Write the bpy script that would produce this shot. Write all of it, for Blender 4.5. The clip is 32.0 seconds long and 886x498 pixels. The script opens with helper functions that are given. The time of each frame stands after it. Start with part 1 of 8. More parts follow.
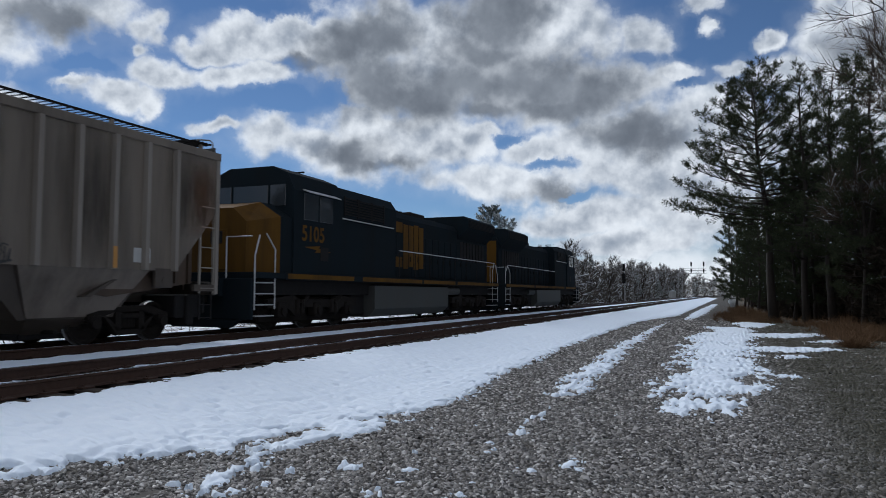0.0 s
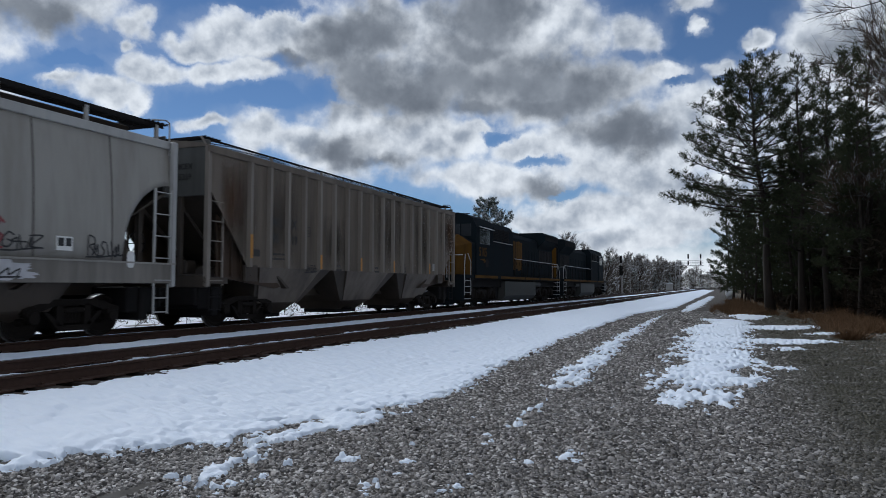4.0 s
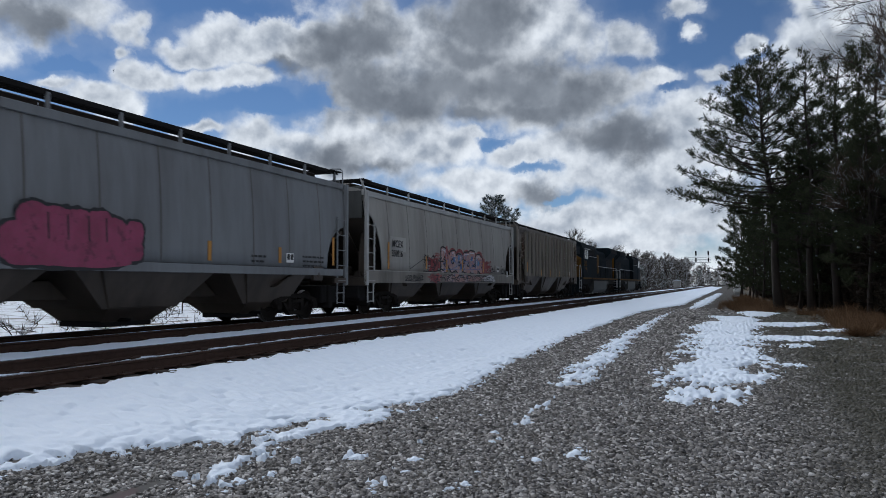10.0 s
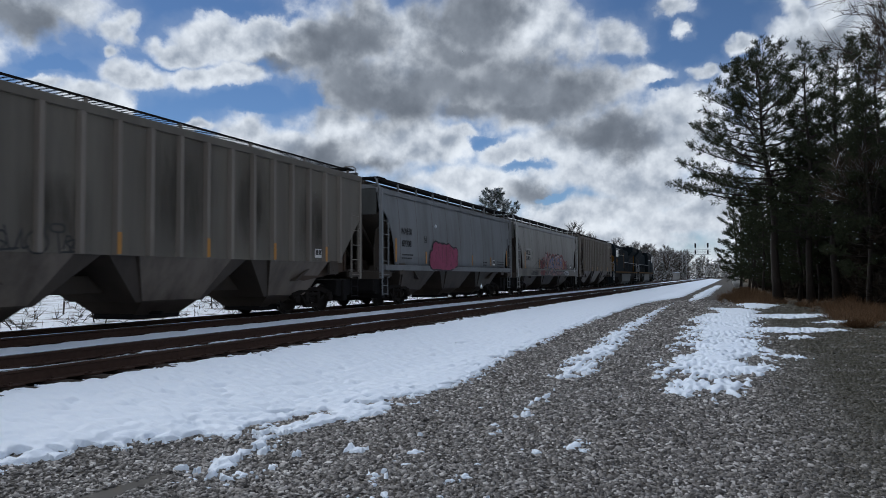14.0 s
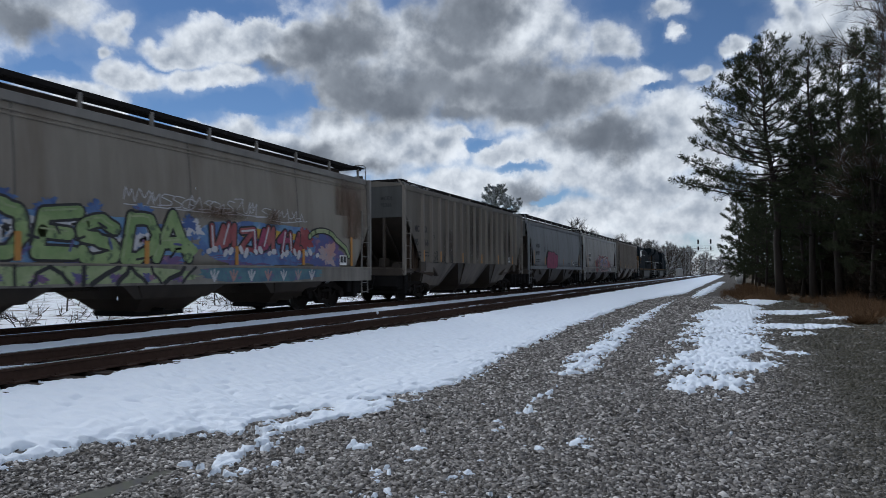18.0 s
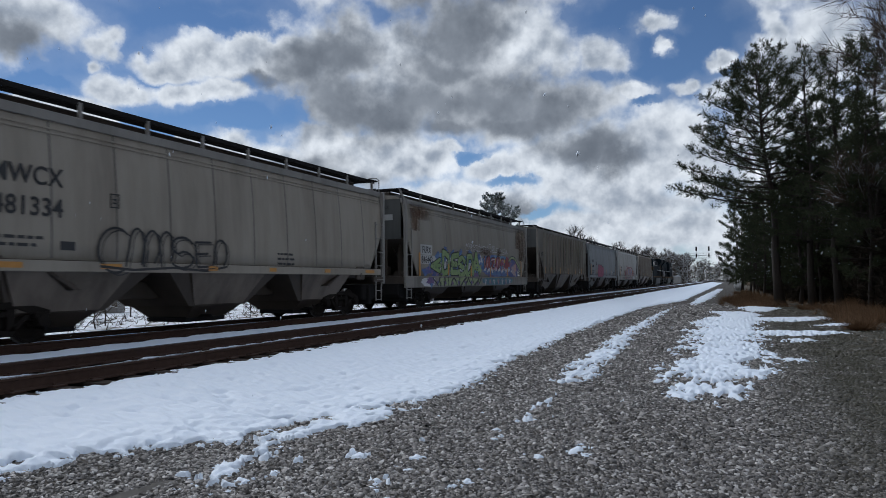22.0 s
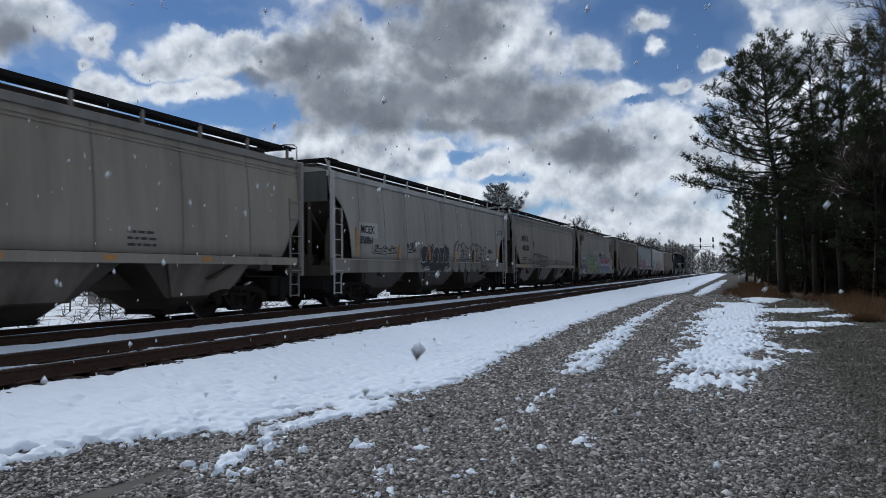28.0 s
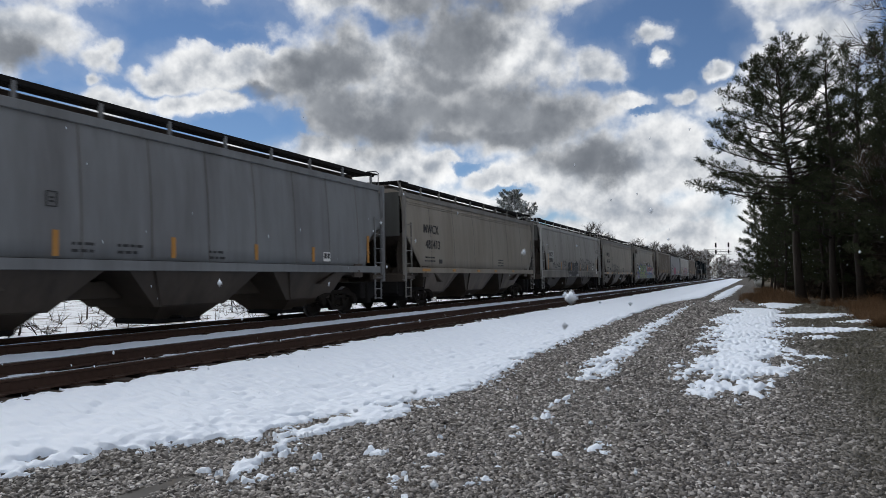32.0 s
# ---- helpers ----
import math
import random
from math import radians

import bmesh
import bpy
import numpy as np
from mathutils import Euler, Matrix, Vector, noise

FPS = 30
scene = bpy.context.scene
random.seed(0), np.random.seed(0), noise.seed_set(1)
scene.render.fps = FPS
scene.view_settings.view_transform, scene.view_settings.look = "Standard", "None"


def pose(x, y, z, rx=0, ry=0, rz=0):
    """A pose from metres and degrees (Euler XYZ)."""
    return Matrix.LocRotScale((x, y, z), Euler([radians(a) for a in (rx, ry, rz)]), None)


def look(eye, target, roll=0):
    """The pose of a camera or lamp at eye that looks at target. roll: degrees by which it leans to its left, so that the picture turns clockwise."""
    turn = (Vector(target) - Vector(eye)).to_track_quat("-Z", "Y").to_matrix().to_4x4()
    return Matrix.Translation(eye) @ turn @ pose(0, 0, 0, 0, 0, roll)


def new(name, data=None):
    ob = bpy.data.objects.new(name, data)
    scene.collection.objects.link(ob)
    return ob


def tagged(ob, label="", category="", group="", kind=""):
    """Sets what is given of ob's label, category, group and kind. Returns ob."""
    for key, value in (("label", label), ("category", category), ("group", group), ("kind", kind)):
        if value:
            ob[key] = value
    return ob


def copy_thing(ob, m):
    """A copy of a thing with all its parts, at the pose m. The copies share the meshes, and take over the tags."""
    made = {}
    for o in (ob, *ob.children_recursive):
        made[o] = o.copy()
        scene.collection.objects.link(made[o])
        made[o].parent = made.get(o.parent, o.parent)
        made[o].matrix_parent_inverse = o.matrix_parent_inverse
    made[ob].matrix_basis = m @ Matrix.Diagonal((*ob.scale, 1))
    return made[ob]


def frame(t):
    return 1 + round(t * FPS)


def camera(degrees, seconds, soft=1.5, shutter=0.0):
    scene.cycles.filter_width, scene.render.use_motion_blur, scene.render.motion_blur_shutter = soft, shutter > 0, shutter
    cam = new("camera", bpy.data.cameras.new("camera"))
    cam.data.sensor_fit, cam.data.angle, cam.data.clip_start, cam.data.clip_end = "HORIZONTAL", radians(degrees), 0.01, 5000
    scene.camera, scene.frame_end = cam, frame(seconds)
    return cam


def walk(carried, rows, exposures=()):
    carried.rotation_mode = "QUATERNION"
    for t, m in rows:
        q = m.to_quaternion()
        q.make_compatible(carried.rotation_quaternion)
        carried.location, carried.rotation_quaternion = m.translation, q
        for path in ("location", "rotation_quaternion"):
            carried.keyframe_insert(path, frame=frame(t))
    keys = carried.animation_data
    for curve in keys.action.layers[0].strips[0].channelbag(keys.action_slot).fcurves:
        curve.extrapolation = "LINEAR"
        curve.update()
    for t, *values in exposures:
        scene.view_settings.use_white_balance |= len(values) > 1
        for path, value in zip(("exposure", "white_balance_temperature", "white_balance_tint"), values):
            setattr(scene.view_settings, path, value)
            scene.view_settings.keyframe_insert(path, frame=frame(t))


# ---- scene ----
# camera: a phone held by hand at eye height beside the line
EYE = (0.0, 0.0, 1.6)
cam = camera(64.6, 32.0, soft=0.6, shutter=0.4)
# seconds, turn to the left of the line, tilt up, lean (degrees)
TURNS = (
    (0.0, 21.87, 3.65, 0.17),
    (0.5, 21.73, 3.51, 0.07),
    (1.0, 21.66, 3.40, 0.00),
    (1.5, 21.65, 3.30, 0.06),
    (2.0, 21.62, 3.21, 0.07),
    (2.5, 21.56, 3.11, 0.01),
    (3.0, 21.53, 3.05, 0.02),
    (3.5, 21.56, 3.01, 0.11),
    (5.5, 21.97, 3.18, -0.03),
    (6.0, 21.98, 3.05, -0.17),
    (6.5, 22.01, 2.97, -0.23),
    (7.0, 22.07, 2.88, -0.21),
    (7.5, 22.14, 2.85, -0.14),
    (8.0, 22.21, 2.83, -0.03),
    (8.5, 22.27, 2.82, -0.03),
    (9.0, 22.28, 2.82, 0.00),
    (9.5, 22.26, 2.84, -0.06),
    (10.0, 22.21, 2.86, -0.08),
    (10.5, 22.14, 2.88, -0.10),
    (11.0, 22.12, 2.84, -0.08),
    (11.5, 22.08, 2.78, -0.12),
    (12.0, 21.99, 2.72, -0.20),
    (12.5, 21.93, 2.62, -0.18),
    (13.0, 21.94, 2.58, -0.32),
    (13.5, 22.05, 2.42, -0.28),
    (14.0, 22.17, 2.31, -0.32),
    (14.5, 22.31, 2.24, -0.24),
    (16.5, 22.49, 2.21, -0.44),
    (17.0, 22.51, 2.18, -0.50),
    (17.5, 22.45, 2.13, -0.45),
    (18.0, 22.38, 2.03, -0.38),
    (18.5, 22.32, 2.00, -0.43),
    (19.0, 22.28, 2.05, -0.42),
    (19.5, 22.27, 2.15, -0.47),
    (20.0, 22.29, 2.29, -0.47),
    (20.5, 22.32, 2.47, -0.57),
    (21.0, 22.29, 2.59, -0.58),
    (21.5, 22.24, 2.66, -0.61),
    (22.0, 22.24, 2.70, -0.62),
    (22.5, 22.25, 2.73, -0.66),
    (23.0, 22.34, 2.68, -0.65),
    (23.5, 22.38, 2.57, -0.60),
    (24.0, 22.37, 2.46, -0.53),
    (24.5, 22.35, 2.33, -0.43),
    (25.0, 22.38, 2.18, -0.48),
    (25.5, 22.49, 2.01, -0.52),
    (27.5, 22.56, 1.94, -0.55),
    (28.0, 22.55, 1.96, -0.59),
    (28.5, 22.58, 2.00, -0.81),
    (29.0, 22.57, 2.07, -0.86),
    (29.5, 22.62, 2.21, -0.96),
    (30.0, 22.86, 2.30, -0.96),
    (30.5, 23.14, 2.33, -0.90),
    (31.0, 23.26, 2.33, -0.76),
    (31.5, 23.38, 2.41, -0.77),
    (32.0, 23.64, 2.50, -0.80),
)
walk(cam, [(t, pose(*EYE, 90, 0, turn) @ pose(0, 0, 0, tilt, 0, 0) @ pose(0, 0, 0, 0, 0, lean)) for t, turn, tilt, lean in TURNS],
     exposures=[(0.0, 0.10, 5900, 9), (28.0, 0.12, 5900, 9), (30.0, 0.25, 6350, 10), (32.0, 0.29, 6400, 10)])

# ---- world and sun ----
SUN_EL, SUN_LEFT = 42.0, 56.0
world = bpy.data.worlds.new("world")
scene.world = world
world.use_nodes = True
wn, wl = world.node_tree.nodes, world.node_tree.links
sky = wn.new("ShaderNodeTexSky")
sky.sky_type, sky.sun_disc = "NISHITA", False
sky.sun_elevation, sky.sun_rotation = radians(SUN_EL), radians(-SUN_LEFT)
sky.air_density, sky.dust_density, sky.ozone_density = 0.8, 0.0, 4.5
# broken clouds go on overhead and behind the camera
wtc, wnz, wmask = wn.new("ShaderNodeTexCoord"), wn.new("ShaderNodeTexNoise"), wn.new("ShaderNodeMapRange")
wnz.inputs["Scale"].default_value, wnz.inputs["Detail"].default_value, wnz.inputs["Roughness"].default_value = 3.0, 8.0, 0.6
wl.new(wtc.outputs["Generated"], wnz.inputs["Vector"])
wmask.interpolation_type = "SMOOTHSTEP"
wmask.inputs[1].default_value, wmask.inputs[2].default_value = 0.38, 0.56
wl.new(wnz.outputs["Fac"], wmask.inputs[0])
wdot = wn.new("ShaderNodeVectorMath")
wdot.operation = "DOT_PRODUCT"
wdot.inputs[1].default_value = (-0.37, 0.90, 0.24)
wl.new(wtc.outputs["Generated"], wdot.inputs[0])
waway = wn.new("ShaderNodeMapRange")
waway.interpolation_type = "SMOOTHSTEP"
waway.inputs[1].default_value, waway.inputs[2].default_value = 0.80, 0.62
wl.new(wdot.outputs["Value"], waway.inputs[0])
wboth = wn.new("ShaderNodeMath")
wboth.operation = "MULTIPLY"
wl.new(wmask.outputs[0], wboth.inputs[0])
wl.new(waway.outputs[0], wboth.inputs[1])
wmix = wn.new("ShaderNodeMix")
wmix.data_type = "RGBA"
wmix.inputs[7].default_value = (10.2, 10.3, 10.5, 1)
wl.new(wboth.outputs[0], wmix.inputs[0])
wl.new(sky.outputs[0], wmix.inputs[6])
wl.new(wmix.outputs[2], wn["Background"].inputs[0])
wn["Background"].inputs[1].default_value = 0.057
sun = new("sun", bpy.data.lights.new("sun", "SUN"))
sun.data.energy, sun.data.angle, sun.data.color = 1.5, radians(20), (1.0, 0.965, 0.92)
away = Vector((-math.sin(radians(SUN_LEFT)) * math.cos(radians(SUN_EL)), math.cos(radians(SUN_LEFT)) * math.cos(radians(SUN_EL)), math.sin(radians(SUN_EL))))
sun.matrix_world = look(away * 200, (0, 0, 0))


# ---- materials ----
def nodes_of(name):
    m = bpy.data.materials.new(name)
    m.use_nodes = True
    nt = m.node_tree
    return m, nt, nt.nodes["Principled BSDF"]


def noise_tex(nt, scale, detail=4.0, rough=0.55, coord="Object", vector=None):
    n = nt.nodes.new("ShaderNodeTexNoise")
    n.inputs["Scale"].default_value, n.inputs["Detail"].default_value, n.inputs["Roughness"].default_value = scale, detail, rough
    if vector is None:
        tc = nt.nodes.new("ShaderNodeTexCoord")
        vector = tc.outputs[coord]
    nt.links.new(vector, n.inputs["Vector"])
    return n.outputs["Fac"]


def ramp(nt, fac, stops):
    r = nt.nodes.new("ShaderNodeValToRGB")
    els = r.color_ramp.elements
    els[0].position, els[0].color = stops[0][0], (*stops[0][1], 1)
    els[1].position, els[1].color = stops[-1][0], (*stops[-1][1], 1)
    for p, c in stops[1:-1]:
        e = els.new(p)
        e.color = (*c, 1)
    nt.links.new(fac, r.inputs[0])
    return r.outputs[0]


def mix(nt, fac, a, b, blend="MIX"):
    n = nt.nodes.new("ShaderNodeMix")
    n.data_type, n.blend_type = "RGBA", blend
    for sock, v in ((0, fac), (6, a), (7, b)):
        if isinstance(v, (int, float)):
            n.inputs[sock].default_value = v
        elif isinstance(v, tuple):
            n.inputs[sock].default_value = (*v, 1)
        else:
            nt.links.new(v, n.inputs[sock])
    return n.outputs[2]


def math_node(nt, op, a, b=0.0, c=0.0, clamp=False):
    n = nt.nodes.new("ShaderNodeMath")
    n.operation, n.use_clamp = op, clamp
    for i, v in enumerate((a, b, c)):
        if isinstance(v, (int, float)):
            n.inputs[i].default_value = v
        else:
            nt.links.new(v, n.inputs[i])
    return n.outputs[0]


def bump(nt, bsdf, height, strength, distance):
    b = nt.nodes.new("ShaderNodeBump")
    b.inputs["Strength"].default_value, b.inputs["Distance"].default_value = strength, distance
    nt.links.new(height, b.inputs["Height"])
    nt.links.new(b.outputs[0], bsdf.inputs["Normal"])


def paint(name, colour, dirt=(0.06, 0.05, 0.045), amount=0.45, rough=0.55, metal=0.0, streaks=True, grain=60.0, gloss=0.3):
    """Weathered paint: large stains, streaks that run down, fine grain."""
    m, nt, b = nodes_of(name)
    tc = nt.nodes.new("ShaderNodeTexCoord")
    mp = nt.nodes.new("ShaderNodeMapping")
    mp.inputs["Scale"].default_value = (1, 0.9, 0.11) if streaks else (1, 1, 1)
    nt.links.new(tc.outputs["Object"], mp.inputs["Vector"])
    s = noise_tex(nt, 1.6, 6, 0.65, vector=mp.outputs[0])
    g = noise_tex(nt, grain, 3, 0.6, vector=tc.outputs["Object"])
    big = noise_tex(nt, 0.45, 3, 0.5, vector=tc.outputs["Object"])
    f = math_node(nt, "MULTIPLY", ramp(nt, s, [(0.42, (0, 0, 0)), (0.72, (1, 1, 1))]), amount)
    c = mix(nt, f, colour, dirt)
    c = mix(nt, math_node(nt, "MULTIPLY", big, amount * 0.6), c, tuple(0.55 * x for x in colour))
    c = mix(nt, 0.18, c, mix(nt, g, (0.3, 0.3, 0.3), (0.8, 0.8, 0.8)), "OVERLAY")
    nt.links.new(c, b.inputs["Base Color"])
    nt.links.new(math_node(nt, "ADD", math_node(nt, "MULTIPLY", g, 0.2), rough - 0.1), b.inputs["Roughness"])
    b.inputs["Metallic"].default_value = metal
    b.inputs["Specular IOR Level"].default_value = gloss
    bump(nt, b, s, 0.12, 0.01)
    return m


def plain(name, colour, rough=0.7, metal=0.0, vary=0.25, scale=18.0, bumpy=0.15, gloss=0.5):
    m, nt, b = nodes_of(name)
    n = noise_tex(nt, scale, 5, 0.6)
    n2 = noise_tex(nt, scale * 0.12, 3, 0.6)
    c = mix(nt, n, tuple(x * (1 - vary) for x in colour), tuple(min(1, x * (1 + vary)) for x in colour))
    c = mix(nt, math_node(nt, "MULTIPLY", n2, vary), c, tuple(x * 0.6 for x in colour))
    nt.links.new(c, b.inputs["Base Color"])
    b.inputs["Roughness"].default_value, b.inputs["Metallic"].default_value, b.inputs["Specular IOR Level"].default_value = rough, metal, gloss
    bump(nt, b, n, bumpy, 0.02)
    return m


def snow_material():
    m, nt, b = nodes_of("snow")
    n = noise_tex(nt, 40, 6, 0.7)
    n2 = noise_tex(nt, 6, 4, 0.6)
    nt.links.new(mix(nt, n2, (0.745, 0.83, 0.94), (0.84, 0.905, 0.98)), b.inputs["Base Color"])
    b.inputs["Roughness"].default_value = 0.6
    b.inputs["Specular IOR Level"].default_value = 0.3
    bump(nt, b, math_node(nt, "ADD", n, n2), 0.35, 0.02)
    return m


def moss(nt, tc):
    """Where thin green and brown growth lies among the stones, away from the wheel tracks."""
    sep = nt.nodes.new("ShaderNodeSeparateXYZ")
    nt.links.new(tc.outputs["Object"], sep.inputs[0])
    m = nt.nodes.new("ShaderNodeMapRange")
    m.inputs[1].default_value, m.inputs[2].default_value = 0.2, 1.6
    nt.links.new(sep.outputs[0], m.inputs[0])
    spots = ramp(nt, noise_tex(nt, 1.6, 7, 0.7, vector=tc.outputs["Object"]), [(0.30, (0, 0, 0)), (0.5, (1, 1, 1))])
    return math_node(nt, "MULTIPLY", math_node(nt, "MULTIPLY", m.outputs[0], spots), 1.0)


def ground_material():
    """Gravel by the line, dead grass and leaf litter towards the woods, snow beyond the tracks."""
    m, nt, b = nodes_of("ground_mix")
    tc = nt.nodes.new("ShaderNodeTexCoord")
    sep = nt.nodes.new("ShaderNodeSeparateXYZ")
    nt.links.new(tc.outputs["Object"], sep.inputs[0])
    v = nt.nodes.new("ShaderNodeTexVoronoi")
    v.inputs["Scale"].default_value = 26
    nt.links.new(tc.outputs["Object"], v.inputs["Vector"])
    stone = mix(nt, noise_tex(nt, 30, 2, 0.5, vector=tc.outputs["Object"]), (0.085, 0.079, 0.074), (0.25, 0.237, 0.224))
    # shade in the crevices between stones, painted as near-black
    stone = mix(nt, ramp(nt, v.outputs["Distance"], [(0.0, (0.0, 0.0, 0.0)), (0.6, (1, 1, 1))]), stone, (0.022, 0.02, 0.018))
    wide = noise_tex(nt, 0.7, 5, 0.6, vector=tc.outputs["Object"])
    stone = mix(nt, ramp(nt, noise_tex(nt, 3.5, 8, 0.75, vector=tc.outputs["Object"]), [(0.35, (0, 0, 0)), (0.7, (1, 1, 1))]), stone, (0.075, 0.062, 0.045))
    stone = mix(nt, moss(nt, tc), stone, (0.037, 0.034, 0.017))
    litter = mix(nt, noise_tex(nt, 9, 6, 0.7, vector=tc.outputs["Object"]), (0.05, 0.035, 0.02), (0.20, 0.14, 0.08))
    xx = math_node(nt, "ADD", sep.outputs[0], math_node(nt, "MULTIPLY", wide, 2.5))
    right = nt.nodes.new("ShaderNodeMapRange")
    right.inputs[1].default_value, right.inputs[2].default_value = 3.6, 5.6
    nt.links.new(xx, right.inputs[0])
    c = mix(nt, right.outputs[0], stone, litter)
    left = nt.nodes.new("ShaderNodeMapRange")
    left.inputs[1].default_value, left.inputs[2].default_value = -19.8, -21.0
    nt.links.new(xx, left.inputs[0])
    white = mix(nt, ramp(nt, wide, [(0.35, (0, 0, 0)), (0.47, (1, 1, 1))]), litter, (0.84, 0.87, 0.9))
    c = mix(nt, left.outputs[0], c, white)
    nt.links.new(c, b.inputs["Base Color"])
    b.inputs["Roughness"].default_value = 0.9
    bump(nt, b, math_node(nt, "SUBTRACT", 1.0, v.outputs["Distance"]), 0.7, 0.03)
    return m


def pebble_material():
    m, nt, b = nodes_of("pebble")
    geo = nt.nodes.new("ShaderNodeNewGeometry")
    c = ramp(nt, geo.outputs["Random Per Island"], [(0.0, (0.026, 0.023, 0.021)), (0.35, (0.095, 0.086, 0.078)), (0.82, (0.25, 0.235, 0.218)), (1.0, (0.56, 0.54, 0.52))])
    tc = nt.nodes.new("ShaderNodeTexCoord")
    c = mix(nt, moss(nt, tc), c, (0.038, 0.034, 0.018))
    g = noise_tex(nt, 90, 3, 0.6)
    nt.links.new(mix(nt, 0.35, c, mix(nt, g, (0.25, 0.25, 0.25), (0.85, 0.85, 0.85)), "OVERLAY"), b.inputs["Base Color"])
    b.inputs["Roughness"].default_value = 0.6
    bump(nt, b, g, 0.3, 0.01)
    return m


SNOW, GROUND, PEBBLE = snow_material(), ground_material(), pebble_material()
RUST = plain("rail_rust", (0.058, 0.034, 0.025), 0.85, 0.0, 0.4, 14, gloss=0.2)
RAILTOP = plain("polished_rail", (0.45, 0.46, 0.48), 0.25, 1.0, 0.1, 30, 0.03)
TIE = plain("tie_wood", (0.045, 0.034, 0.028), 0.9, 0, 0.4, 12, gloss=0.15)
BLACK = plain("black_steel", (0.015, 0.014, 0.014), 0.8, 0.0, 0.3, 8, gloss=0.12)
IRON = plain("truck_iron", (0.017, 0.014, 0.012), 0.85, 0.0, 0.4, 7, gloss=0.12)
TREAD = plain("wheel_tread", (0.30, 0.29, 0.28), 0.35, 0.9, 0.15, 20, 0.05)
GREY_STEEL = plain("galvanised_steel", (0.42, 0.42, 0.42), 0.5, 0.3, 0.2, 10)
ORANGE = plain("orange_strip", (0.44, 0.21, 0.045), 0.45, 0, 0.2, 6, 0.02)
WHITE = plain("white_lettering", (0.72, 0.72, 0.70), 0.6, 0, 0.15, 9, 0.02)
INK = plain("black_lettering", (0.025, 0.025, 0.027), 0.6, 0, 0.2, 9, 0.02)
# pale grey base stands in for the sky mirrored in the water
SKY_WATER = plain("puddle_water", (0.15, 0.142, 0.13), 0.06, 0, 0.2, 3, 0.02)
BARK = plain("bark", (0.038, 0.029, 0.023), 0.95, 0, 0.45, 9, 0.6)


# ---- geometry helpers ----
def part(name, bm, material, parent=None, label="", smooth=False):
    """Links a bmesh, or a mesh, as one object under a thing or a part."""
    me = bm
    if isinstance(bm, bmesh.types.BMesh):
        me = bpy.data.meshes.new(name)
        bm.to_mesh(me)
        bm.free()
    if material is not None and not me.materials:
        me.materials.append(material)
    if smooth:
        me.polygons.foreach_set("use_smooth", [True] * len(me.polygons))
    ob = new(name, me)
    ob.parent = parent
    return tagged(ob, label=label)


def thing(name, m, label, category, group="", kind=""):
    ob = new(name)
    ob.matrix_basis = m
    return tagged(ob, label, category, group, kind)


def box(bm, x0, x1, y0, y1, z0, z1, bevel=0.0, m=None):
    vs = [bm.verts.new((x, y, z)) for x in (x0, x1) for y in (y0, y1) for z in (z0, z1)]
    fs = [bm.faces.new([vs[i] for i in q]) for q in ((0, 1, 3, 2), (4, 6, 7, 5), (0, 4, 5, 1), (2, 3, 7, 6), (0, 2, 6, 4), (1, 5, 7, 3))]
    if bevel:
        es = {e for f in fs for e in f.edges}
        r = bmesh.ops.bevel(bm, geom=list(es), offset=bevel, segments=1, affect="EDGES")
        vs = list({v for f in r["faces"] for v in f.verts} | {v for v in vs if v.is_valid})
    if m is not None:
        bmesh.ops.transform(bm, matrix=m, verts=vs)
    return vs


def tube(bm, pts, radii, sides=6, caps=True):
    """A tapered tube along points."""
    pts = [Vector(p) for p in pts]
    if isinstance(radii, (int, float)):
        radii = [radii] * len(pts)
    rings = []
    for i, p in enumerate(pts):
        d = (pts[min(i + 1, len(pts) - 1)] - pts[max(i - 1, 0)]).normalized()
        u = d.orthogonal().normalized() if i == 0 else (u - d * u.dot(d)).normalized()
        w = d.cross(u)
        rings.append([bm.verts.new(p + radii[i] * (math.cos(2 * math.pi * k / sides) * u + math.sin(2 * math.pi * k / sides) * w)) for k in range(sides)])
    for a, b in zip(rings, rings[1:]):
        for k in range(sides):
            bm.faces.new((a[k], a[(k + 1) % sides], b[(k + 1) % sides], b[k]))
    if caps:
        bm.faces.new(rings[0][::-1])
        bm.faces.new(rings[-1])


def prism(bm, poly, axis, a, b):
    """Extrudes a polygon of two coordinates along x, y or z from a to b."""
    def at(p, v):
        return {"x": (v, p[0], p[1]), "y": (p[0], v, p[1]), "z": (p[0], p[1], v)}[axis]
    lo = [bm.verts.new(at(p, a)) for p in poly]
    hi = [bm.verts.new(at(p, b)) for p in poly]
    n = len(poly)
    bm.faces.new(lo[::-1])
    bm.faces.new(hi)
    for i in range(n):
        bm.faces.new((lo[i], lo[(i + 1) % n], hi[(i + 1) % n], hi[i]))
    return lo + hi


def fixed(bm):
    bmesh.ops.recalc_face_normals(bm, faces=bm.faces)
    return bm


def raw(name, verts, faces):
    me = bpy.data.meshes.new(name)
    me.from_pydata(verts, [], faces)
    me.update()
    return me


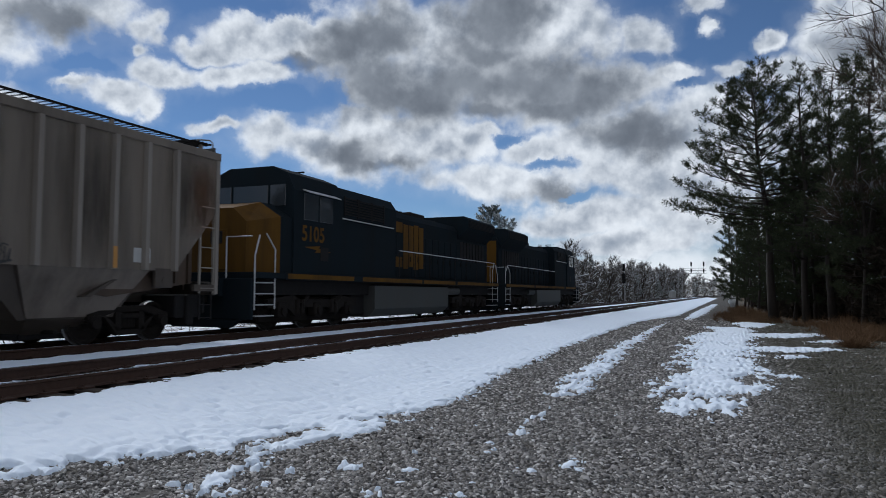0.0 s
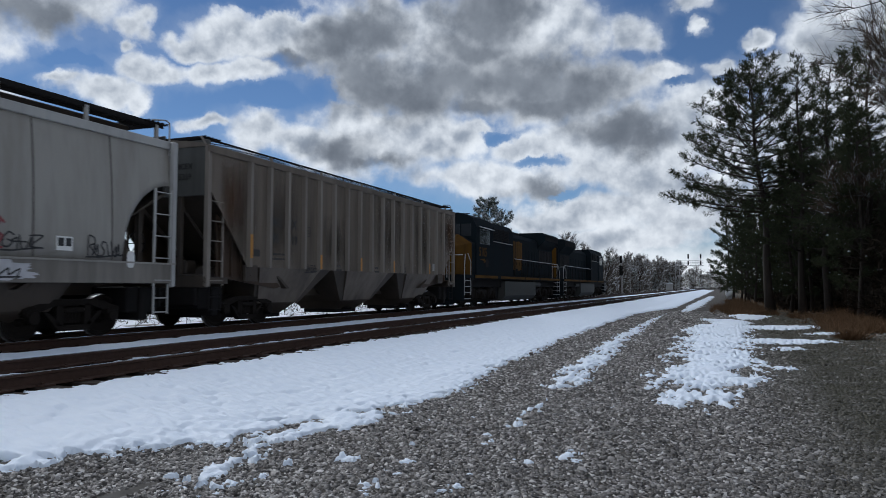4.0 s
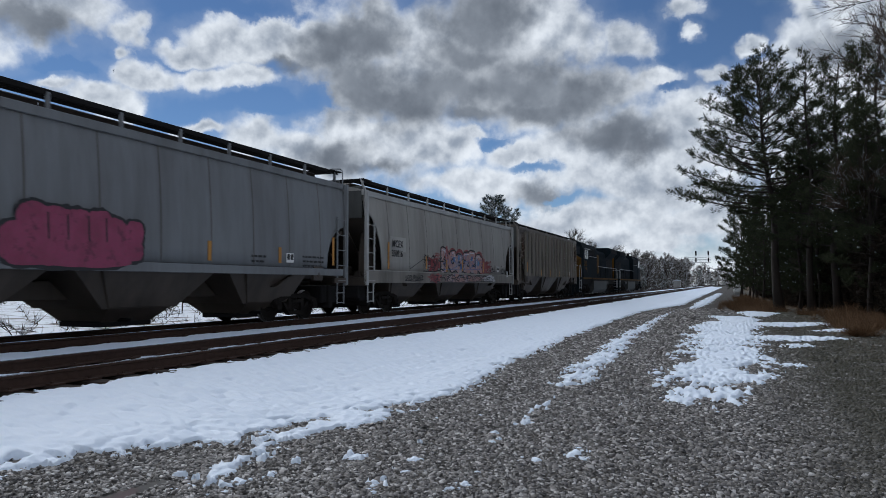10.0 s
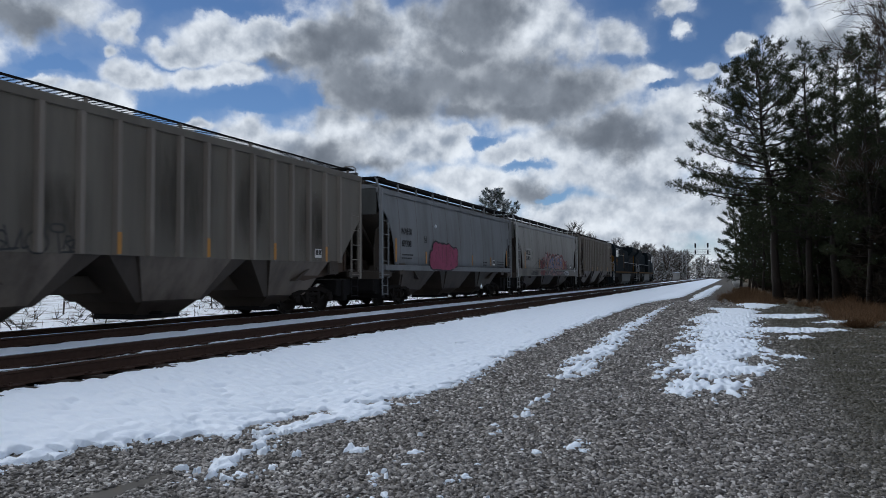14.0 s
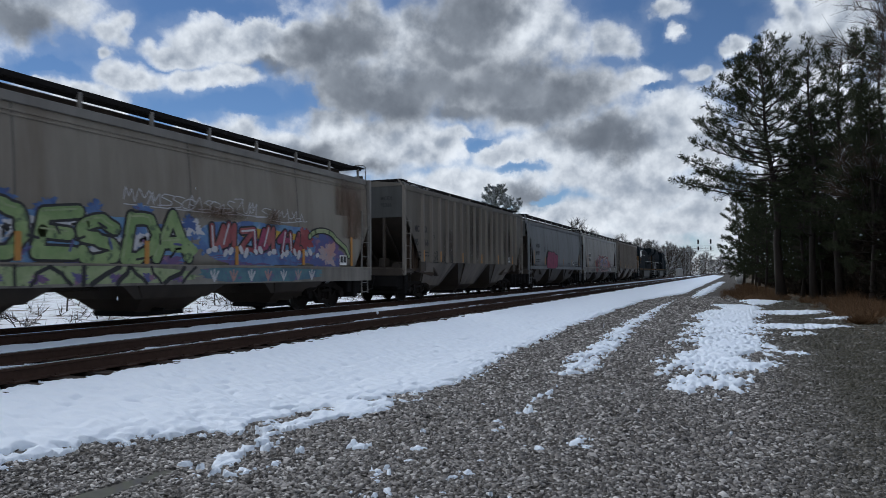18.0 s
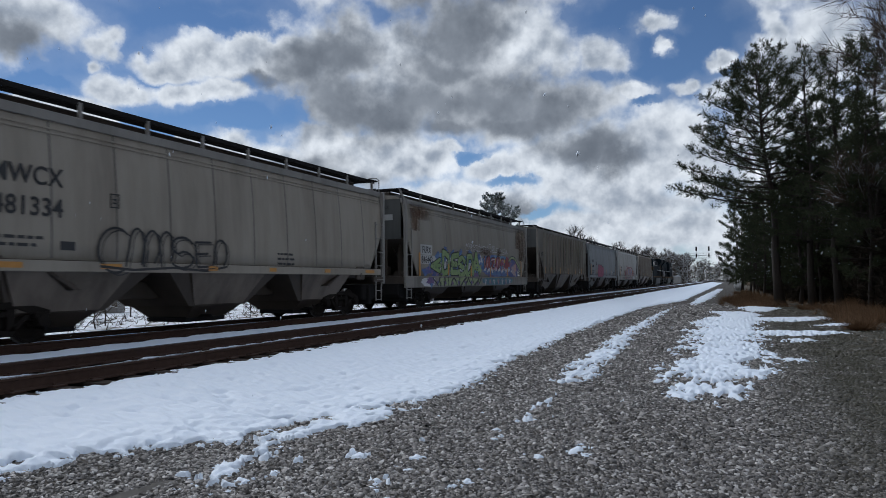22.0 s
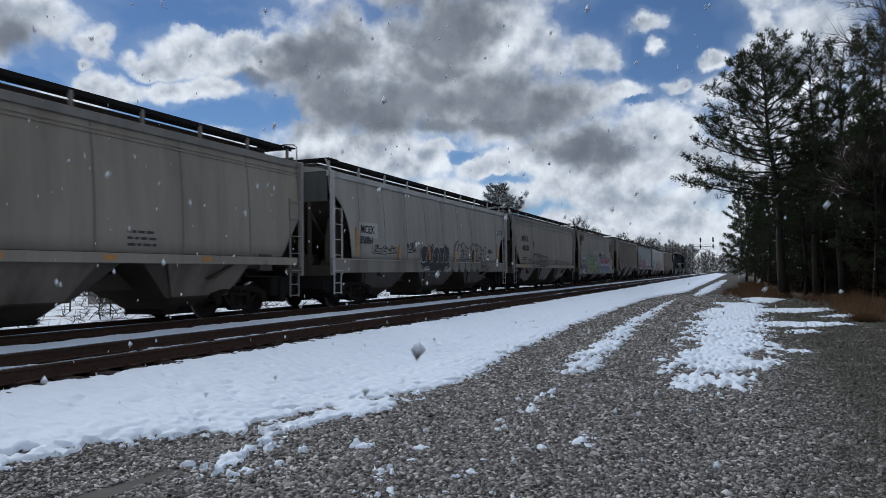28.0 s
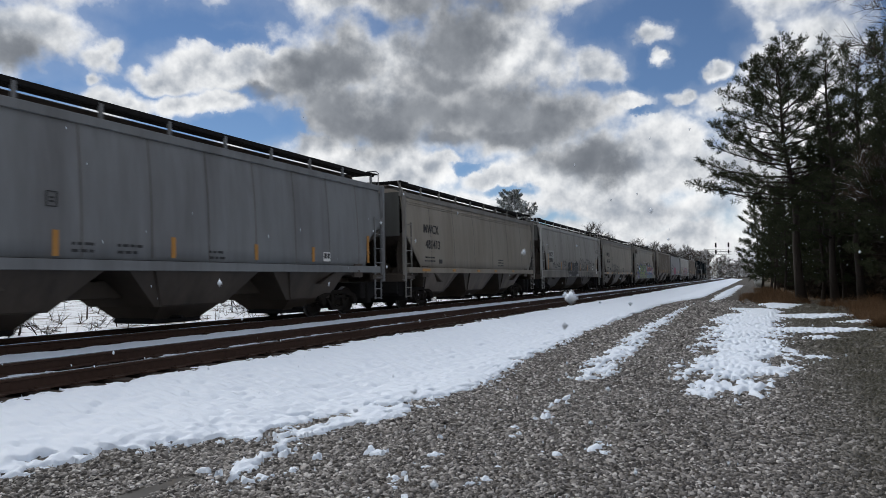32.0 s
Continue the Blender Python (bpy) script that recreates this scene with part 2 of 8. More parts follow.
def grid_mesh(name, X, Y, Z):
    """A sheet from arrays of the same shape."""
    r, c = X.shape
    idx = np.arange(r * c).reshape(r, c)
    q = np.stack([idx[:-1, :-1], idx[:-1, 1:], idx[1:, 1:], idx[1:, :-1]], -1).reshape(-1, 4)
    me = bpy.data.meshes.new(name)
    me.vertices.add(r * c)
    me.vertices.foreach_set("co", np.stack([X, Y, Z], -1).astype(np.float32).ravel())
    me.loops.add(q.size)
    me.loops.foreach_set("vertex_index", q.astype(np.int32).ravel())
    me.polygons.add(len(q))
    me.polygons.foreach_set("loop_start", np.arange(0, q.size, 4, dtype=np.int32))
    me.update(calc_edges=True)
    me.polygons.foreach_set("use_smooth", [True] * len(q))
    return me


rng = np.random.default_rng(7)
LATTICE = rng.random((256, 256))


def value_noise(x, y, octaves=3, gain=0.5):
    """Smooth noise from 0 to 1 on arrays."""
    total, amp, norm = 0, 1.0, 0.0
    for o in range(octaves):
        xi, yi = np.floor(x).astype(int), np.floor(y).astype(int)
        fx, fy = x - xi, y - yi
        fx, fy = fx * fx * (3 - 2 * fx), fy * fy * (3 - 2 * fy)
        a, b = LATTICE[xi % 256, yi % 256], LATTICE[(xi + 1) % 256, yi % 256]
        c, d = LATTICE[xi % 256, (yi + 1) % 256], LATTICE[(xi + 1) % 256, (yi + 1) % 256]
        total = total + amp * ((a * (1 - fx) + b * fx) * (1 - fy) + (c * (1 - fx) + d * fx) * fy)
        norm += amp
        amp *= gain
        x, y = x * 2.03 + 17.3, y * 2.03 + 5.1
    return total / norm


# ---- clouds: a far backdrop that drifts ----
def cloud(az, el, wide, high):
    """A cloud's middle and half size, in degrees from the line's direction and over the horizon."""
    return az, el, wide, high


CLOUDS = [
    cloud(-53.7, 18.6, 5.1, 2.3),
    cloud(-49.8, 19.5, 3.5, 2.0),
    cloud(-46.1, 18.9, 1.4, 1.2),
    cloud(-46.3, 17.3, 1.0, 0.9),
    cloud(-50.9, 14.1, 1.4, 0.5),
    cloud(-48.3, 13.7, 3.0, 1.2),
    cloud(-46.0, 13.1, 1.2, 0.9),
    cloud(-45.1, 15.6, 3.0, 1.1),
    cloud(-41.0, 15.8, 3.8, 1.0),
    cloud(-37.8, 16.3, 2.2, 0.9),
    cloud(-42.3, 17.9, 2.5, 0.9),
    cloud(-38.9, 18.7, 3.9, 1.5),
    cloud(-35.4, 19.4, 3.6, 1.8),
    cloud(-31.8, 18.6, 4.1, 3.0),
    cloud(-28.1, 19.8, 4.2, 3.4),
    cloud(-29.0, 15.9, 4.1, 3.0),
    cloud(-22.9, 16.9, 7.0, 4.8),
    cloud(-17.8, 19.8, 6.7, 5.0),
    cloud(-15.9, 15.1, 8.0, 3.0),
    cloud(-11.8, 20.0, 2.7, 2.3),
    cloud(-11.8, 14.5, 5.4, 3.0),
    cloud(-8.5, 15.2, 2.7, 2.1),
    cloud(-37.0, 11.4, 3.3, 1.6),
    cloud(-34.0, 11.1, 2.7, 1.6),
    cloud(-30.8, 12.8, 3.0, 1.5),
    cloud(-30.8, 10.3, 4.1, 2.1),
    cloud(-26.2, 11.3, 5.8, 2.5),
    cloud(-21.5, 11.1, 3.3, 1.6),
    cloud(-19.9, 12.0, 1.9, 0.9),
    cloud(-41.5, 12.0, 1.6, 0.5),
    cloud(-7.1, 19.0, 2.0, 1.5),
    cloud(1.6, 17.6, 0.8, 0.8),
    cloud(-1.8, 18.9, 0.7, 0.6),
    cloud(-2.8, 20.6, 1.7, 0.7),
    cloud(-5.6, 15.8, 2.1, 0.7),
    cloud(-0.8, 15.8, 1.5, 0.5),
    cloud(-2.9, 13.1, 3.9, 1.9),
    cloud(-7.9, 11.2, 6.1, 2.6),
    cloud(-11.9, 10.5, 4.3, 2.1),
    cloud(-15.1, 10.4, 2.7, 1.3),
    cloud(-1.9, 10.2, 4.5, 3.2),
    cloud(-0.9, 13.5, 2.8, 1.5),
    cloud(2.4, 15.0, 3.1, 1.4),
    cloud(4.9, 17.1, 2.2, 1.8),
    cloud(5.8, 18.7, 1.0, 1.9),
    cloud(9.2, 17.3, 3.4, 2.8),
    cloud(7.4, 15.6, 4.2, 2.4),
    cloud(-20.1, 8.4, 5.1, 1.6),
    cloud(-15.5, 7.6, 3.7, 1.2),
    cloud(-9.2, 8.4, 5.7, 1.5),
    cloud(-4.1, 7.5, 5.6, 2.2),
    cloud(-11.9, 5.3, 5.4, 1.4),
    cloud(-7.5, 5.7, 4.8, 1.3),
    cloud(-1.6, 5.7, 3.7, 1.3),
    cloud(-8.0, 3.2, 7.8, 1.3),
    cloud(-3.7, 4.5, 5.0, 1.3),
    cloud(-14.2, 4.7, 4.1, 1.2),
    cloud(7.9, 8.9, 7.0, 6.3),
    cloud(4.9, 3.4, 5.9, 2.9),
    cloud(-57.9, 17.1, 4.4, 2.5),
    cloud(-56.8, 11.8, 3.2, 1.5),
    cloud(-24.4, 25.2, 10.3, 2.4),
    cloud(-12.2, 25.3, 7.3, 1.9),
    cloud(-42.8, 25.3, 6.6, 1.8),
    cloud(-51.7, 24.1, 5.7, 2.4),
    cloud(8.3, 22.8, 4.2, 2.1),
]
GREY_BASES = [
    cloud(-31.3, 18.6, 2.1, 1.8),
    cloud(-28.3, 19.6, 2.4, 2.1),
    cloud(-28.8, 15.9, 3.6, 2.2),
    cloud(-25.3, 14.8, 5.1, 1.7),
    cloud(-21.5, 15.6, 4.7, 1.8),
    cloud(-18.5, 21.1, 3.0, 2.9),
    cloud(-19.7, 18.0, 3.3, 1.3),
    cloud(-15.5, 15.7, 6.0, 2.0),
    cloud(-11.4, 14.9, 3.6, 1.9),
    cloud(-14.1, 13.8, 5.0, 1.0),
    cloud(-19.9, 13.8, 3.3, 0.7),
    cloud(-34.5, 17.3, 2.2, 0.6),
    cloud(-8.7, 11.7, 2.9, 1.1),
    cloud(-6.3, 10.8, 1.7, 0.7),
    cloud(-30.6, 10.4, 2.4, 1.0),
    cloud(-27.8, 9.7, 1.8, 0.5),
    cloud(-14.2, 7.2, 2.0, 0.6),
    cloud(-18.7, 24.8, 5.6, 2.0),
    cloud(-53.5, 18.0, 3.2, 1.0),
    cloud(7.8, 16.5, 2.5, 0.8),
]
BLUE_GAPS = [
    cloud(-36.6, 14.3, 4.4, 1.1),
    cloud(-32.6, 14.8, 1.8, 1.1),
    cloud(-17.8, 11.4, 1.9, 0.5),
    cloud(-2.4, 17.5, 3.3, 0.8),
    cloud(-4.1, 15.2, 1.7, 0.4),
    cloud(-14.8, 9.3, 3.0, 0.6),
    cloud(-12.6, 6.9, 1.6, 0.4),
    cloud(-50.8, 15.5, 2.9, 0.5),
    cloud(-0.1, 18.9, 2.4, 0.9),
    cloud(-37.2, 21.1, 4.8, 0.8),
]


def cloud_material():
    m = bpy.data.materials.new("clouds")
    m.use_nodes = True
    nt = m.node_tree
    nt.nodes.clear()
    tc = nt.nodes.new("ShaderNodeTexCoord")
    nrm = nt.nodes.new("ShaderNodeVectorMath")
    nrm.operation = "NORMALIZE"
    nt.links.new(tc.outputs["Object"], nrm.inputs[0])
    way = nrm.outputs[0]

    def warp(scale, detail, seed):
        n = nt.nodes.new("ShaderNodeTexNoise")
        n.noise_dimensions = "4D"
        n.inputs["Scale"].default_value, n.inputs["Detail"].default_value, n.inputs["Roughness"].default_value, n.inputs["W"].default_value = scale, detail, 0.55, seed
        nt.links.new(way, n.inputs["Vector"])
        return n
    sep = nt.nodes.new("ShaderNodeSeparateXYZ")
    nt.links.new(way, sep.inputs[0])
    az = math_node(nt, "MULTIPLY", math_node(nt, "ARCTAN2", sep.outputs[0], sep.outputs[1]), 180 / math.pi)
    el = math_node(nt, "MULTIPLY", math_node(nt, "ARCSINE", sep.outputs[2]), 180 / math.pi)
    w = nt.nodes.new("ShaderNodeSeparateColor")
    nt.links.new(warp(15, 6, 1.0).outputs["Color"], w.inputs[0])
    az = math_node(nt, "ADD", az, math_node(nt, "MULTIPLY", math_node(nt, "SUBTRACT", w.outputs[0], 0.5), 5.5))
    el = math_node(nt, "ADD", el, math_node(nt, "MULTIPLY", math_node(nt, "SUBTRACT", w.outputs[1], 0.5), 4.4))

    def field(blobs):
        best = None
        for a, e, wide, high in blobs:
            u = math_node(nt, "MULTIPLY_ADD", az, 1 / wide, -a / wide)
            v = math_node(nt, "MULTIPLY_ADD", el, 1 / high, -e / high)
            r = math_node(nt, "ADD", math_node(nt, "MULTIPLY", u, u), math_node(nt, "MULTIPLY", v, v))
            d = math_node(nt, "SUBTRACT", 1.0, math_node(nt, "SQRT", r))
            best = d if best is None else math_node(nt, "SMOOTH_MAX", best, d, 0.25)
        return best
    def noise_of(scale, detail, seed):
        return math_node(nt, "SUBTRACT", warp(scale, detail, seed).outputs["Fac"], 0.5)
    puff, crisp, soft = noise_of(16, 6, 4.0), noise_of(30, 3, 2.0), noise_of(9, 3, 9.0)
    above = nt.nodes.new("ShaderNodeVectorMath")
    above.operation = "ADD"
    above.inputs[1].default_value = (-0.006, 0, 0.017)
    nt.links.new(way, above.inputs[0])

    def billow(scale, seed):
        """Rounded heaps lit from above: the lie of the noise against itself a little higher up."""
        a, b = warp(scale, 4, seed), warp(scale, 4, seed)
        nt.links.new(above.outputs[0], b.inputs["Vector"])
        return math_node(nt, "SUBTRACT", a.outputs["Fac"], b.outputs["Fac"])
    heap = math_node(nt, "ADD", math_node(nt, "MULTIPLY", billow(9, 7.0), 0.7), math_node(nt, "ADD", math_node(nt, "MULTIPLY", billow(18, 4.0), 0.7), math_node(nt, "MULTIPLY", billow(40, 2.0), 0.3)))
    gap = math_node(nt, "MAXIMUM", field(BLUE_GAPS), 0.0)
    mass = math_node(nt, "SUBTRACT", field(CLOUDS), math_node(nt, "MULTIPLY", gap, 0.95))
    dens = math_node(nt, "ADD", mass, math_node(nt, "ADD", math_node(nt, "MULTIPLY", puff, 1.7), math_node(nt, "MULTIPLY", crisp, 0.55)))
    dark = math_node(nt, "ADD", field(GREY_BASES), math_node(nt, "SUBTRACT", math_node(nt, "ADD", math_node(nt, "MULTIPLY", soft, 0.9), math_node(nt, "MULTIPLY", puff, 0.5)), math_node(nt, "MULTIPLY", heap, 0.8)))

    def step(v, lo, hi):
        s = nt.nodes.new("ShaderNodeMapRange")
        s.interpolation_type = "SMOOTHSTEP"
        s.inputs[1].default_value, s.inputs[2].default_value = lo, hi
        nt.links.new(v, s.inputs[0])
        return s.outputs[0]
    thick = step(dens, -0.34, 0.42)
    veil = math_node(nt, "MULTIPLY", step(math_node(nt, "ADD", mass, puff), -0.8, 0.3), 0.16)
    low = math_node(nt, "MULTIPLY", step(math_node(nt, "ADD", el, math_node(nt, "MULTIPLY", soft, 5.0)), 5.0, 0.8), 0.9)
    alpha = math_node(nt, "MAXIMUM", math_node(nt, "MAXIMUM", thick, veil), low)
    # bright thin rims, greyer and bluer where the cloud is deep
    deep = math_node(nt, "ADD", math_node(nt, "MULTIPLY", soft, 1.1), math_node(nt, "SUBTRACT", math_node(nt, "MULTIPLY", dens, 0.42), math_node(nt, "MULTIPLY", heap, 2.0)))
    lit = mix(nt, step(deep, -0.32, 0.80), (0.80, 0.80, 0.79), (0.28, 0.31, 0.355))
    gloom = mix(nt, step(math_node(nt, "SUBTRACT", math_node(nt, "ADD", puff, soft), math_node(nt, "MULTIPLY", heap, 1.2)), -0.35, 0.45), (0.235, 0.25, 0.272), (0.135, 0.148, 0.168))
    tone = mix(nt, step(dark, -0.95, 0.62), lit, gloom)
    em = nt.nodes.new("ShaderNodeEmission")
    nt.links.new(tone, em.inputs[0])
    clear = nt.nodes.new("ShaderNodeBsdfTransparent")
    ms = nt.nodes.new("ShaderNodeMixShader")
    nt.links.new(alpha, ms.inputs[0])
    nt.links.new(clear.outputs[0], ms.inputs[1])
    nt.links.new(em.outputs[0], ms.inputs[2])
    out = nt.nodes.new("ShaderNodeOutputMaterial")
    nt.links.new(ms.outputs[0], out.inputs[0])
    return m


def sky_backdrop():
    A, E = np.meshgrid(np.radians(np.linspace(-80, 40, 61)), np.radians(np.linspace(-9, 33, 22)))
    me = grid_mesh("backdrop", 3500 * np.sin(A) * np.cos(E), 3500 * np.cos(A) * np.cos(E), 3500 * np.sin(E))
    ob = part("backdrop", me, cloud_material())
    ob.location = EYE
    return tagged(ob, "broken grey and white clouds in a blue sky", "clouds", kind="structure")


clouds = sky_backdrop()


# ---- ground, snow, gravel, tracks ----
RAIL = 0.57            # height of the rail heads
TRACK_NEAR, TRACK_FAR = -8.35, -12.65
PROFILE_X = [-4000, -60, -22, -17, -15.0, -14.3, -11.2, -10.6, -6.9, -4.9, -3.6, -1.0, 2.0, 6.0, 30, 4000]
PROFILE_Z = [-0.3, -0.3, -0.25, -0.2, 0.15, 0.36, 0.36, 0.34, 0.34, 0.02, 0.0, 0.03, 0.0, 0.05, 0.25, 0.4]


def ground_z(x):
    return np.interp(x, PROFILE_X, PROFILE_Z)


def build_ground():
    xs = np.array(sorted(set(PROFILE_X) | {-100, -40, -30, 4, 10, 15, 60, 300, -300}))
    ys = np.concatenate([[-4000, -800, -200, -60], np.arange(-30, 120, 5.0), [150, 200, 300, 500, 900, 1800, 4000]])
    X, Y = np.meshgrid(xs, ys)
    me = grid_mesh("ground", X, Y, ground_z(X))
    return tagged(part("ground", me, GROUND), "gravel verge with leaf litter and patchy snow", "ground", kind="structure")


def band(y, x, pts, wide):
    """Signed distance inside a band whose middle runs through (y, x, half width) knots."""
    p = np.array(pts)
    mid, half = np.interp(y, p[:, 0], p[:, 1]), np.interp(y, p[:, 0], p[:, 2], left=-9, right=-9)
    return np.minimum(half - np.abs(x - mid), np.minimum(y - p[0, 0], p[-1, 0] - y) * wide)


def pebbled(x, y, cell):
    """1 over the middle of each of many scattered stones, falling to 0 between them."""
    u, v = x / cell, y / cell
    ui, vi = np.floor(u).astype(int), np.floor(v).astype(int)
    best = np.full(np.shape(u), 9.0)
    for a in (-1, 0, 1):
        for b in (-1, 0, 1):
            px = ui + a + LATTICE[(ui + a) % 256, (vi + b) % 256]
            py = vi + b + LATTICE[(ui + a + 91) % 256, (vi + b + 37) % 256]
            best = np.minimum(best, (u - px) ** 2 + (v - py) ** 2)
    return np.clip(1 - np.sqrt(best) / 0.62, 0, 1)


def snow_depth(x, y):
    """Signed distance inside the snow, in metres, with a ragged edge."""
    edge = np.interp(y, [2, 3.9, 4.8, 5.3, 5.7, 6.3, 7.2, 8.2, 9.3, 10.2, 13.4, 21, 41, 55, 300], [-5.5, -5.35, -5.15, -4.95, -4.63, -4.58, -4.5, -3.95, -3.75, -3.68, -4.0, -4.4, -4.6, -3.2, -2.8])
    s = np.minimum(edge - x, x + 7.40 + (value_noise(x * 1.5 + 70, y * 1.9, 2) - 0.5) * 0.34)
    tongue = band(y, x, [(4.25, -4.04, 0.05), (4.6, -4.03, 0.12), (5.2, -4.08, 0.12), (6.1, -4.24, 0.17), (7.0, -4.15, 0.3), (8.2, -4.1, 0.35)], 0.3)
    thin = band(y, x, [(4.3, -3.75, 0.03), (4.8, -3.62, 0.06), (5.5, -3.6, 0.03)], 0.2)
    strip = band(y, x, [(7.0, -2.35, 0.02), (7.8, -2.25, 0.12), (8.6, -2.3, 0.1), (9.7, -2.35, 0.14), (10.4, -2.7, 0.1), (11.1, -2.3, 0.3), (13, -2.5, 0.42), (16, -2.6, 0.36), (22, -2.85, 0.33), (34, -3.0, 0.25), (43, -3.0, 0.05)], 0.3)
    patch = band(y, x, [(9.3, -0.3, 0.4), (10.2, -0.25, 0.75), (12, -0.22, 0.95), (15, -0.2, 1.1), (19, -0.2, 1.15), (24, -0.2, 1.3), (29, 0.0, 1.3), (33, 0.2, 0.8)], 0.4)
    patch = patch - 0.45 * np.clip(value_noise(x * 2.6 + 40, y * 1.3 + 9, 3, 0.7) - 0.38, 0, 1) * 3.2
    bits = np.maximum.reduce([
        band(y, x, [(21.2, 1.2, 0.3), (22.6, 1.6, 1.6), (23.8, 2.2, 0.6)], 0.5),
        band(y, x, [(19.0, 1.2, 0.1), (20.0, 1.6, 0.5), (20.6, 1.7, 0.2)], 0.5),
        band(y, x, [(28.2, 1.4, 0.4), (30.0, 2.0, 1.8), (32.0, 3.0, 0.6)], 0.5),
        band(y, x, [(25.7, 2.6, 0.3), (26.7, 3.4, 0.9), (27.6, 4.0, 0.3)], 0.5),
        band(y, x, [(36, 1.2, 0.5), (41, 1.4, 1.2), (45, 1.0, 0.5)], 0.3),
        band(y, x, [(30, 0.2, 0.3), (33, 0.4, 1.0), (35, 0.4, 0.4)], 0.3),
        band(y, x, [(32.5, 0.7, 0.4), (34.5, 0.2, 1.2), (36.5, -0.3, 0.7)], 0.4),
        band(y, x, [(14.5, 0.95, 0.1), (15.1, 1.15, 0.3), (15.6, 1.1, 0.1)], 0.4),
        band(y, x, [(12.3, -1.3, 0.1), (12.8, -1.25, 0.2), (13.4, -1.2, 0.1)], 0.4),
        band(y, x, [(4.8, -2.66, 0.05), (5.05, -2.63, 0.09), (5.3, -2.6, 0.05)], 0.5),
        band(y, x, [(5.0, -2.05, 0.04), (5.2, -1.98, 0.07), (5.6, -1.95, 0.03)], 0.5),
        band(y, x, [(5.5, -2.7, 0.06), (5.7, -2.66, 0.1), (5.9, -2.66, 0.04)], 0.5),
        band(y, x, [(45, -2.2, 0.3), (60, -2.0, 0.7), (120, -1.5, 0.6)], 0.3)])
    sparse = np.where((y < 12) & (x > -3.4) & (x < -1.2), (value_noise(x * 3.1, y * 3.1, 2) - 0.815) * 0.8, -9)
    s = np.maximum.reduce([s, tongue, thin, strip, patch, bits, sparse])
    s = s - np.clip(value_noise(x * 6.5 + 11, y * 5.0 + 3, 2) - 0.60, 0, 1) * 2.6 * np.exp(-np.clip(s, 0, 9) * 2.4)
    n = (value_noise(x * 8, y * 8, 3, 0.7) - 0.5) * 0.30 + (value_noise(x * 2.2 + 9, y * 1.6, 2) - 0.5) * 0.2
    s = s + n * np.clip(0.55 + y * 0.012, 0, 1.2) - 1.2 * np.clip(value_noise(x * 6.5 + 40, y * 2.8 + 9, 3, 0.7) - 0.52, 0, 1) * np.clip((x + 3.3) * 2, 0, 1) * np.clip((y - 7) * 0.3, 0, 1)
    # stones that stand up through the thin edge, and snow caught between those just outside it
    rim = np.exp(-np.clip(s, 0, 9) * 2.6) * np.clip(value_noise(x * 1.7 + 3, y * 1.7 + 50, 2) * 2.6 - 0.55, 0.15, 1)
    grow = np.clip(1.0 + y * 0.02, 1.0, 1.5)
    s = s - 0.26 * pebbled(x, y, 0.135) * rim * grow - 0.12 * pebbled(x + 7, y + 3, 0.075) * rim * grow
    thin = np.clip((x + 3.3) * 2, 0, 1) * np.clip((y - 6) * 0.4, 0, 1)
    s = s - (0.45 + 1.5 * np.clip(s, 0, 1.2)) * thin * np.clip(pebbled(x + 2, y * 0.3, 0.115) - 0.25, 0, 1) * np.clip(value_noise(x * 1.1 + 60, y * 0.8, 2) * 2.2 - 0.35, 0, 1.3)
    caught = np.clip((s + 0.22) / 0.22, 0, 1) * np.clip(0.25 - pebbled(x + 11, y + 5, 0.11), 0, 1) * np.clip(value_noise(x * 3.3 + 8, y * 3.3 + 2, 2) - 0.46, 0, 1) * 4.5
    return np.where(s < 0, s + caught, s)


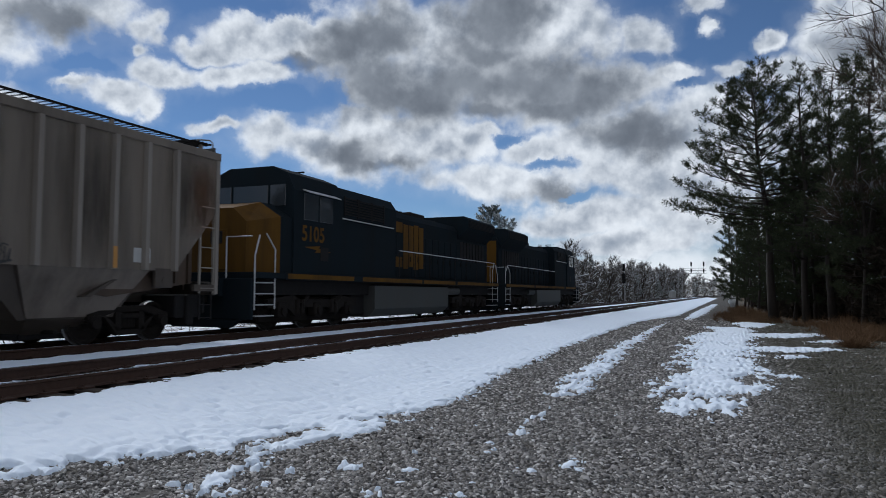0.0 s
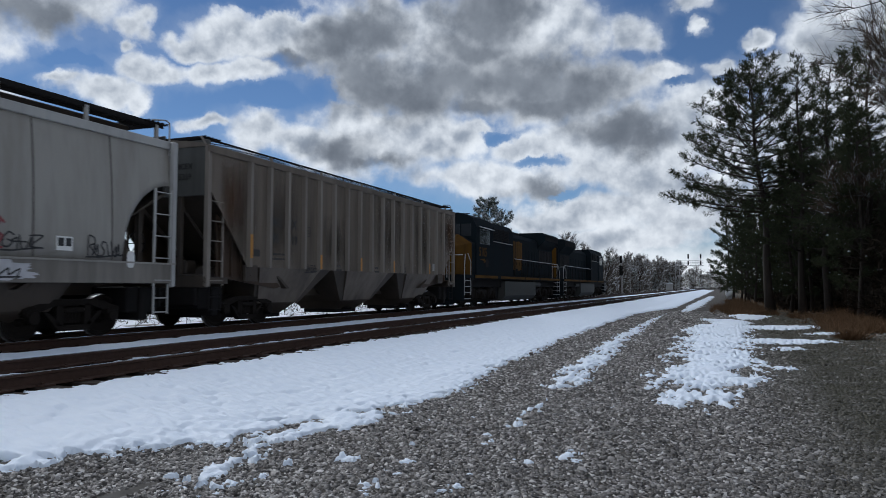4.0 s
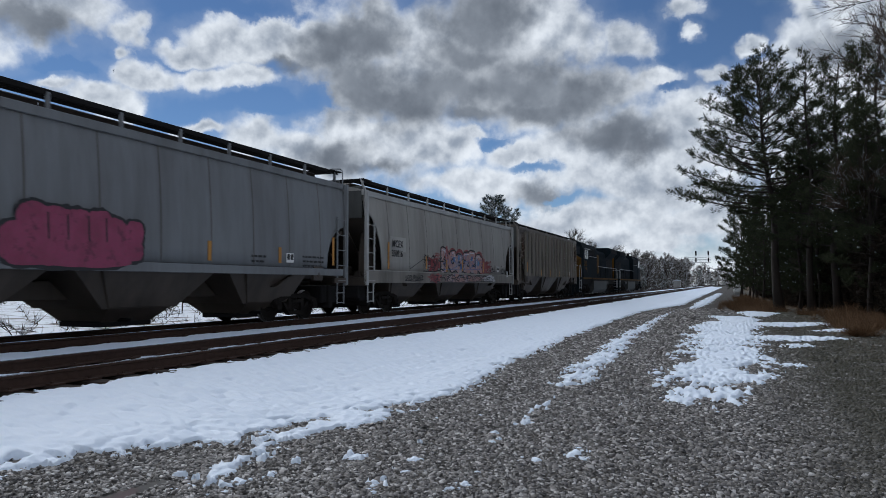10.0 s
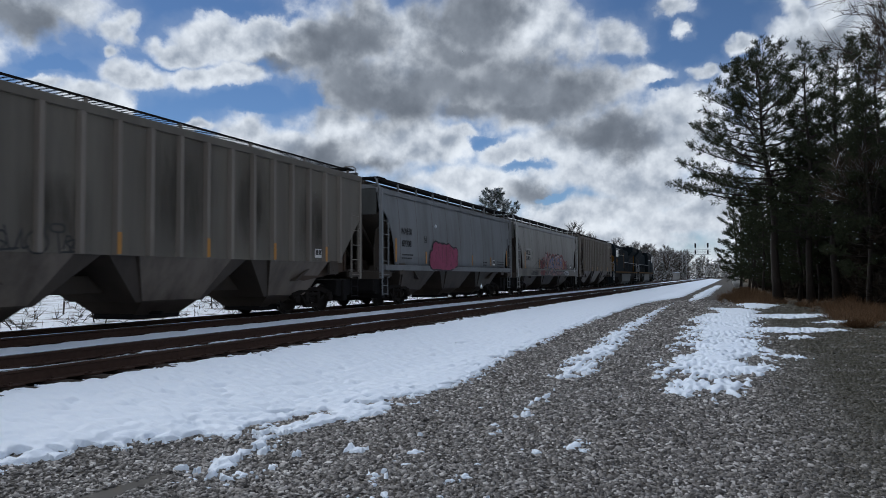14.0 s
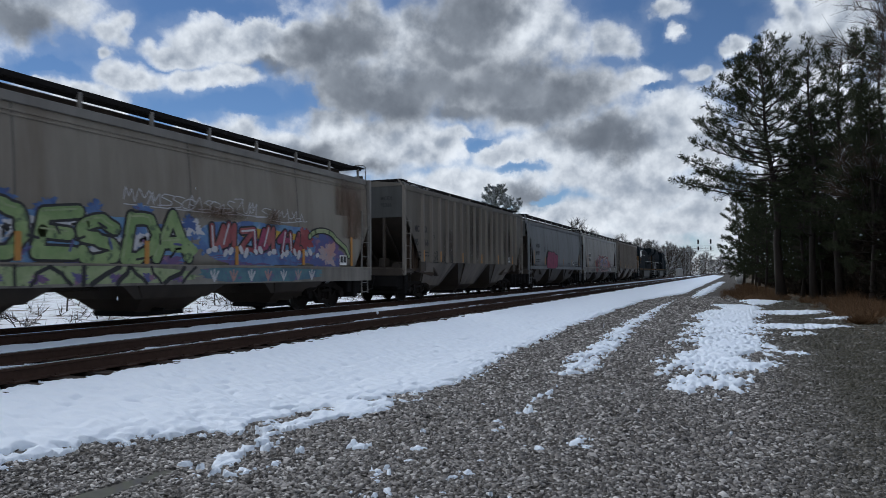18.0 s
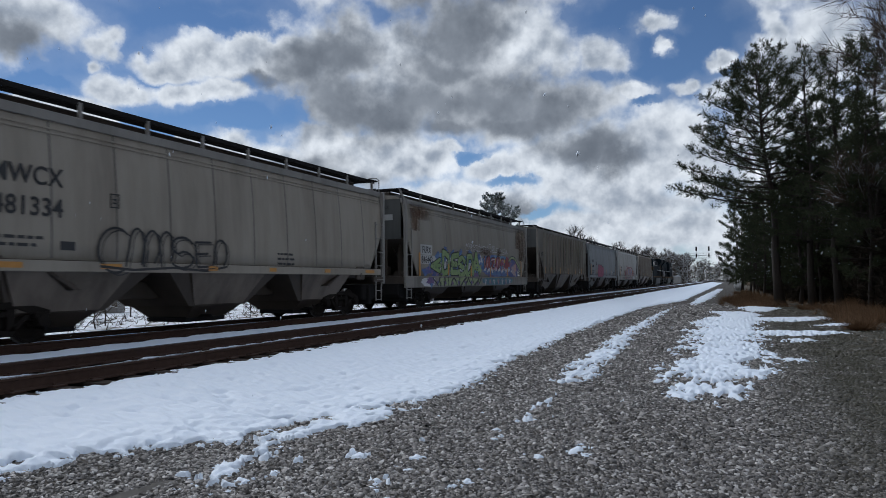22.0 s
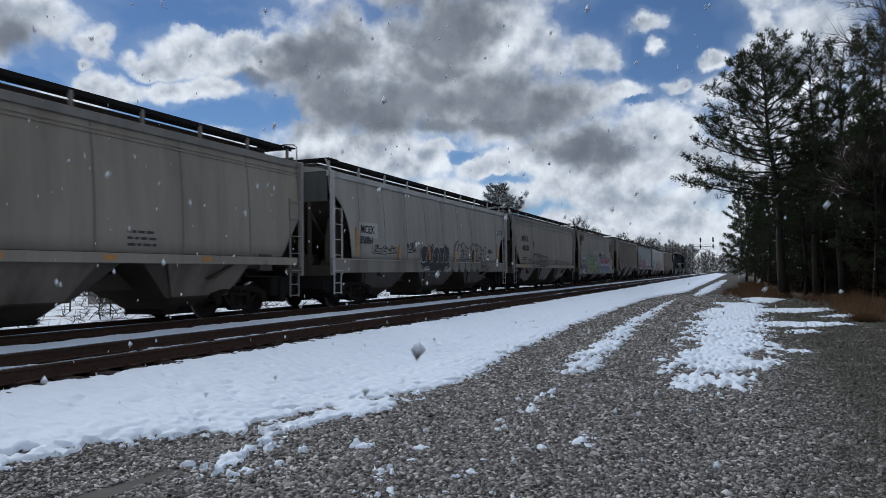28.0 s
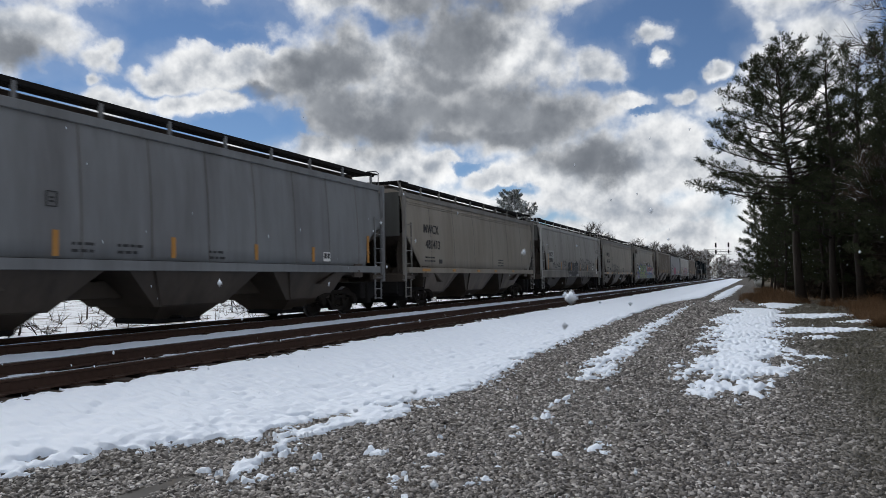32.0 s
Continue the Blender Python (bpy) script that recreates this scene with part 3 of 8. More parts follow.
def build_snow():
    ys = list(np.arange(-24, 2.6, 0.28)) + [2.6]
    while ys[-1] < 320:
        ys.append(ys[-1] + max(0.026, ys[-1] * (0.0040 if ys[-1] < 45 else 0.009)))
    X, Y = np.meshgrid(np.concatenate([np.arange(-7.6, -5.6, 0.034), np.arange(-5.6, -3.2, 0.024), np.arange(-3.2, 2.2, 0.028), np.arange(2.2, 4.6, 0.05)]), np.array(ys))
    s = snow_depth(X, Y)
    s = s + 0.012
    lumps = (value_noise(X * 11, Y * 11, 3, 0.7) - 0.5) * 0.035 - 0.018 * np.clip(np.abs(value_noise(X * 5.5 + 30, Y * 7.5, 2) - 0.5) * -6 + 1, 0, 1) + (value_noise(X * 1.3, Y * 1.3, 2) - 0.5) * 0.04 * np.clip(s * 2, 0, 1)
    lumps = lumps * 0.8 - 0.022 * (pebbled(X, Y, 0.13) - 0.35) * np.clip(1.2 - s, 0.35, 1)
    dents = -0.03 * np.clip(value_noise(X * 5 + 3, Y * 5 + 8, 2) - 0.66, 0, 1) * 6
    Z = ground_z(X) + np.where(s > 0, (0.045 + 0.03 * np.clip(s * 2, 0, 1)) * (1 - np.exp(-np.clip(s, 0, 9) * 26)) + np.clip(s * 14, 0, 1) * (lumps + dents * np.clip(s * 3, 0, 1)), np.clip(s * 1.5, -0.25, 0) - 0.004)
    # between the rails and between the tracks
    me = grid_mesh("snow", X, Y, Z)
    snow = tagged(part("snow", me, SNOW, smooth=True), "trampled melting white snow along the gravel", "snow", kind="structure")
    X, Y = np.meshgrid(np.concatenate([[-9.02], np.arange(-8.98, -7.72, 0.09), [-7.68]]), np.array(ys))
    Z = 0.388 + (value_noise(X * 2, Y * 1.1, 3) - 0.5) * 0.09 + 0.10 * np.exp(-((X + 7.72) / 0.06) ** 2)
    tagged(part("snow", grid_mesh("snow_between_rails", X, Y, Z), SNOW), "white snow lying between the rails", "snow", kind="structure")
    X, Y = np.meshgrid(np.arange(-11.7, -9.2, 0.07), np.array(ys))
    rag = (value_noise(X * 3, Y * 2.5, 3) - 0.5) * 0.5
    s = np.minimum(X + 11.2 + rag * 0.7, -9.22 - X + rag * 0.1)
    Z = 0.36 + np.where(s > 0, 0.125 * (1 - np.exp(-np.clip(s, 0, 9) * 14)), -0.06) + (value_noise(X * 5, Y * 5, 2) - 0.5) * 0.025
    tagged(part("snow", grid_mesh("snow_between_tracks", X, Y, Z), SNOW), "white snow lying between the two tracks", "snow", kind="structure")
    return snow


def build_gravel():
    """Loose pebbles where the verge lies bare, one joined sheet of stones."""
    g = np.random.default_rng(11)
    pts = []
    for y0, y1, per, size in ((-14, 3.0, 26, 0.03), (3.0, 6.5, 1450, 0.0126), (6.5, 10, 1000, 0.0142), (10, 16, 520, 0.0165), (16, 26, 190, 0.0225), (26, 48, 60, 0.03)):
        x0, x1 = -5.6, 1.0 + max(3, y1) * 0.32
        n = int((x1 - x0) * (y1 - y0) * per)
        x, y = g.uniform(x0, x1, n), g.uniform(y0, y1, n)
        keep = (snow_depth(x, y) < 0.035) & ((x < np.minimum(0.9 + y * 0.30, 5.2)) | (y < 3)) & ((y < 26) | (x > -4.3)) & ((x > -1.9 - y * 1.2) | (y < 3)) & ~((np.abs(x + 4.3 - (y - 3.7) * 0.06) < np.interp(y, [3, 3.7, 4.5], [0.14, 0.13, 0.03])) & (y > 2.9) & (y < 4.5))
        x, y = x[keep], y[keep]
        pts.append(np.stack([x, y, size * g.uniform(0.6, 1.45, len(x)) * np.where(g.random(len(x)) > 0.95, 1.5, 1)], 1))
    p = np.concatenate(pts)
    n = len(p)
    cube = np.array([(-1, -1, -1), (1, -1, -1), (1, 1, -1), (-1, 1, -1), (-.75, -.75, .9), (.75, -.75, .9), (.75, .75, .9), (-.75, .75, .9)], float)
    v = cube[None] * (1 + g.uniform(-0.45, 0.45, (n, 8, 3))) * p[:, 2, None, None] * np.array([1.0, 1.0, 0.42]) * g.uniform(0.7, 1.3, (n, 1, 3))
    a = g.uniform(0, 6.3, n)
    t = g.normal(0, 0.28, (n, 2))
    x = v[..., 0] * np.cos(a)[:, None] - v[..., 1] * np.sin(a)[:, None]
    y = v[..., 0] * np.sin(a)[:, None] + v[..., 1] * np.cos(a)[:, None]
    z = v[..., 2] + x * t[:, :1] + y * t[:, 1:]
    co = np.stack([x + p[:, :1], y + p[:, 1:2], z + ground_z(p[:, 0])[:, None] + p[:, 2:3] * 0.25], -1).reshape(-1, 3)
    q = np.array([(0, 1, 5, 4), (1, 2, 6, 5), (2, 3, 7, 6), (3, 0, 4, 7), (4, 5, 6, 7)])
    f = (q[None] + 8 * np.arange(n)[:, None, None]).reshape(-1, 4)
    me = bpy.data.meshes.new("gravel")
    me.vertices.add(len(co))
    me.vertices.foreach_set("co", co.astype(np.float32).ravel())
    me.loops.add(f.size)
    me.loops.foreach_set("vertex_index", f.astype(np.int32).ravel())
    me.polygons.add(len(f))
    me.polygons.foreach_set("loop_start", np.arange(0, f.size, 4, dtype=np.int32))
    me.update(calc_edges=True)
    return tagged(part("gravel", me, PEBBLE), "grey-brown crushed stones of the service road", "gravel", kind="stuff")


def snow_clods():
    """Crumbs of snow along the ragged edges."""
    g = np.random.default_rng(17)
    n = 110000
    x, y = g.uniform(-5.8, 2.0, n), 3.0 + 24 * g.random(n) ** 1.6
    s = snow_depth(x, y)
    keep = (s > -0.10) & (s < 0.04) & (g.random(n) < np.clip((s + 0.10) * 5, 0.02, 0.6))
    x, y = x[keep][:14000], y[keep][:14000]
    n = len(x)
    r = g.uniform(0.006, 0.02, n) * (1 + y * 0.04)
    k = 8
    ring = np.array([(math.cos(2 * math.pi * i / k), math.sin(2 * math.pi * i / k)) for i in range(k)])
    rad = r[:, None] * g.uniform(0.7, 1.3, (n, k))
    stretch = g.uniform(0.8, 1.7, (n, 1))
    lo = np.stack([x[:, None] + ring[:, 0] * rad * stretch, y[:, None] + ring[:, 1] * rad, np.repeat(ground_z(x)[:, None] - 0.004, k, 1)], -1)
    mid = np.stack([x[:, None] + ring[:, 0] * rad * stretch * 0.8, y[:, None] + ring[:, 1] * rad * 0.8, np.repeat((ground_z(x) + r * 0.6)[:, None], k, 1)], -1)
    top = np.stack([x, y, ground_z(x) + r * 0.95], -1)[:, None]
    co = np.concatenate([lo, mid, top], 1).reshape(-1, 3)
    f = []
    base = np.arange(n)[:, None] * (2 * k + 1)
    for i in range(k):
        j = (i + 1) % k
        for tri in ((i, j, k + j), (i, k + j, k + i), (k + i, k + j, 2 * k)):
            f.append(base + np.array(tri))
    f = np.stack(f, 1).reshape(-1, 3)
    me = bpy.data.meshes.new("snow_crumbs")
    me.vertices.add(len(co))
    me.vertices.foreach_set("co", co.astype(np.float32).ravel())
    me.loops.add(f.size)
    me.loops.foreach_set("vertex_index", f.astype(np.int32).ravel())
    me.polygons.add(len(f))
    me.polygons.foreach_set("loop_start", np.arange(0, f.size, 3, dtype=np.int32))
    me.update(calc_edges=True)
    return tagged(part("snow_crumbs", me, SNOW, smooth=True), "loose crumbs of melting snow on the gravel", "snow", kind="stuff")


def puddle():
    """A shallow puddle at the foot of the snow, sky reflection put into its grey."""
    bm = bmesh.new()
    g = random.Random(4)
    near = [(0.17, 2.95), (0.15, 3.2), (0.16, 3.45), (0.13, 3.7), (0.12, 3.95), (0.08, 4.2), (0.07, 4.38), (0.02, 4.5)]
    pts = [(-4.3 + (y - 3.7) * 0.06 + w * g.uniform(0.85, 1.15), y) for w, y in near] + [(-4.3 + (y - 3.7) * 0.06 - w * g.uniform(0.85, 1.15), y) for w, y in reversed(near)]
    prism(bm, pts, "z", 0.0, 0.016)
    ob = part("puddle", fixed(bm), SKY_WATER)
    return tagged(ob, "shallow grey melt-water puddle on the gravel", "puddle", kind="structure")


def rail_profile():
    return [(-0.07, 0.0), (0.07, 0.0), (0.07, 0.012), (0.012, 0.03), (0.012, 0.125), (0.036, 0.135), (0.036, 0.166), (-0.036, 0.166), (-0.036, 0.135), (-0.012, 0.125), (-0.012, 0.03), (-0.07, 0.012)]


def build_track(cx, label):
    track = thing("railway_track", pose(cx, 0, RAIL - 0.17), label, "railway track", "railway tracks", "structure")
    for sx in (-0.7525, 0.7525):
        bm = bmesh.new()
        prism(bm, [(x + sx, z) for x, z in rail_profile()], "y", -190, 700)
        rail = part("rail", fixed(bm), RUST, track)
        bm = bmesh.new()
        box(bm, sx - 0.03, sx + 0.03, -190, 700, 0.1665, 0.17)
        part("running_surface", bm, RAILTOP, rail, "polished steel running surface")
    bm = bmesh.new()
    box(bm, -1.3, 1.3, -0.115, 0.115, -0.16, 0.0, 0.012)
    tie_mesh = None
    for i in range(130):
        if tie_mesh is None:
            tie_mesh = part("tie", bm, TIE, track).data
            tie = track.children[-1]
        else:
            tie = part("tie", tie_mesh, None, track)
        tie.location = (random.uniform(-0.04, 0.04), -4 + i * 0.53, random.uniform(-0.012, 0.0))
    bm = bmesh.new()
    for sx in (-0.7525, 0.7525):
        for i in range(130):
            y = -4 + i * 0.53
            box(bm, sx - 0.17, sx + 0.17, y - 0.09, y + 0.09, 0.001, 0.022)
            for k in (-0.1, 0.1):
                box(bm, sx + k - 0.012, sx + k + 0.012, y - 0.05, y - 0.02, 0.02, 0.045)
    part("tie_plates", bm, RUST, track)
    return track


build_ground()
build_snow()
build_gravel()
snow_clods()
puddle()
build_track(TRACK_NEAR, "rusty-sided rails on snow-covered wooden ties")
build_track(TRACK_FAR, "polished rails on dark ballast under the train")


# ---- the train ----
WHEELS = []            # turning wheelsets: (object, base pose, radius)


def letters(text, size, parent, x, y, z, material, name="lettering", label="", squeeze=1.0, offset=0.0):
    """Text that stands on the side of a car, read from the side with x growing towards the reader."""
    cu = bpy.data.curves.new(name, "FONT")
    cu.body, cu.size, cu.extrude, cu.offset, cu.space_character = text, size, 0.003, offset, 1.05
    ob = bpy.data.objects.new(name, cu)
    scene.collection.objects.link(ob)
    dg = bpy.context.evaluated_depsgraph_get()
    me = bpy.data.meshes.new_from_object(ob.evaluated_get(dg))
    bpy.data.objects.remove(ob)
    me.transform(Matrix(((0, 0, 1, 0), (squeeze, 0, 0, 0), (0, 1, 0, 0), (0, 0, 0, 1))))
    me.materials.clear()
    o = part(name, me, material, parent, label)
    o.location = (x, y, z)
    return o


def wheelset_mesh(r):
    bm = bmesh.new()
    for s in (-1, 1):
        prof = [(0.66, 0.10), (0.66, r - 0.09), (0.675, r + 0.025), (0.695, r + 0.025), (0.705, r), (0.80, r - 0.004), (0.80, r - 0.07), (0.765, r - 0.10), (0.75, 0.16), (0.82, 0.12), (0.82, 0.0)]
        n = 28
        rings = [[bm.verts.new((s * x, q * math.cos(2 * math.pi * k / n), q * math.sin(2 * math.pi * k / n))) for k in range(n)] for x, q in prof[:-1]]
        for i, (a, b) in enumerate(zip(rings, rings[1:])):
            for k in range(n):
                f = bm.faces.new((a[k], a[(k + 1) % n], b[(k + 1) % n], b[k]))
                f.material_index = 1 if i in (3, 4) else 0
        bm.faces.new(rings[-1])
        for k in range(3):
            a = 2 * math.pi * k / 3
            box(bm, -0.012, 0.012, -0.03, 0.03, -0.03, 0.03, m=Matrix.Translation((s * 0.825, 0.07 * math.cos(a), 0.07 * math.sin(a))))
    tube(bm, [(-0.7, 0, 0), (0.7, 0, 0)], 0.085, 10)
    fixed(bm)
    me = bpy.data.meshes.new("wheelset")
    bm.to_mesh(me)
    bm.free()
    me.materials.append(IRON)
    me.materials.append(TREAD)
    return me


WHEEL_MESH = {0.42: wheelset_mesh(0.42), 0.53: wheelset_mesh(0.53)}


def side_frame_mesh(base):
    """The cast frame of a two-axle truck: a bow with two windows and bearing ends."""
    bm = bmesh.new()
    h = base / 2
    for x0, x1 in ((0.93, 1.08),):
        prism(bm, [(-h - 0.17, 0.50), (-h - 0.17, 0.60), (-h * 0.55, 0.76), (h * 0.55, 0.76), (h + 0.17, 0.60), (h + 0.17, 0.50), (h - 0.2, 0.55), (h * 0.45, 0.64), (-h * 0.45, 0.64), (-h + 0.2, 0.55)], "x", x0, x1)
        prism(bm, [(-h + 0.22, 0.54), (-h + 0.36, 0.50), (-0.28, 0.27), (0.28, 0.27), (h - 0.36, 0.50), (h - 0.22, 0.54), (0.32, 0.16), (-0.32, 0.16)], "x", x0, x1)
        for s in (-1, 1):
            prism(bm, [(s * 0.24, 0.26), (s * 0.38, 0.26), (s * 0.38, 0.66), (s * 0.24, 0.66)], "x", x0, x1)
            tube(bm, [(1.0, s * h, 0.42), (1.15, s * h, 0.42)], 0.115, 12)
            box(bm, 0.92, 1.12, s * h - 0.14, s * h + 0.14, 0.44, 0.58, 0.02)
    for i in range(5):
        y = -0.16 + i * 0.08
        tube(bm, [(1.0, y, 0.30), (1.0, y, 0.50)], 0.032, 6)
    box(bm, 0.90, 1.1, -0.23, 0.23, 0.50, 0.60, 0.02)
    fixed(bm)
    me = bpy.data.meshes.new("side_frame")
    bm.to_mesh(me)
    bm.free()
    me.materials.append(IRON)
    return me


FRAME_MESH = side_frame_mesh(1.78)


def truck(car, y):
    bm = bmesh.new()
    box(bm, -0.95, 0.95, -0.2, 0.2, 0.46, 0.70, 0.03)
    box(bm, -0.35, 0.35, -0.35, 0.35, 0.70, 0.80, 0.03)
    tr = part("truck", bm, IRON, car, "dark cast-steel two-axle truck")
    tr.location = (0, y, 0)
    for s in (0, 180):
        o = part("side_frame", FRAME_MESH, None, tr)
        o.rotation_euler = (0, 0, radians(s))
    for w in (-0.89, 0.89):
        o = part("wheelset", WHEEL_MESH[0.42], None, tr)
        o.location = (0, w, 0.42)
        WHEELS.append((o, (0, w, 0.42), 0.42))
    bm = bmesh.new()
    for w in (-0.43, 0.43):
        box(bm, -0.85, 0.85, w - 0.03, w + 0.03, 0.36, 0.44)
        for s in (-1, 1):
            box(bm, s * 0.75 - 0.05, s * 0.75 + 0.05, w - 0.06, w + 0.06, 0.3, 0.55, 0.01)
    # solid block added to stop the view through the truck
    box(bm, -0.62, 0.62, -0.75, 0.75, 0.20, 0.62)
    part("brake_beam", bm, BLACK, tr)


def coupler(car, y, d):
    bm = bmesh.new()
    box(bm, -0.09, 0.09, min(y - 0.4 * d, y + 0.35 * d), max(y - 0.4 * d, y + 0.35 * d), 0.78, 0.98, 0.02)
    prism(bm, [(-0.16, y + 0.3 * d), (0.17, y + 0.3 * d), (0.19, y + 0.52 * d), (0.02, y + 0.46 * d), (-0.05, y + 0.62 * d), (-0.19, y + 0.58 * d)], "z", 0.72, 1.02)
    part("coupler", fixed(bm), IRON, car)


def ladder(car, x, y, z0, z1, material, wide=0.46, rungs=None):
    bm = bmesh.new()
    for s in (-0.5, 0.5):
        box(bm, x - 0.02, x + 0.02, y + s * wide - 0.025, y + s * wide + 0.025, z0, z1)
    n = rungs or max(3, int((z1 - z0) / 0.4))
    for i in range(n):
        z = z0 + 0.12 + (z1 - z0 - 0.2) * i / max(1, n - 1)
        tube(bm, [(x + 0.03, y - wide / 2, z), (x + 0.03, y + wide / 2, z)], 0.014, 5)
    return part("ladder", bm, material, car)


def side_x(z, bulge, flat=1.52):
    """How far the side sheet stands out at a height over the rail."""
    if not bulge:
        return flat
    k = (z - 1.5) / 2.6
    return flat - 0.01 - 0.17 * max(0.0, k) ** 2.2


def side_sheet(L, z_low, z_top, bulge, cuts, curved):
    """One side: a sheet whose lower corners are cut away before the slope sheets."""
    bm = bmesh.new()
    h = L / 2
    (ca, ra), (cb, rb) = cuts
    ys = sorted({round(-h + ca * i / 12, 4) for i in range(13)} | {round(h - cb * i / 12, 4) for i in range(13)} | {round(-h + ca + (L - ca - cb) * i / 10, 4) for i in range(11)})
    rows = 9
    cols = []
    for y in ys:
        e, rise = ((y + h) / ca, ra) if y < 0 else ((h - y) / cb, rb)
        low = z_low
        if e < 1:
            low = z_low + rise * (math.sqrt(max(0, 1 - e * e)) if curved else (1 - e))
        col = []
        for i in range(rows):
            z = low + (z_top - low) * i / (rows - 1)
            x = side_x(z, bulge)
            col.append((bm.verts.new((x, y, z)), bm.verts.new((x - 0.03, y, z))))
        cols.append(col)
    for a, b in zip(cols, cols[1:]):
        for i in range(rows - 1):
            for k, flip in ((0, False), (1, True)):
                q = [a[i][k], b[i][k], b[i + 1][k], a[i + 1][k]]
                bm.faces.new(q[::-1] if flip else q)
        bm.faces.new((a[0][0], a[0][1], b[0][1], b[0][0]))
        bm.faces.new((a[-1][0], b[-1][0], b[-1][1], a[-1][1]))
    for c in (cols[0], cols[-1]):
        for i in range(rows - 1):
            bm.faces.new((c[i][0], c[i][1], c[i + 1][1], c[i + 1][0]))
    fixed(bm)
    me = bpy.data.meshes.new("side_sheet")
    bm.to_mesh(me)
    bm.free()
    me.polygons.foreach_set("use_smooth", [bulge] * len(me.polygons))
    return me


def hopper_car(L, mats, label, kind="smooth", bays=3, ribs=0, band=True, board=4.59, z_low=1.50, cuts=((1.85, 1.75), (1.7, 1.6)), seams=8, ridge=False):
    """A covered hopper, built about the rail head under its middle; +y is the way it travels."""
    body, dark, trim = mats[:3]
    lower = mats[3] if len(mats) > 3 else DIRT_SHADE
    smooth = kind == "smooth"
    car = thing("hopper_car", Matrix(), label, "hopper car", "covered hopper cars of the train")
    h = L / 2
    z_top = 4.17 if smooth else 4.32
    dz = z_low - 1.50
    me = side_sheet(L - 0.12, z_low, z_top, smooth, cuts, smooth and not ridge)
    for s in (0, 180):
        o = part("side_sheet", me, body if s == 0 else None, car)
        o.rotation_euler = (0, 0, radians(s))
    top_x = side_x(z_top, smooth)
    # roof
    bm = bmesh.new()
    prism(bm, [(-top_x - 0.005, z_top + 0.003), (top_x + 0.005, z_top + 0.003), (top_x - 0.25, z_top + 0.10), (0.35, z_top + 0.21), (-0.35, z_top + 0.21), (-top_x + 0.25, z_top + 0.10)], "y", -h + 0.06, h - 0.06)
    roof = part("roof", fixed(bm), body, car)
    bm = bmesh.new()
    box(bm, -0.62 if smooth else -0.3, 0.62 if smooth else 0.3, -h + 0.5, h - 0.5, z_top + 0.10, board - 0.07 if smooth else z_top + 0.23, 0.02)
    for i in range(8):
        y = -h + 1.6 + (L - 3.2) * i / 7
        box(bm, -0.35, 0.35, y - 0.05, y + 0.05, board - 0.09, board - 0.04)
    part("hatch_cover", bm, DIRT_SHADE, roof, "long dark trough hatch")
    # top chord and side sill on both sides
    for s in (-1, 1):
        bm = bmesh.new()
        x0, x1 = sorted((s * (top_x - 0.02), s * (top_x + (0.07 if smooth else 0.05))))
        box(bm, x0, x1, -h, h, z_top - 0.16, z_top + 0.02, 0.012)
        part("top_chord", bm, trim if smooth else body, car)
        x0, x1 = sorted((s * 1.44, s * 1.535))
        if band:
            bm = bmesh.new()
            box(bm, x0, x1, -h, h, 1.07 + dz, 1.49 + dz, 0.01)
            part("side_sill", bm, SILL, car, "grimy side sill")
            bm = bmesh.new()
            x0, x1 = sorted((s * 1.46, s * 1.555))
            box(bm, x0, x1, -h, h, 1.475 + dz, 1.51 + dz)
            part("sill_ledge", bm, body, car)
        else:
            for e in (-1, 1):
                bm = bmesh.new()
                y0, y1 = sorted((e * h, e * (h - 0.78)))
                box(bm, x0, x1, y0, y1, 1.07, 1.22, 0.01)
                part("side_sill", bm, dark, car)
                bm = bmesh.new()
                y0, y1 = sorted((e * (h - 1.45), e * (h - 1.95)))
                box(bm, x0, x1, y0, y1, 1.14, 1.55, 0.012)
                tube(bm, [(s * 1.5, e * (h - 1.7), 1.30), (s * 1.545, e * (h - 1.7), 1.30)], 0.07, 10)
                part("jacking_plate", bm, dark, car, "jacking plate with a round boss")
            if smooth:
                bm = bmesh.new()
                x0, x1 = sorted((s * 1.45, s * 1.545))
                box(bm, x0, x1, -h + 0.3, h - 0.3, 1.29, 1.49, 0.01)
                part("side_band", bm, body, car)
    # the ends: upper sheet, slope sheet, posts, sill
    for e in (-1, 1):
        cut, rise = cuts[0] if e < 0 else cuts[1]
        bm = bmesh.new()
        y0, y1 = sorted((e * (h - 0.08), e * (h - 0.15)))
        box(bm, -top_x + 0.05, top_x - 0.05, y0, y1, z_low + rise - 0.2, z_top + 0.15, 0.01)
        # grey lowered for soot and for the shade on the car ends
        part("end_sheet", bm, SOOT_SHADE, car, "end sheet dulled by soot, its shade put into the grey")
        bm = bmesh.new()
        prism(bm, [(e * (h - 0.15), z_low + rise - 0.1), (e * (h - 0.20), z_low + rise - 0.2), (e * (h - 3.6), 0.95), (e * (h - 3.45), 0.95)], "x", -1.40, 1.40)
        # the slope's shade under the body is put into this dark paint
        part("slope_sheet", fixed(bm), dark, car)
        # plates added behind the end openings, dark like the shaded slope there
        if smooth:
            for s in (-1, 1):
                bm = bmesh.new()
                if e < 0:
                    outline = [(0.42, 1.2), (0.42, 2.05), (0.6, 2.75), (1.0, 2.95), (1.6, 2.3), (2.9, 1.2)]
                else:
                    outline = [(0.85, 1.2), (0.85, 1.95), (1.15, 2.25), (1.6, 2.2), (2.9, 1.2)]
                prism(bm, [(e * (h - q), z) for q, z in outline], "x", s * 0.98, s * 1.02)
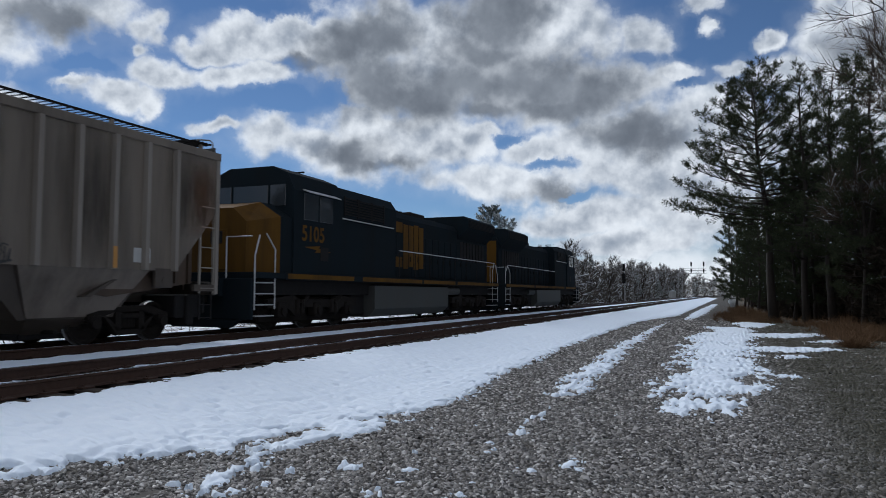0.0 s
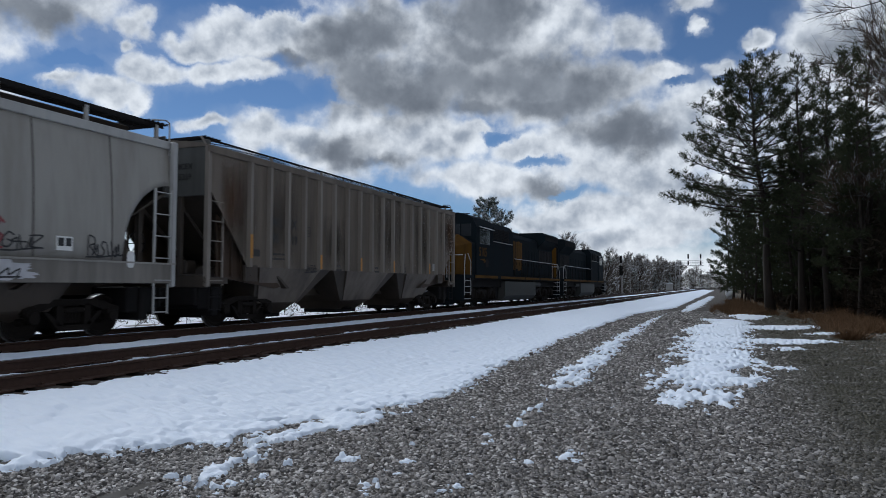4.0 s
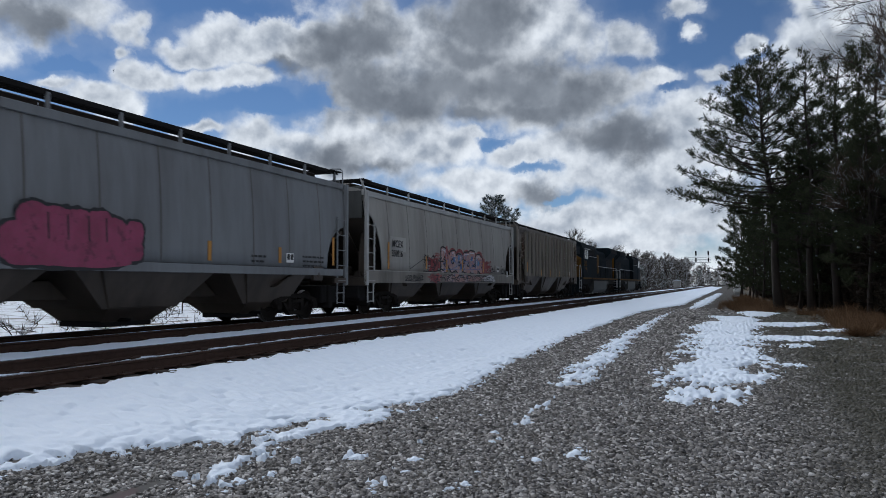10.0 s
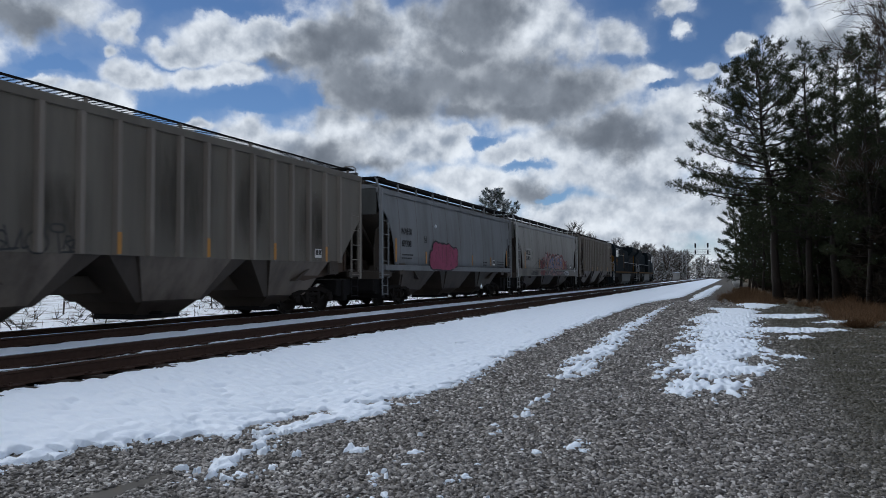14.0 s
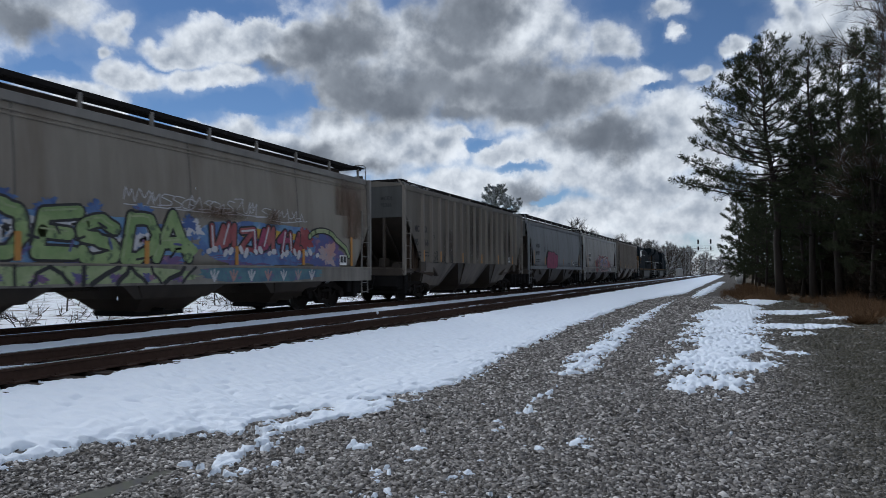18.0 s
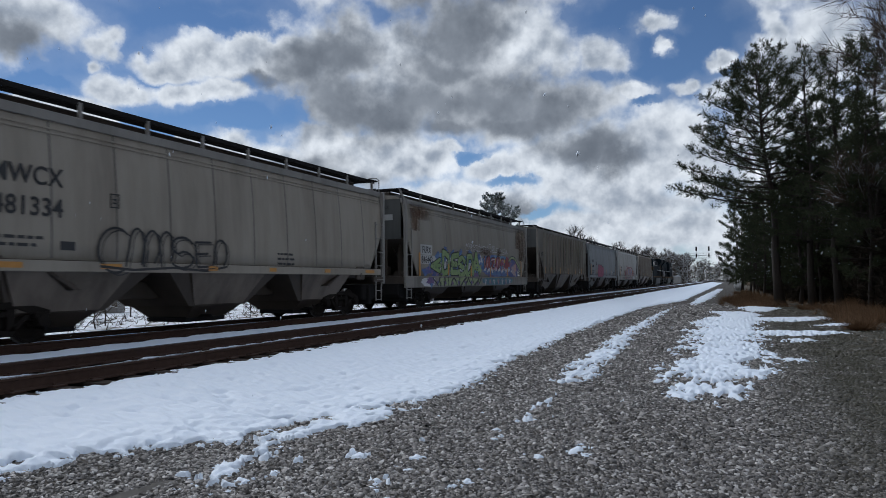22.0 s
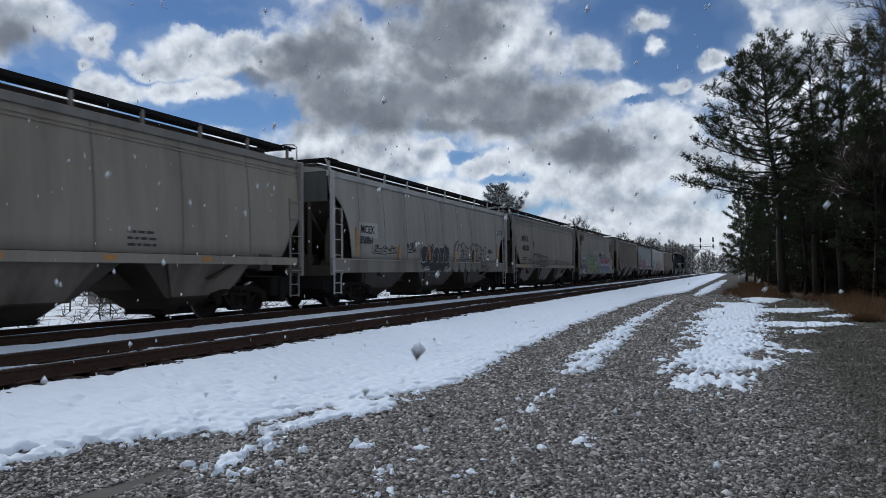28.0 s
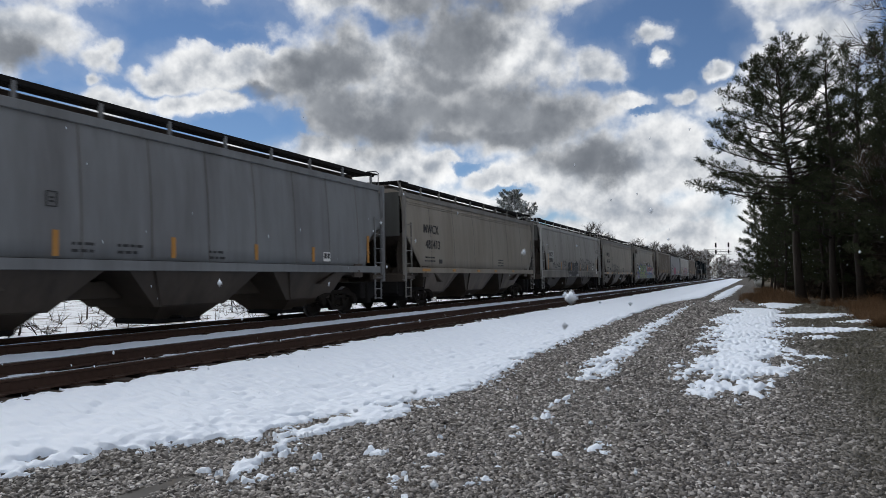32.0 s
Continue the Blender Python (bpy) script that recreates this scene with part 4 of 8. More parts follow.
                part("end_web", fixed(bm), DIRT_SHADE, car, "dark plate added to close the end opening")
        else:
            for s in (-1, 1):
                bm = bmesh.new()
                prism(bm, [(e * (h - 0.62), 1.25), (e * (h - 0.62), 2.75), (e * (h - 3.3), 1.0), (e * (h - 3.0), 0.95)], "x", s * 1.26, s * 1.30)
                for q in (0.75, 1.15, 1.55):
                    box(bm, min(s * 1.28, s * 1.36), max(s * 1.28, s * 1.36), e * (h - q) - 0.04, e * (h - q) + 0.04, 1.25, 2.55 - (q - 0.62) * 0.66)
                part("end_web", fixed(bm), RUSTY, car, "rust-stained posts on a plate added to close the opening")
        bm = bmesh.new()
        y0, y1 = sorted((e * h, e * (h - 0.5)))
        box(bm, -1.5, 1.5, min(e * h, e * (h - 0.14)), max(e * h, e * (h - 0.14)), 0.98, 1.25, 0.01)
        box(bm, -0.22, 0.22, min(e * h, e * (h - 3.4)), max(e * h, e * (h - 3.4)), 0.82, 1.12)
        for s in (-1, 1):
            box(bm, s * 0.62 - 0.045, s * 0.62 + 0.045, min(e * (h - 0.10), e * (h - 0.2)), max(e * (h - 0.10), e * (h - 0.2)), 1.1, z_low + rise)
            tube(bm, [(s * 0.62, e * (h - 0.2), 2.9), (s * 0.5, e * (h - 2.2), 1.15)], 0.045, 6)
        box(bm, -1.3, 1.3, min(e * h, e * (h - 0.42)), max(e * h, e * (h - 0.42)), 1.26, 1.30)
        part("end_frame", bm, dark, car)
        for s in (-1, 1):
            bm = bmesh.new()
            box(bm, s * 1.49 - 0.06, s * 1.49 + 0.06, min(e * h, e * (h - 0.12)), max(e * h, e * (h - 0.12)), 1.0, z_top, 0.01)
            part("corner_post", bm, trim, car)
            ladder(car, s * 1.50, e * (h - 0.36), 1.02, 3.1, trim)
            bm = bmesh.new()
            for q in (0.16, 0.56):
                box(bm, s * 1.48 - 0.015, s * 1.48 + 0.015, e * (h - q) - 0.02, e * (h - q) + 0.02, 0.42, 1.06)
            for z in (0.46, 0.76):
                tube(bm, [(s * 1.48, e * (h - 0.16), z), (s * 1.48, e * (h - 0.56), z)], 0.016, 5)
            part("stirrup_step", bm, BLACK if not smooth else trim, car)
        bm = bmesh.new()
        box(bm, -0.3, 0.3, min(e * (h + 0.1), e * (h - 0.85)), max(e * (h + 0.1), e * (h - 0.85)), 0.62, 1.0, 0.03)
        box(bm, -1.2, 1.2, min(e * (h - 0.14), e * (h - 1.0)), max(e * (h - 0.14), e * (h - 1.0)), 0.46, 1.0, 0.03)
        box(bm, -1.3, 1.3, min(e * (h - 0.5), e * (h - 0.72)), max(e * (h - 0.5), e * (h - 0.72)), 0.30, 1.0, 0.03)
        box(bm, -1.2, 1.2, min(e * (h - 0.02), e * (h - 0.12)), max(e * (h - 0.02), e * (h - 0.12)), 0.55, 1.0, 0.03)
        part("draft_gear", bm, BLACK, car)
        bm = bmesh.new()
        tube(bm, [(0.3, e * (h + 0.05), 0.9), (0.32, e * (h + 0.3), 0.5), (0.25, e * (h + 0.62), 0.42)], 0.03, 6)
        part("air_hose", bm, BLACK, car, "hanging air hose")
        bm = bmesh.new()
        box(bm, -0.75, 0.75, min(e * (h - 3.2), e * (h - 3.55)), max(e * (h - 3.2), e * (h - 3.55)), 0.42, 0.95, 0.03)
        part("brake_lever", bm, BLACK, car)
        coupler(car, e * h, e)
        truck(car, e * (h - 2.15))
    # brake wheel on the travelling-back end
    bm = bmesh.new()
    ring = [(-0.62 + 0.28 * math.cos(a * math.pi / 9), -h + 0.02, 2.05 + 0.28 * math.sin(a * math.pi / 9)) for a in range(19)]
    tube(bm, ring, 0.018, 5, False)
    for a in range(3):
        c, s2 = 0.28 * math.cos(a * math.pi / 3), 0.28 * math.sin(a * math.pi / 3)
        tube(bm, [(-0.62 - c, -h + 0.02, 2.05 - s2), (-0.62 + c, -h + 0.02, 2.05 + s2)], 0.013, 4)
    part("brake_wheel", bm, BLACK, car)
    bm = bmesh.new()
    tube(bm, [(0.9, -h + 0.55, 1.32), (0.9, -h + 1.25, 1.32)], 0.17, 10)
    box(bm, 0.2, 0.5, -h + 0.5, -h + 0.85, 1.3, 1.65, 0.03)
    part("air_reservoir", bm, dark, car)
    # centre sill from truck to truck
    bm = bmesh.new()
    box(bm, -0.33, 0.33, -h + 3.3, h - 3.3, 0.72, 1.1, 0.02)
    part("centre_sill", bm, dark, car)
    # outlets under the body: bays that taper to their gates, with slope sheets between them
    pitch = 0.281 * L * 3 / bays
    for i in range(bays):
        c = (i - (bays - 1) / 2) * pitch
        ux, uz = (1.44, 1.45 + dz) if band or smooth else (1.51, 1.51)
        rings = []
        bm = bmesh.new()
        for x, half, z in ((ux, pitch * 0.325, uz), (1.02, pitch * 0.20, 0.56), (0.6, pitch * 0.15, 0.24)):
            rings.append([bm.verts.new(p) for p in ((-x, c - half, z), (x, c - half, z), (x, c + half, z), (-x, c + half, z))])
        for a, b in zip(rings, rings[1:]):
            for k in range(4):
                f = bm.faces.new((a[k], a[(k + 1) % 4], b[(k + 1) % 4], b[k]))
                # end faces take the darker paint: their shade is in the colour
                f.material_index = 1 if a is rings[0] and k in (1, 3) else 0
        bm.faces.new(rings[0])
        bm.faces.new(rings[2])
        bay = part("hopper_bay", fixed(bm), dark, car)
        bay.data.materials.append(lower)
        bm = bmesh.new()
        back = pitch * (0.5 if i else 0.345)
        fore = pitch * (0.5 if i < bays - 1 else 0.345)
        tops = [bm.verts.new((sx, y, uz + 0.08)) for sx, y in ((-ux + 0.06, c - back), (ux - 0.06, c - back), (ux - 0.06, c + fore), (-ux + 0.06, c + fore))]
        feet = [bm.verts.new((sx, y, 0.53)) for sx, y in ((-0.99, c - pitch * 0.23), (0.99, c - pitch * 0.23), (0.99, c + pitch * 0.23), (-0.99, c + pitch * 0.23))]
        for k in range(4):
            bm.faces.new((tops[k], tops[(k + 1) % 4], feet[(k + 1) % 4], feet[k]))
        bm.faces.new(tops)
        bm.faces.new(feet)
        # dark colour carries the shade that falls between neighbouring bays
        part("inner_slope", fixed(bm), dark, bay, "inner slope sheets, shade between the bays in their dark colour")
        bm = bmesh.new()
        box(bm, -0.6, 0.6, c - pitch * 0.16, c + pitch * 0.16, 0.14, 0.26, 0.02)
        tube(bm, [(-1.0, c - pitch * 0.06, 0.28), (1.0, c - pitch * 0.06, 0.28)], 0.04, 8)
        part("outlet_gate", bm, BLACK, bay)
    # outside posts, or weld seams of a smooth car
    if ribs:
        for i in range(ribs):
            y = -h + 1.55 + (L - 3.0) * i / (ribs - 1)
            cut, rise = cuts[0] if y < 0 else cuts[1]
            low = 1.50 + max(0.0, (1 - (h - abs(y)) / cut)) * rise
            for s in (-1, 1):
                bm = bmesh.new()
                x0, x1 = sorted((s * 1.515, s * 1.66))
                prism(bm, [(x0 if s > 0 else x1, y - 0.07), (s * 1.63, y - 0.05), (s * 1.63, y + 0.05), (x0 if s > 0 else x1, y + 0.07)], "z", low, z_top - 0.16)
                part("rib", fixed(bm), trim, car)
    else:
        for i in range(1, seams + 1):
            y = -h + L * i / (seams + 1)
            cut, rise = cuts[0] if y < 0 else cuts[1]
            for s in (-1, 1):
                bm = bmesh.new()
                zs = [z_low + 0.03 + (z_top - 0.2 - z_low) * k / 6 for k in range(7)]
                if h - abs(y) < cut:
                    zs = [max(z, z_low + rise * math.sqrt(max(0, 1 - ((h - abs(y)) / cut) ** 2)) + 0.05) for z in zs]
                pr = [bm.verts.new((s * (side_x(z, True) + 0.006), y + d, z)) for z in zs for d in (-0.02, 0.02)]
                for k in range(6):
                    bm.faces.new((pr[2 * k], pr[2 * k + 1], pr[2 * k + 3], pr[2 * k + 2]))
                part("weld_seam", fixed(bm), SEAM, car)
    if ridge:
        for s in (-1, 1):
            bm = bmesh.new()
            for z in (z_top - 0.30, z_top - 0.38):
                x0, x1 = sorted((s * (side_x(z, True) - 0.02), s * (side_x(z, True) + 0.025)))
                box(bm, x0, x1, -h + 0.06, h - 0.06, z - 0.02, z + 0.02, 0.008)
            part("side_ridge", bm, body, car)
    # running boards over the roof
    bm = bmesh.new()
    zb = board - 0.05
    for s in (-1, 1):
        for k in range(4 if smooth else 0):
            x = s * (0.66 + k * 0.17)
            box(bm, x - 0.008, x + 0.008, -h + 0.15, h - 0.15, zb, zb + 0.045)
        n = int(L / (0.11 if smooth else 0.16))
        for k in range(n):
            y = -h + 0.16 + (L - 0.32) * k / (n - 1)
            box(bm, min(s * 0.66, s * 1.2), max(s * 0.66, s * 1.2), y - 0.012, y + 0.012, zb + 0.005, zb + (0.04 if smooth else 0.022))
        box(bm, s * 1.2 - 0.012, s * 1.2 + 0.012, -h + 0.1, h - 0.1, zb - 0.05 if smooth else zb - 0.01, zb + (0.05 if smooth else 0.035))
    for e in (-1, 1):
        for k in range(5):
            y = e * (h - 0.12 - k * 0.13)
            box(bm, -1.35, 1.35, y - 0.012, y + 0.012, zb, zb + 0.045)
    part("running_board", bm, BLACK, car, "dark steel grating")
    n = 10 if smooth else 7
    for i in range(n):
        y = -h + 0.3 + (L - 0.6) * i / (n - 1)
        for s in (-1, 1):
            bm = bmesh.new()
            prism(bm, [(s * 1.17, zb), (s * 1.225, zb), (s * min(1.235, top_x - 0.03), z_top + 0.02), (s * min(1.18, top_x - 0.08), z_top + 0.02)], "y", y - 0.04, y + 0.04)
            part("board_bracket", fixed(bm), trim, car)
    for e in (-1, 1):
        for s in (-1, 1):
            bm = bmesh.new()
            if e > 0:
                tube(bm, [(s * 1.38, e * (h - 0.1), z_top - 0.3), (s * 1.38, e * (h - 0.1), zb + 0.06), (s * 1.30, e * (h - 0.12), zb + 0.13), (s * 1.15, e * (h - 0.4), zb + 0.10)], 0.018, 5)
            else:
                tube(bm, [(s * 1.44, e * (h - 0.08), z_top - 0.02), (s * 1.22, e * (h - 0.1), zb + 0.03)], 0.03, 5)
            part("grab_iron", bm, trim, car)
    return car


def stain_material(name, colour, strength):
    """A stain that thins out towards its edges in streaks."""
    m, nt, b = nodes_of(name)
    tc = nt.nodes.new("ShaderNodeTexCoord")
    sep = nt.nodes.new("ShaderNodeSeparateXYZ")
    nt.links.new(tc.outputs["Generated"], sep.inputs[0])

    def fade(v):
        d = math_node(nt, "SUBTRACT", 1.0, math_node(nt, "ABSOLUTE", math_node(nt, "MULTIPLY_ADD", v, 2.0, -1.0)))
        return math_node(nt, "SMOOTH_MIN", math_node(nt, "MULTIPLY", d, 1.25), 1.0, 0.5)
    mp = nt.nodes.new("ShaderNodeMapping")
    mp.inputs["Scale"].default_value = (1, 2.2, 0.35)
    nt.links.new(tc.outputs["Object"], mp.inputs["Vector"])
    n = ramp(nt, noise_tex(nt, 1.5, 6, 0.7, vector=mp.outputs[0]), [(0.25, (0, 0, 0)), (0.75, (1, 1, 1))])
    a = math_node(nt, "MULTIPLY", math_node(nt, "MULTIPLY", fade(sep.outputs[1]), fade(sep.outputs[2])), math_node(nt, "MULTIPLY", n, strength))
    nt.links.new(a, b.inputs["Alpha"])
    nt.links.new(mix(nt, noise_tex(nt, 9, 4, 0.6), colour, tuple(1.7 * c for c in colour)), b.inputs["Base Color"])
    b.inputs["Roughness"].default_value = 0.9
    return m


def stain(car, y0, y1, z0, z1, material, x=1.5275, name="stain", label=""):
    bm = bmesh.new()
    box(bm, x - 0.001, x, y0, y1, z0, z1)
    return part(name, bm, material, car, label)


def panel(car, y0, y1, z0, z1, material, name, label="", x=1.524):
    bm = bmesh.new()
    box(bm, x - 0.006, x + 0.002, y0, y1, z0, z1)
    return part(name, bm, material, car, label)


GREY_A = paint("pale_grey_paint", (0.335, 0.322, 0.295), dirt=(0.085, 0.065, 0.05), amount=0.5)
GREY_B = paint("blue_grey_paint", (0.205, 0.214, 0.223), amount=0.5)
RUST_STAIN = stain_material("rust_stain", (0.085, 0.042, 0.02), 0.8)
SOOT_STAIN = stain_material("soot_stain", (0.03, 0.025, 0.02), 0.5)
RIB = paint("rib_paint", (0.225, 0.2, 0.172), dirt=(0.09, 0.07, 0.055), amount=0.5)
TAN_A = paint("brown_grey_paint", (0.165, 0.138, 0.112), dirt=(0.035, 0.028, 0.022), amount=0.75)
TAN_B = paint("beige_grey_paint", (0.16, 0.145, 0.121), amount=0.55)
# dirt, plus the shade of recessed faces, in one dark paint
DIRT_SHADE = paint("sooty_shade_paint", (0.075, 0.06, 0.048), dirt=(0.035, 0.028, 0.024), amount=0.8)
TAN_D = paint("beige_paint", (0.29, 0.26, 0.217), dirt=(0.09, 0.07, 0.05), amount=0.5)
SOOT_SHADE = paint("soot_shade_grey", (0.095, 0.097, 0.092), dirt=(0.03, 0.028, 0.026), amount=0.7)
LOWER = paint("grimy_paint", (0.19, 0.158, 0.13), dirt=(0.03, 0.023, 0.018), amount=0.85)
# bay sides, darker than the car bodies
BAY_DARK = paint("dark_bay_paint", (0.085, 0.068, 0.055), dirt=(0.02, 0.016, 0.013), amount=0.8)
TRIM_L = paint("light_trim", (0.42, 0.42, 0.41), amount=0.4)
TRIM_D = paint("dull_trim", (0.22, 0.21, 0.195), amount=0.45)
PATCH = paint("repainted_grey", (0.41, 0.395, 0.365), amount=0.35)
SILL = paint("grimy_sill", (0.25, 0.232, 0.205), dirt=(0.04, 0.032, 0.026), amount=0.8)
SEAM = paint("dark_seam", (0.13, 0.12, 0.11), amount=0.6)
RUSTY = paint("rusty_paint", (0.07, 0.048, 0.034), dirt=(0.05, 0.03, 0.02), amount=0.8)

# far end and near end of each car along the line at the start
SPANS = {"ribbed_1": (-2.9, 13.4), "smooth_1": (-20.95, -3.9), "smooth_2": (-37.85, -22.2), "ribbed_2": (-55.0, -39.3), "smooth_3": (-74.35, -57.6),
         "smooth_4": (-91.9, -76.1), "smooth_5": (-110.65, -93.2), "smooth_6": (-128.35, -112.2), "smooth_7": (-146.3, -129.85)}
CARS = {}


def place(key, car):
    a, b = SPANS[key]
    car.location = (TRACK_FAR, (a + b) / 2, RAIL)
    CARS[key] = car


def slide_markings(car, hull, dy):
    """Move what was painted on a car, all but its hull, along the side."""
    for o in car.children:
        if o not in hull:
            o.location.y += dy


def span(key):
    return SPANS[key][1] - SPANS[key][0]


# ---- spray paint and markings ----
def ragged(car, y0, y1, z0, z1, material, x, seed, name="spray_patch", label="", rough=0.12):
    """A flat patch of paint with an uneven outline."""
    g = random.Random(seed)
    bm = bmesh.new()
    n = 64
    pts = []
    p1, p2, p3 = g.uniform(0, 6), g.uniform(0, 6), g.uniform(0, 6)
    for i in range(n):
        a = 2 * math.pi * i / n
        c, q = math.cos(a), math.sin(a)
        w = 0.5 * math.sin(3 * a + p1) + 0.35 * math.sin(7 * a + p2) + 0.3 * math.sin(13 * a + p3)
        k = (abs(c) ** 3 + abs(q) ** 3) ** (-1 / 3) * (1 + rough * (w - 0.5 + g.uniform(-0.3, 0.3)))
        pts.append(((y0 + y1) / 2 + c * k * (y1 - y0) / 2, (z0 + z1) / 2 + q * k * (z1 - z0) / 2))
    prism(bm, pts, "x", x - 0.004, x)
    return part(name, fixed(bm), material, car, label)


def spray(car, x, lines, width, material, name="tag", label=""):
    """Strokes of paint: each line is a list of (along, up) points, drawn round-ended."""
    bm = bmesh.new()
    r = width / 2
    for pts in lines:
        for (ya, za), (yb, zb) in zip(pts, pts[1:]):
            ln = math.hypot(yb - ya, zb - za) or 1e-6
            ny, nz = -(zb - za) / ln * r, (yb - ya) / ln * r
            bm.faces.new([bm.verts.new((x, y, z)) for y, z in ((ya - ny, za - nz), (yb - ny, zb - nz), (yb + ny, zb + nz), (ya + ny, za + nz))])
        for y, z in pts:
            bm.faces.new([bm.verts.new((x, y + r * math.cos(k * math.pi / 5), z + r * math.sin(k * math.pi / 5))) for k in range(10)])
    for i, f in enumerate(bm.faces):
        f.normal_update()
        if f.normal.x < 0:
            f.normal_flip()
        for v in f.verts:
            v.co.x += 0.0004 * (i % 7)
    return part(name, bm, material, car, label)


def arc(cy, cz, ry, rz, a0, a1, n=12):
    return [(cy + ry * math.cos(radians(a0 + (a1 - a0) * i / n)), cz + rz * math.sin(radians(a0 + (a1 - a0) * i / n))) for i in range(n + 1)]


# strokes of plain letter forms in a unit square
GLYPHS = {
    "S": [arc(0.5, 0.75, 0.38, 0.22, 20, 265, 9) + arc(0.5, 0.27, 0.40, 0.24, 85, -165, 9)],
    "D": [[(0.15, 0.05), (0.15, 0.95)], [(0.15, 0.95)] + arc(0.35, 0.5, 0.5, 0.45, 80, -80, 9) + [(0.15, 0.05)]],
    "E": [[(0.85, 0.95), (0.2, 0.9), (0.2, 0.08), (0.9, 0.05)], [(0.2, 0.5), (0.75, 0.52)]],
    "O": [arc(0.5, 0.5, 0.38, 0.42, 0, 360, 16)],
    "Z": [[(0.1, 0.9), (0.85, 0.92), (0.15, 0.1), (0.9, 0.08)]],
    "R": [[(0.15, 0.05), (0.15, 0.92)], [(0.15, 0.92)] + arc(0.4, 0.7, 0.4, 0.23, 80, -90, 8) + [(0.15, 0.45), (0.9, 0.05)]],
    "A": [[(0.05, 0.05), (0.5, 0.98), (0.95, 0.05)], [(0.25, 0.38), (0.75, 0.38)]],
    "coil": [arc(0.5, 0.55, 0.40, 0.42, 100, 400, 14) + [(0.62, 0.35), (0.3, 0.4)]],
    "crook": [[(0.1, 0.1)] + arc(0.45, 0.6, 0.32, 0.36, 190, -20, 10) + [(0.7, 0.05), (0.95, 0.3)]],
    "fork": [[(0.1, 0.95), (0.25, 0.1), (0.5, 0.75), (0.75, 0.1), (0.92, 0.9)], [(0.2, 0.45), (0.85, 0.5)]],
    "arrow": [[(0.95, 0.95), (0.05, 0.55), (0.9, 0.25)], [(0.3, 0.55), (0.95, 0.6)]],
}


def glyph(key, y, z, wide, high, lean=0.0):
    return [[(y + wide * (a + lean * b), z + high * b) for a, b in line] for line in GLYPHS[key]]


def piece(car, x, keys, y, z, wide, high, fat, fill, edge, shine, gap=1.0, lean=0.06):
    """Fat outlined letters in a row."""
    for i, k in enumerate(keys):
        lines = glyph(k, y + i * wide * gap, z + 0.05 * high * math.sin(i * 2.1), wide * (1 + 0.08 * math.sin(i * 3.1)), high * (1 + 0.09 * math.cos(i * 1.7)), lean + 0.12 * math.sin(i * 2.7))
        lines = [[(a + 0.035 * math.sin(j * 2.3 + i), b + 0.03 * math.cos(j * 1.9 + i)) for j, (a, b) in enumerate(ln)] for ln in lines]
        spray(car, x, lines, fat * 1.45, edge, "letter_outline")
        spray(car, x + 0.005, lines, fat, fill, "letter_fill")
        spray(car, x + 0.010, [[(a - fat * 0.22, b + fat * 0.22) for a, b in ln[:max(2, len(ln) // 3)]] for ln in lines], fat * 0.16, shine, "letter_shine")


HOOKS = (
    [(0.0, 0.1), (0.15, 1.0), (0.3, 0.25), (0.5, 0.95), (0.62, 0.0)],
    [(0.75, 0.8), (0.4, 1.0), (0.1, 0.6), (0.2, 0.1), (0.6, 0.05), (0.8, 0.4), (0.45, 0.5)],
    [(0.1, 0.0), (0.2, 1.05), (0.6, 0.9), (0.65, 0.6), (0.2, 0.5), (0.8, -0.1)],
    [(0.7, 0.9), (0.3, 1.0), (0.15, 0.7), (0.6, 0.4), (0.55, 0.1), (0.0, 0.0)],
    [(0.05, 0.95), (0.25, 0.1), (0.5, 0.05), (0.7, 0.95), (0.75, 0.1), (1.0, 0.2)],
    [(0.1, 0.9), (0.85, 1.0), (0.15, 0.05), (0.9, 0.0)],
    [(0.45, 0.0), (0.5, 1.0), (0.1, 0.55), (0.9, 0.6)],
)


def scribble(y0, y1, z0, z1, loops, seed):
    """An unreadable handwritten tag: hooked and jagged strokes crowded in a rectangle."""
    g = random.Random(seed)
    n = max(4, int(loops * 1.9))
    w = (y1 - y0) / n
    lines = []
    for k in range(n):
        hook = HOOKS[g.randrange(len(HOOKS))]
        up, lift, lean, fat = g.uniform(0.65, 1.1), g.uniform(-0.1, 0.15), g.uniform(-0.2, 0.6), g.uniform(1.4, 2.6)
        raw = [(y0 + w * (k + a * fat + lean * b), z0 + (z1 - z0) * (lift + b * up)) for a, b in hook]
        line = [raw[0]]
        for (a, b), (c, d), (e, f) in zip(raw, raw[1:], raw[2:]):
            line += [(a * 0.3 + c * 0.7, b * 0.3 + d * 0.7), (a * 0.06 + c * 0.88 + e * 0.06, b * 0.06 + d * 0.88 + f * 0.06), (c * 0.7 + e * 0.3, d * 0.7 + f * 0.3)]
        lines.append(line + [raw[-1]])
    lines.append([(y0, z0 - (z1 - z0) * 0.1), ((y0 + y1) / 2, z0 - (z1 - z0) * g.uniform(0.05, 0.25)), (y1 + w * 0.5, z0 + (z1 - z0) * 0.1)])
    return lines


def small_print(car, y0, y1, z, rows=2, x=1.521, material=None):
    """Stencilled lines too small to read, as bars."""
    bm = bmesh.new()
    for r in range(rows):
        y = y0
        while y < y1 - 0.08:
            w = 0.07 + 0.16 * ((r * 7 + int(y * 50)) % 5) / 5
            box(bm, x - 0.004, x + 0.002, y, min(y + w, y1), z - r * 0.13, z - r * 0.13 + 0.055)
            y += w + 0.05
    part("stencilled_print", bm, material or INK, car)


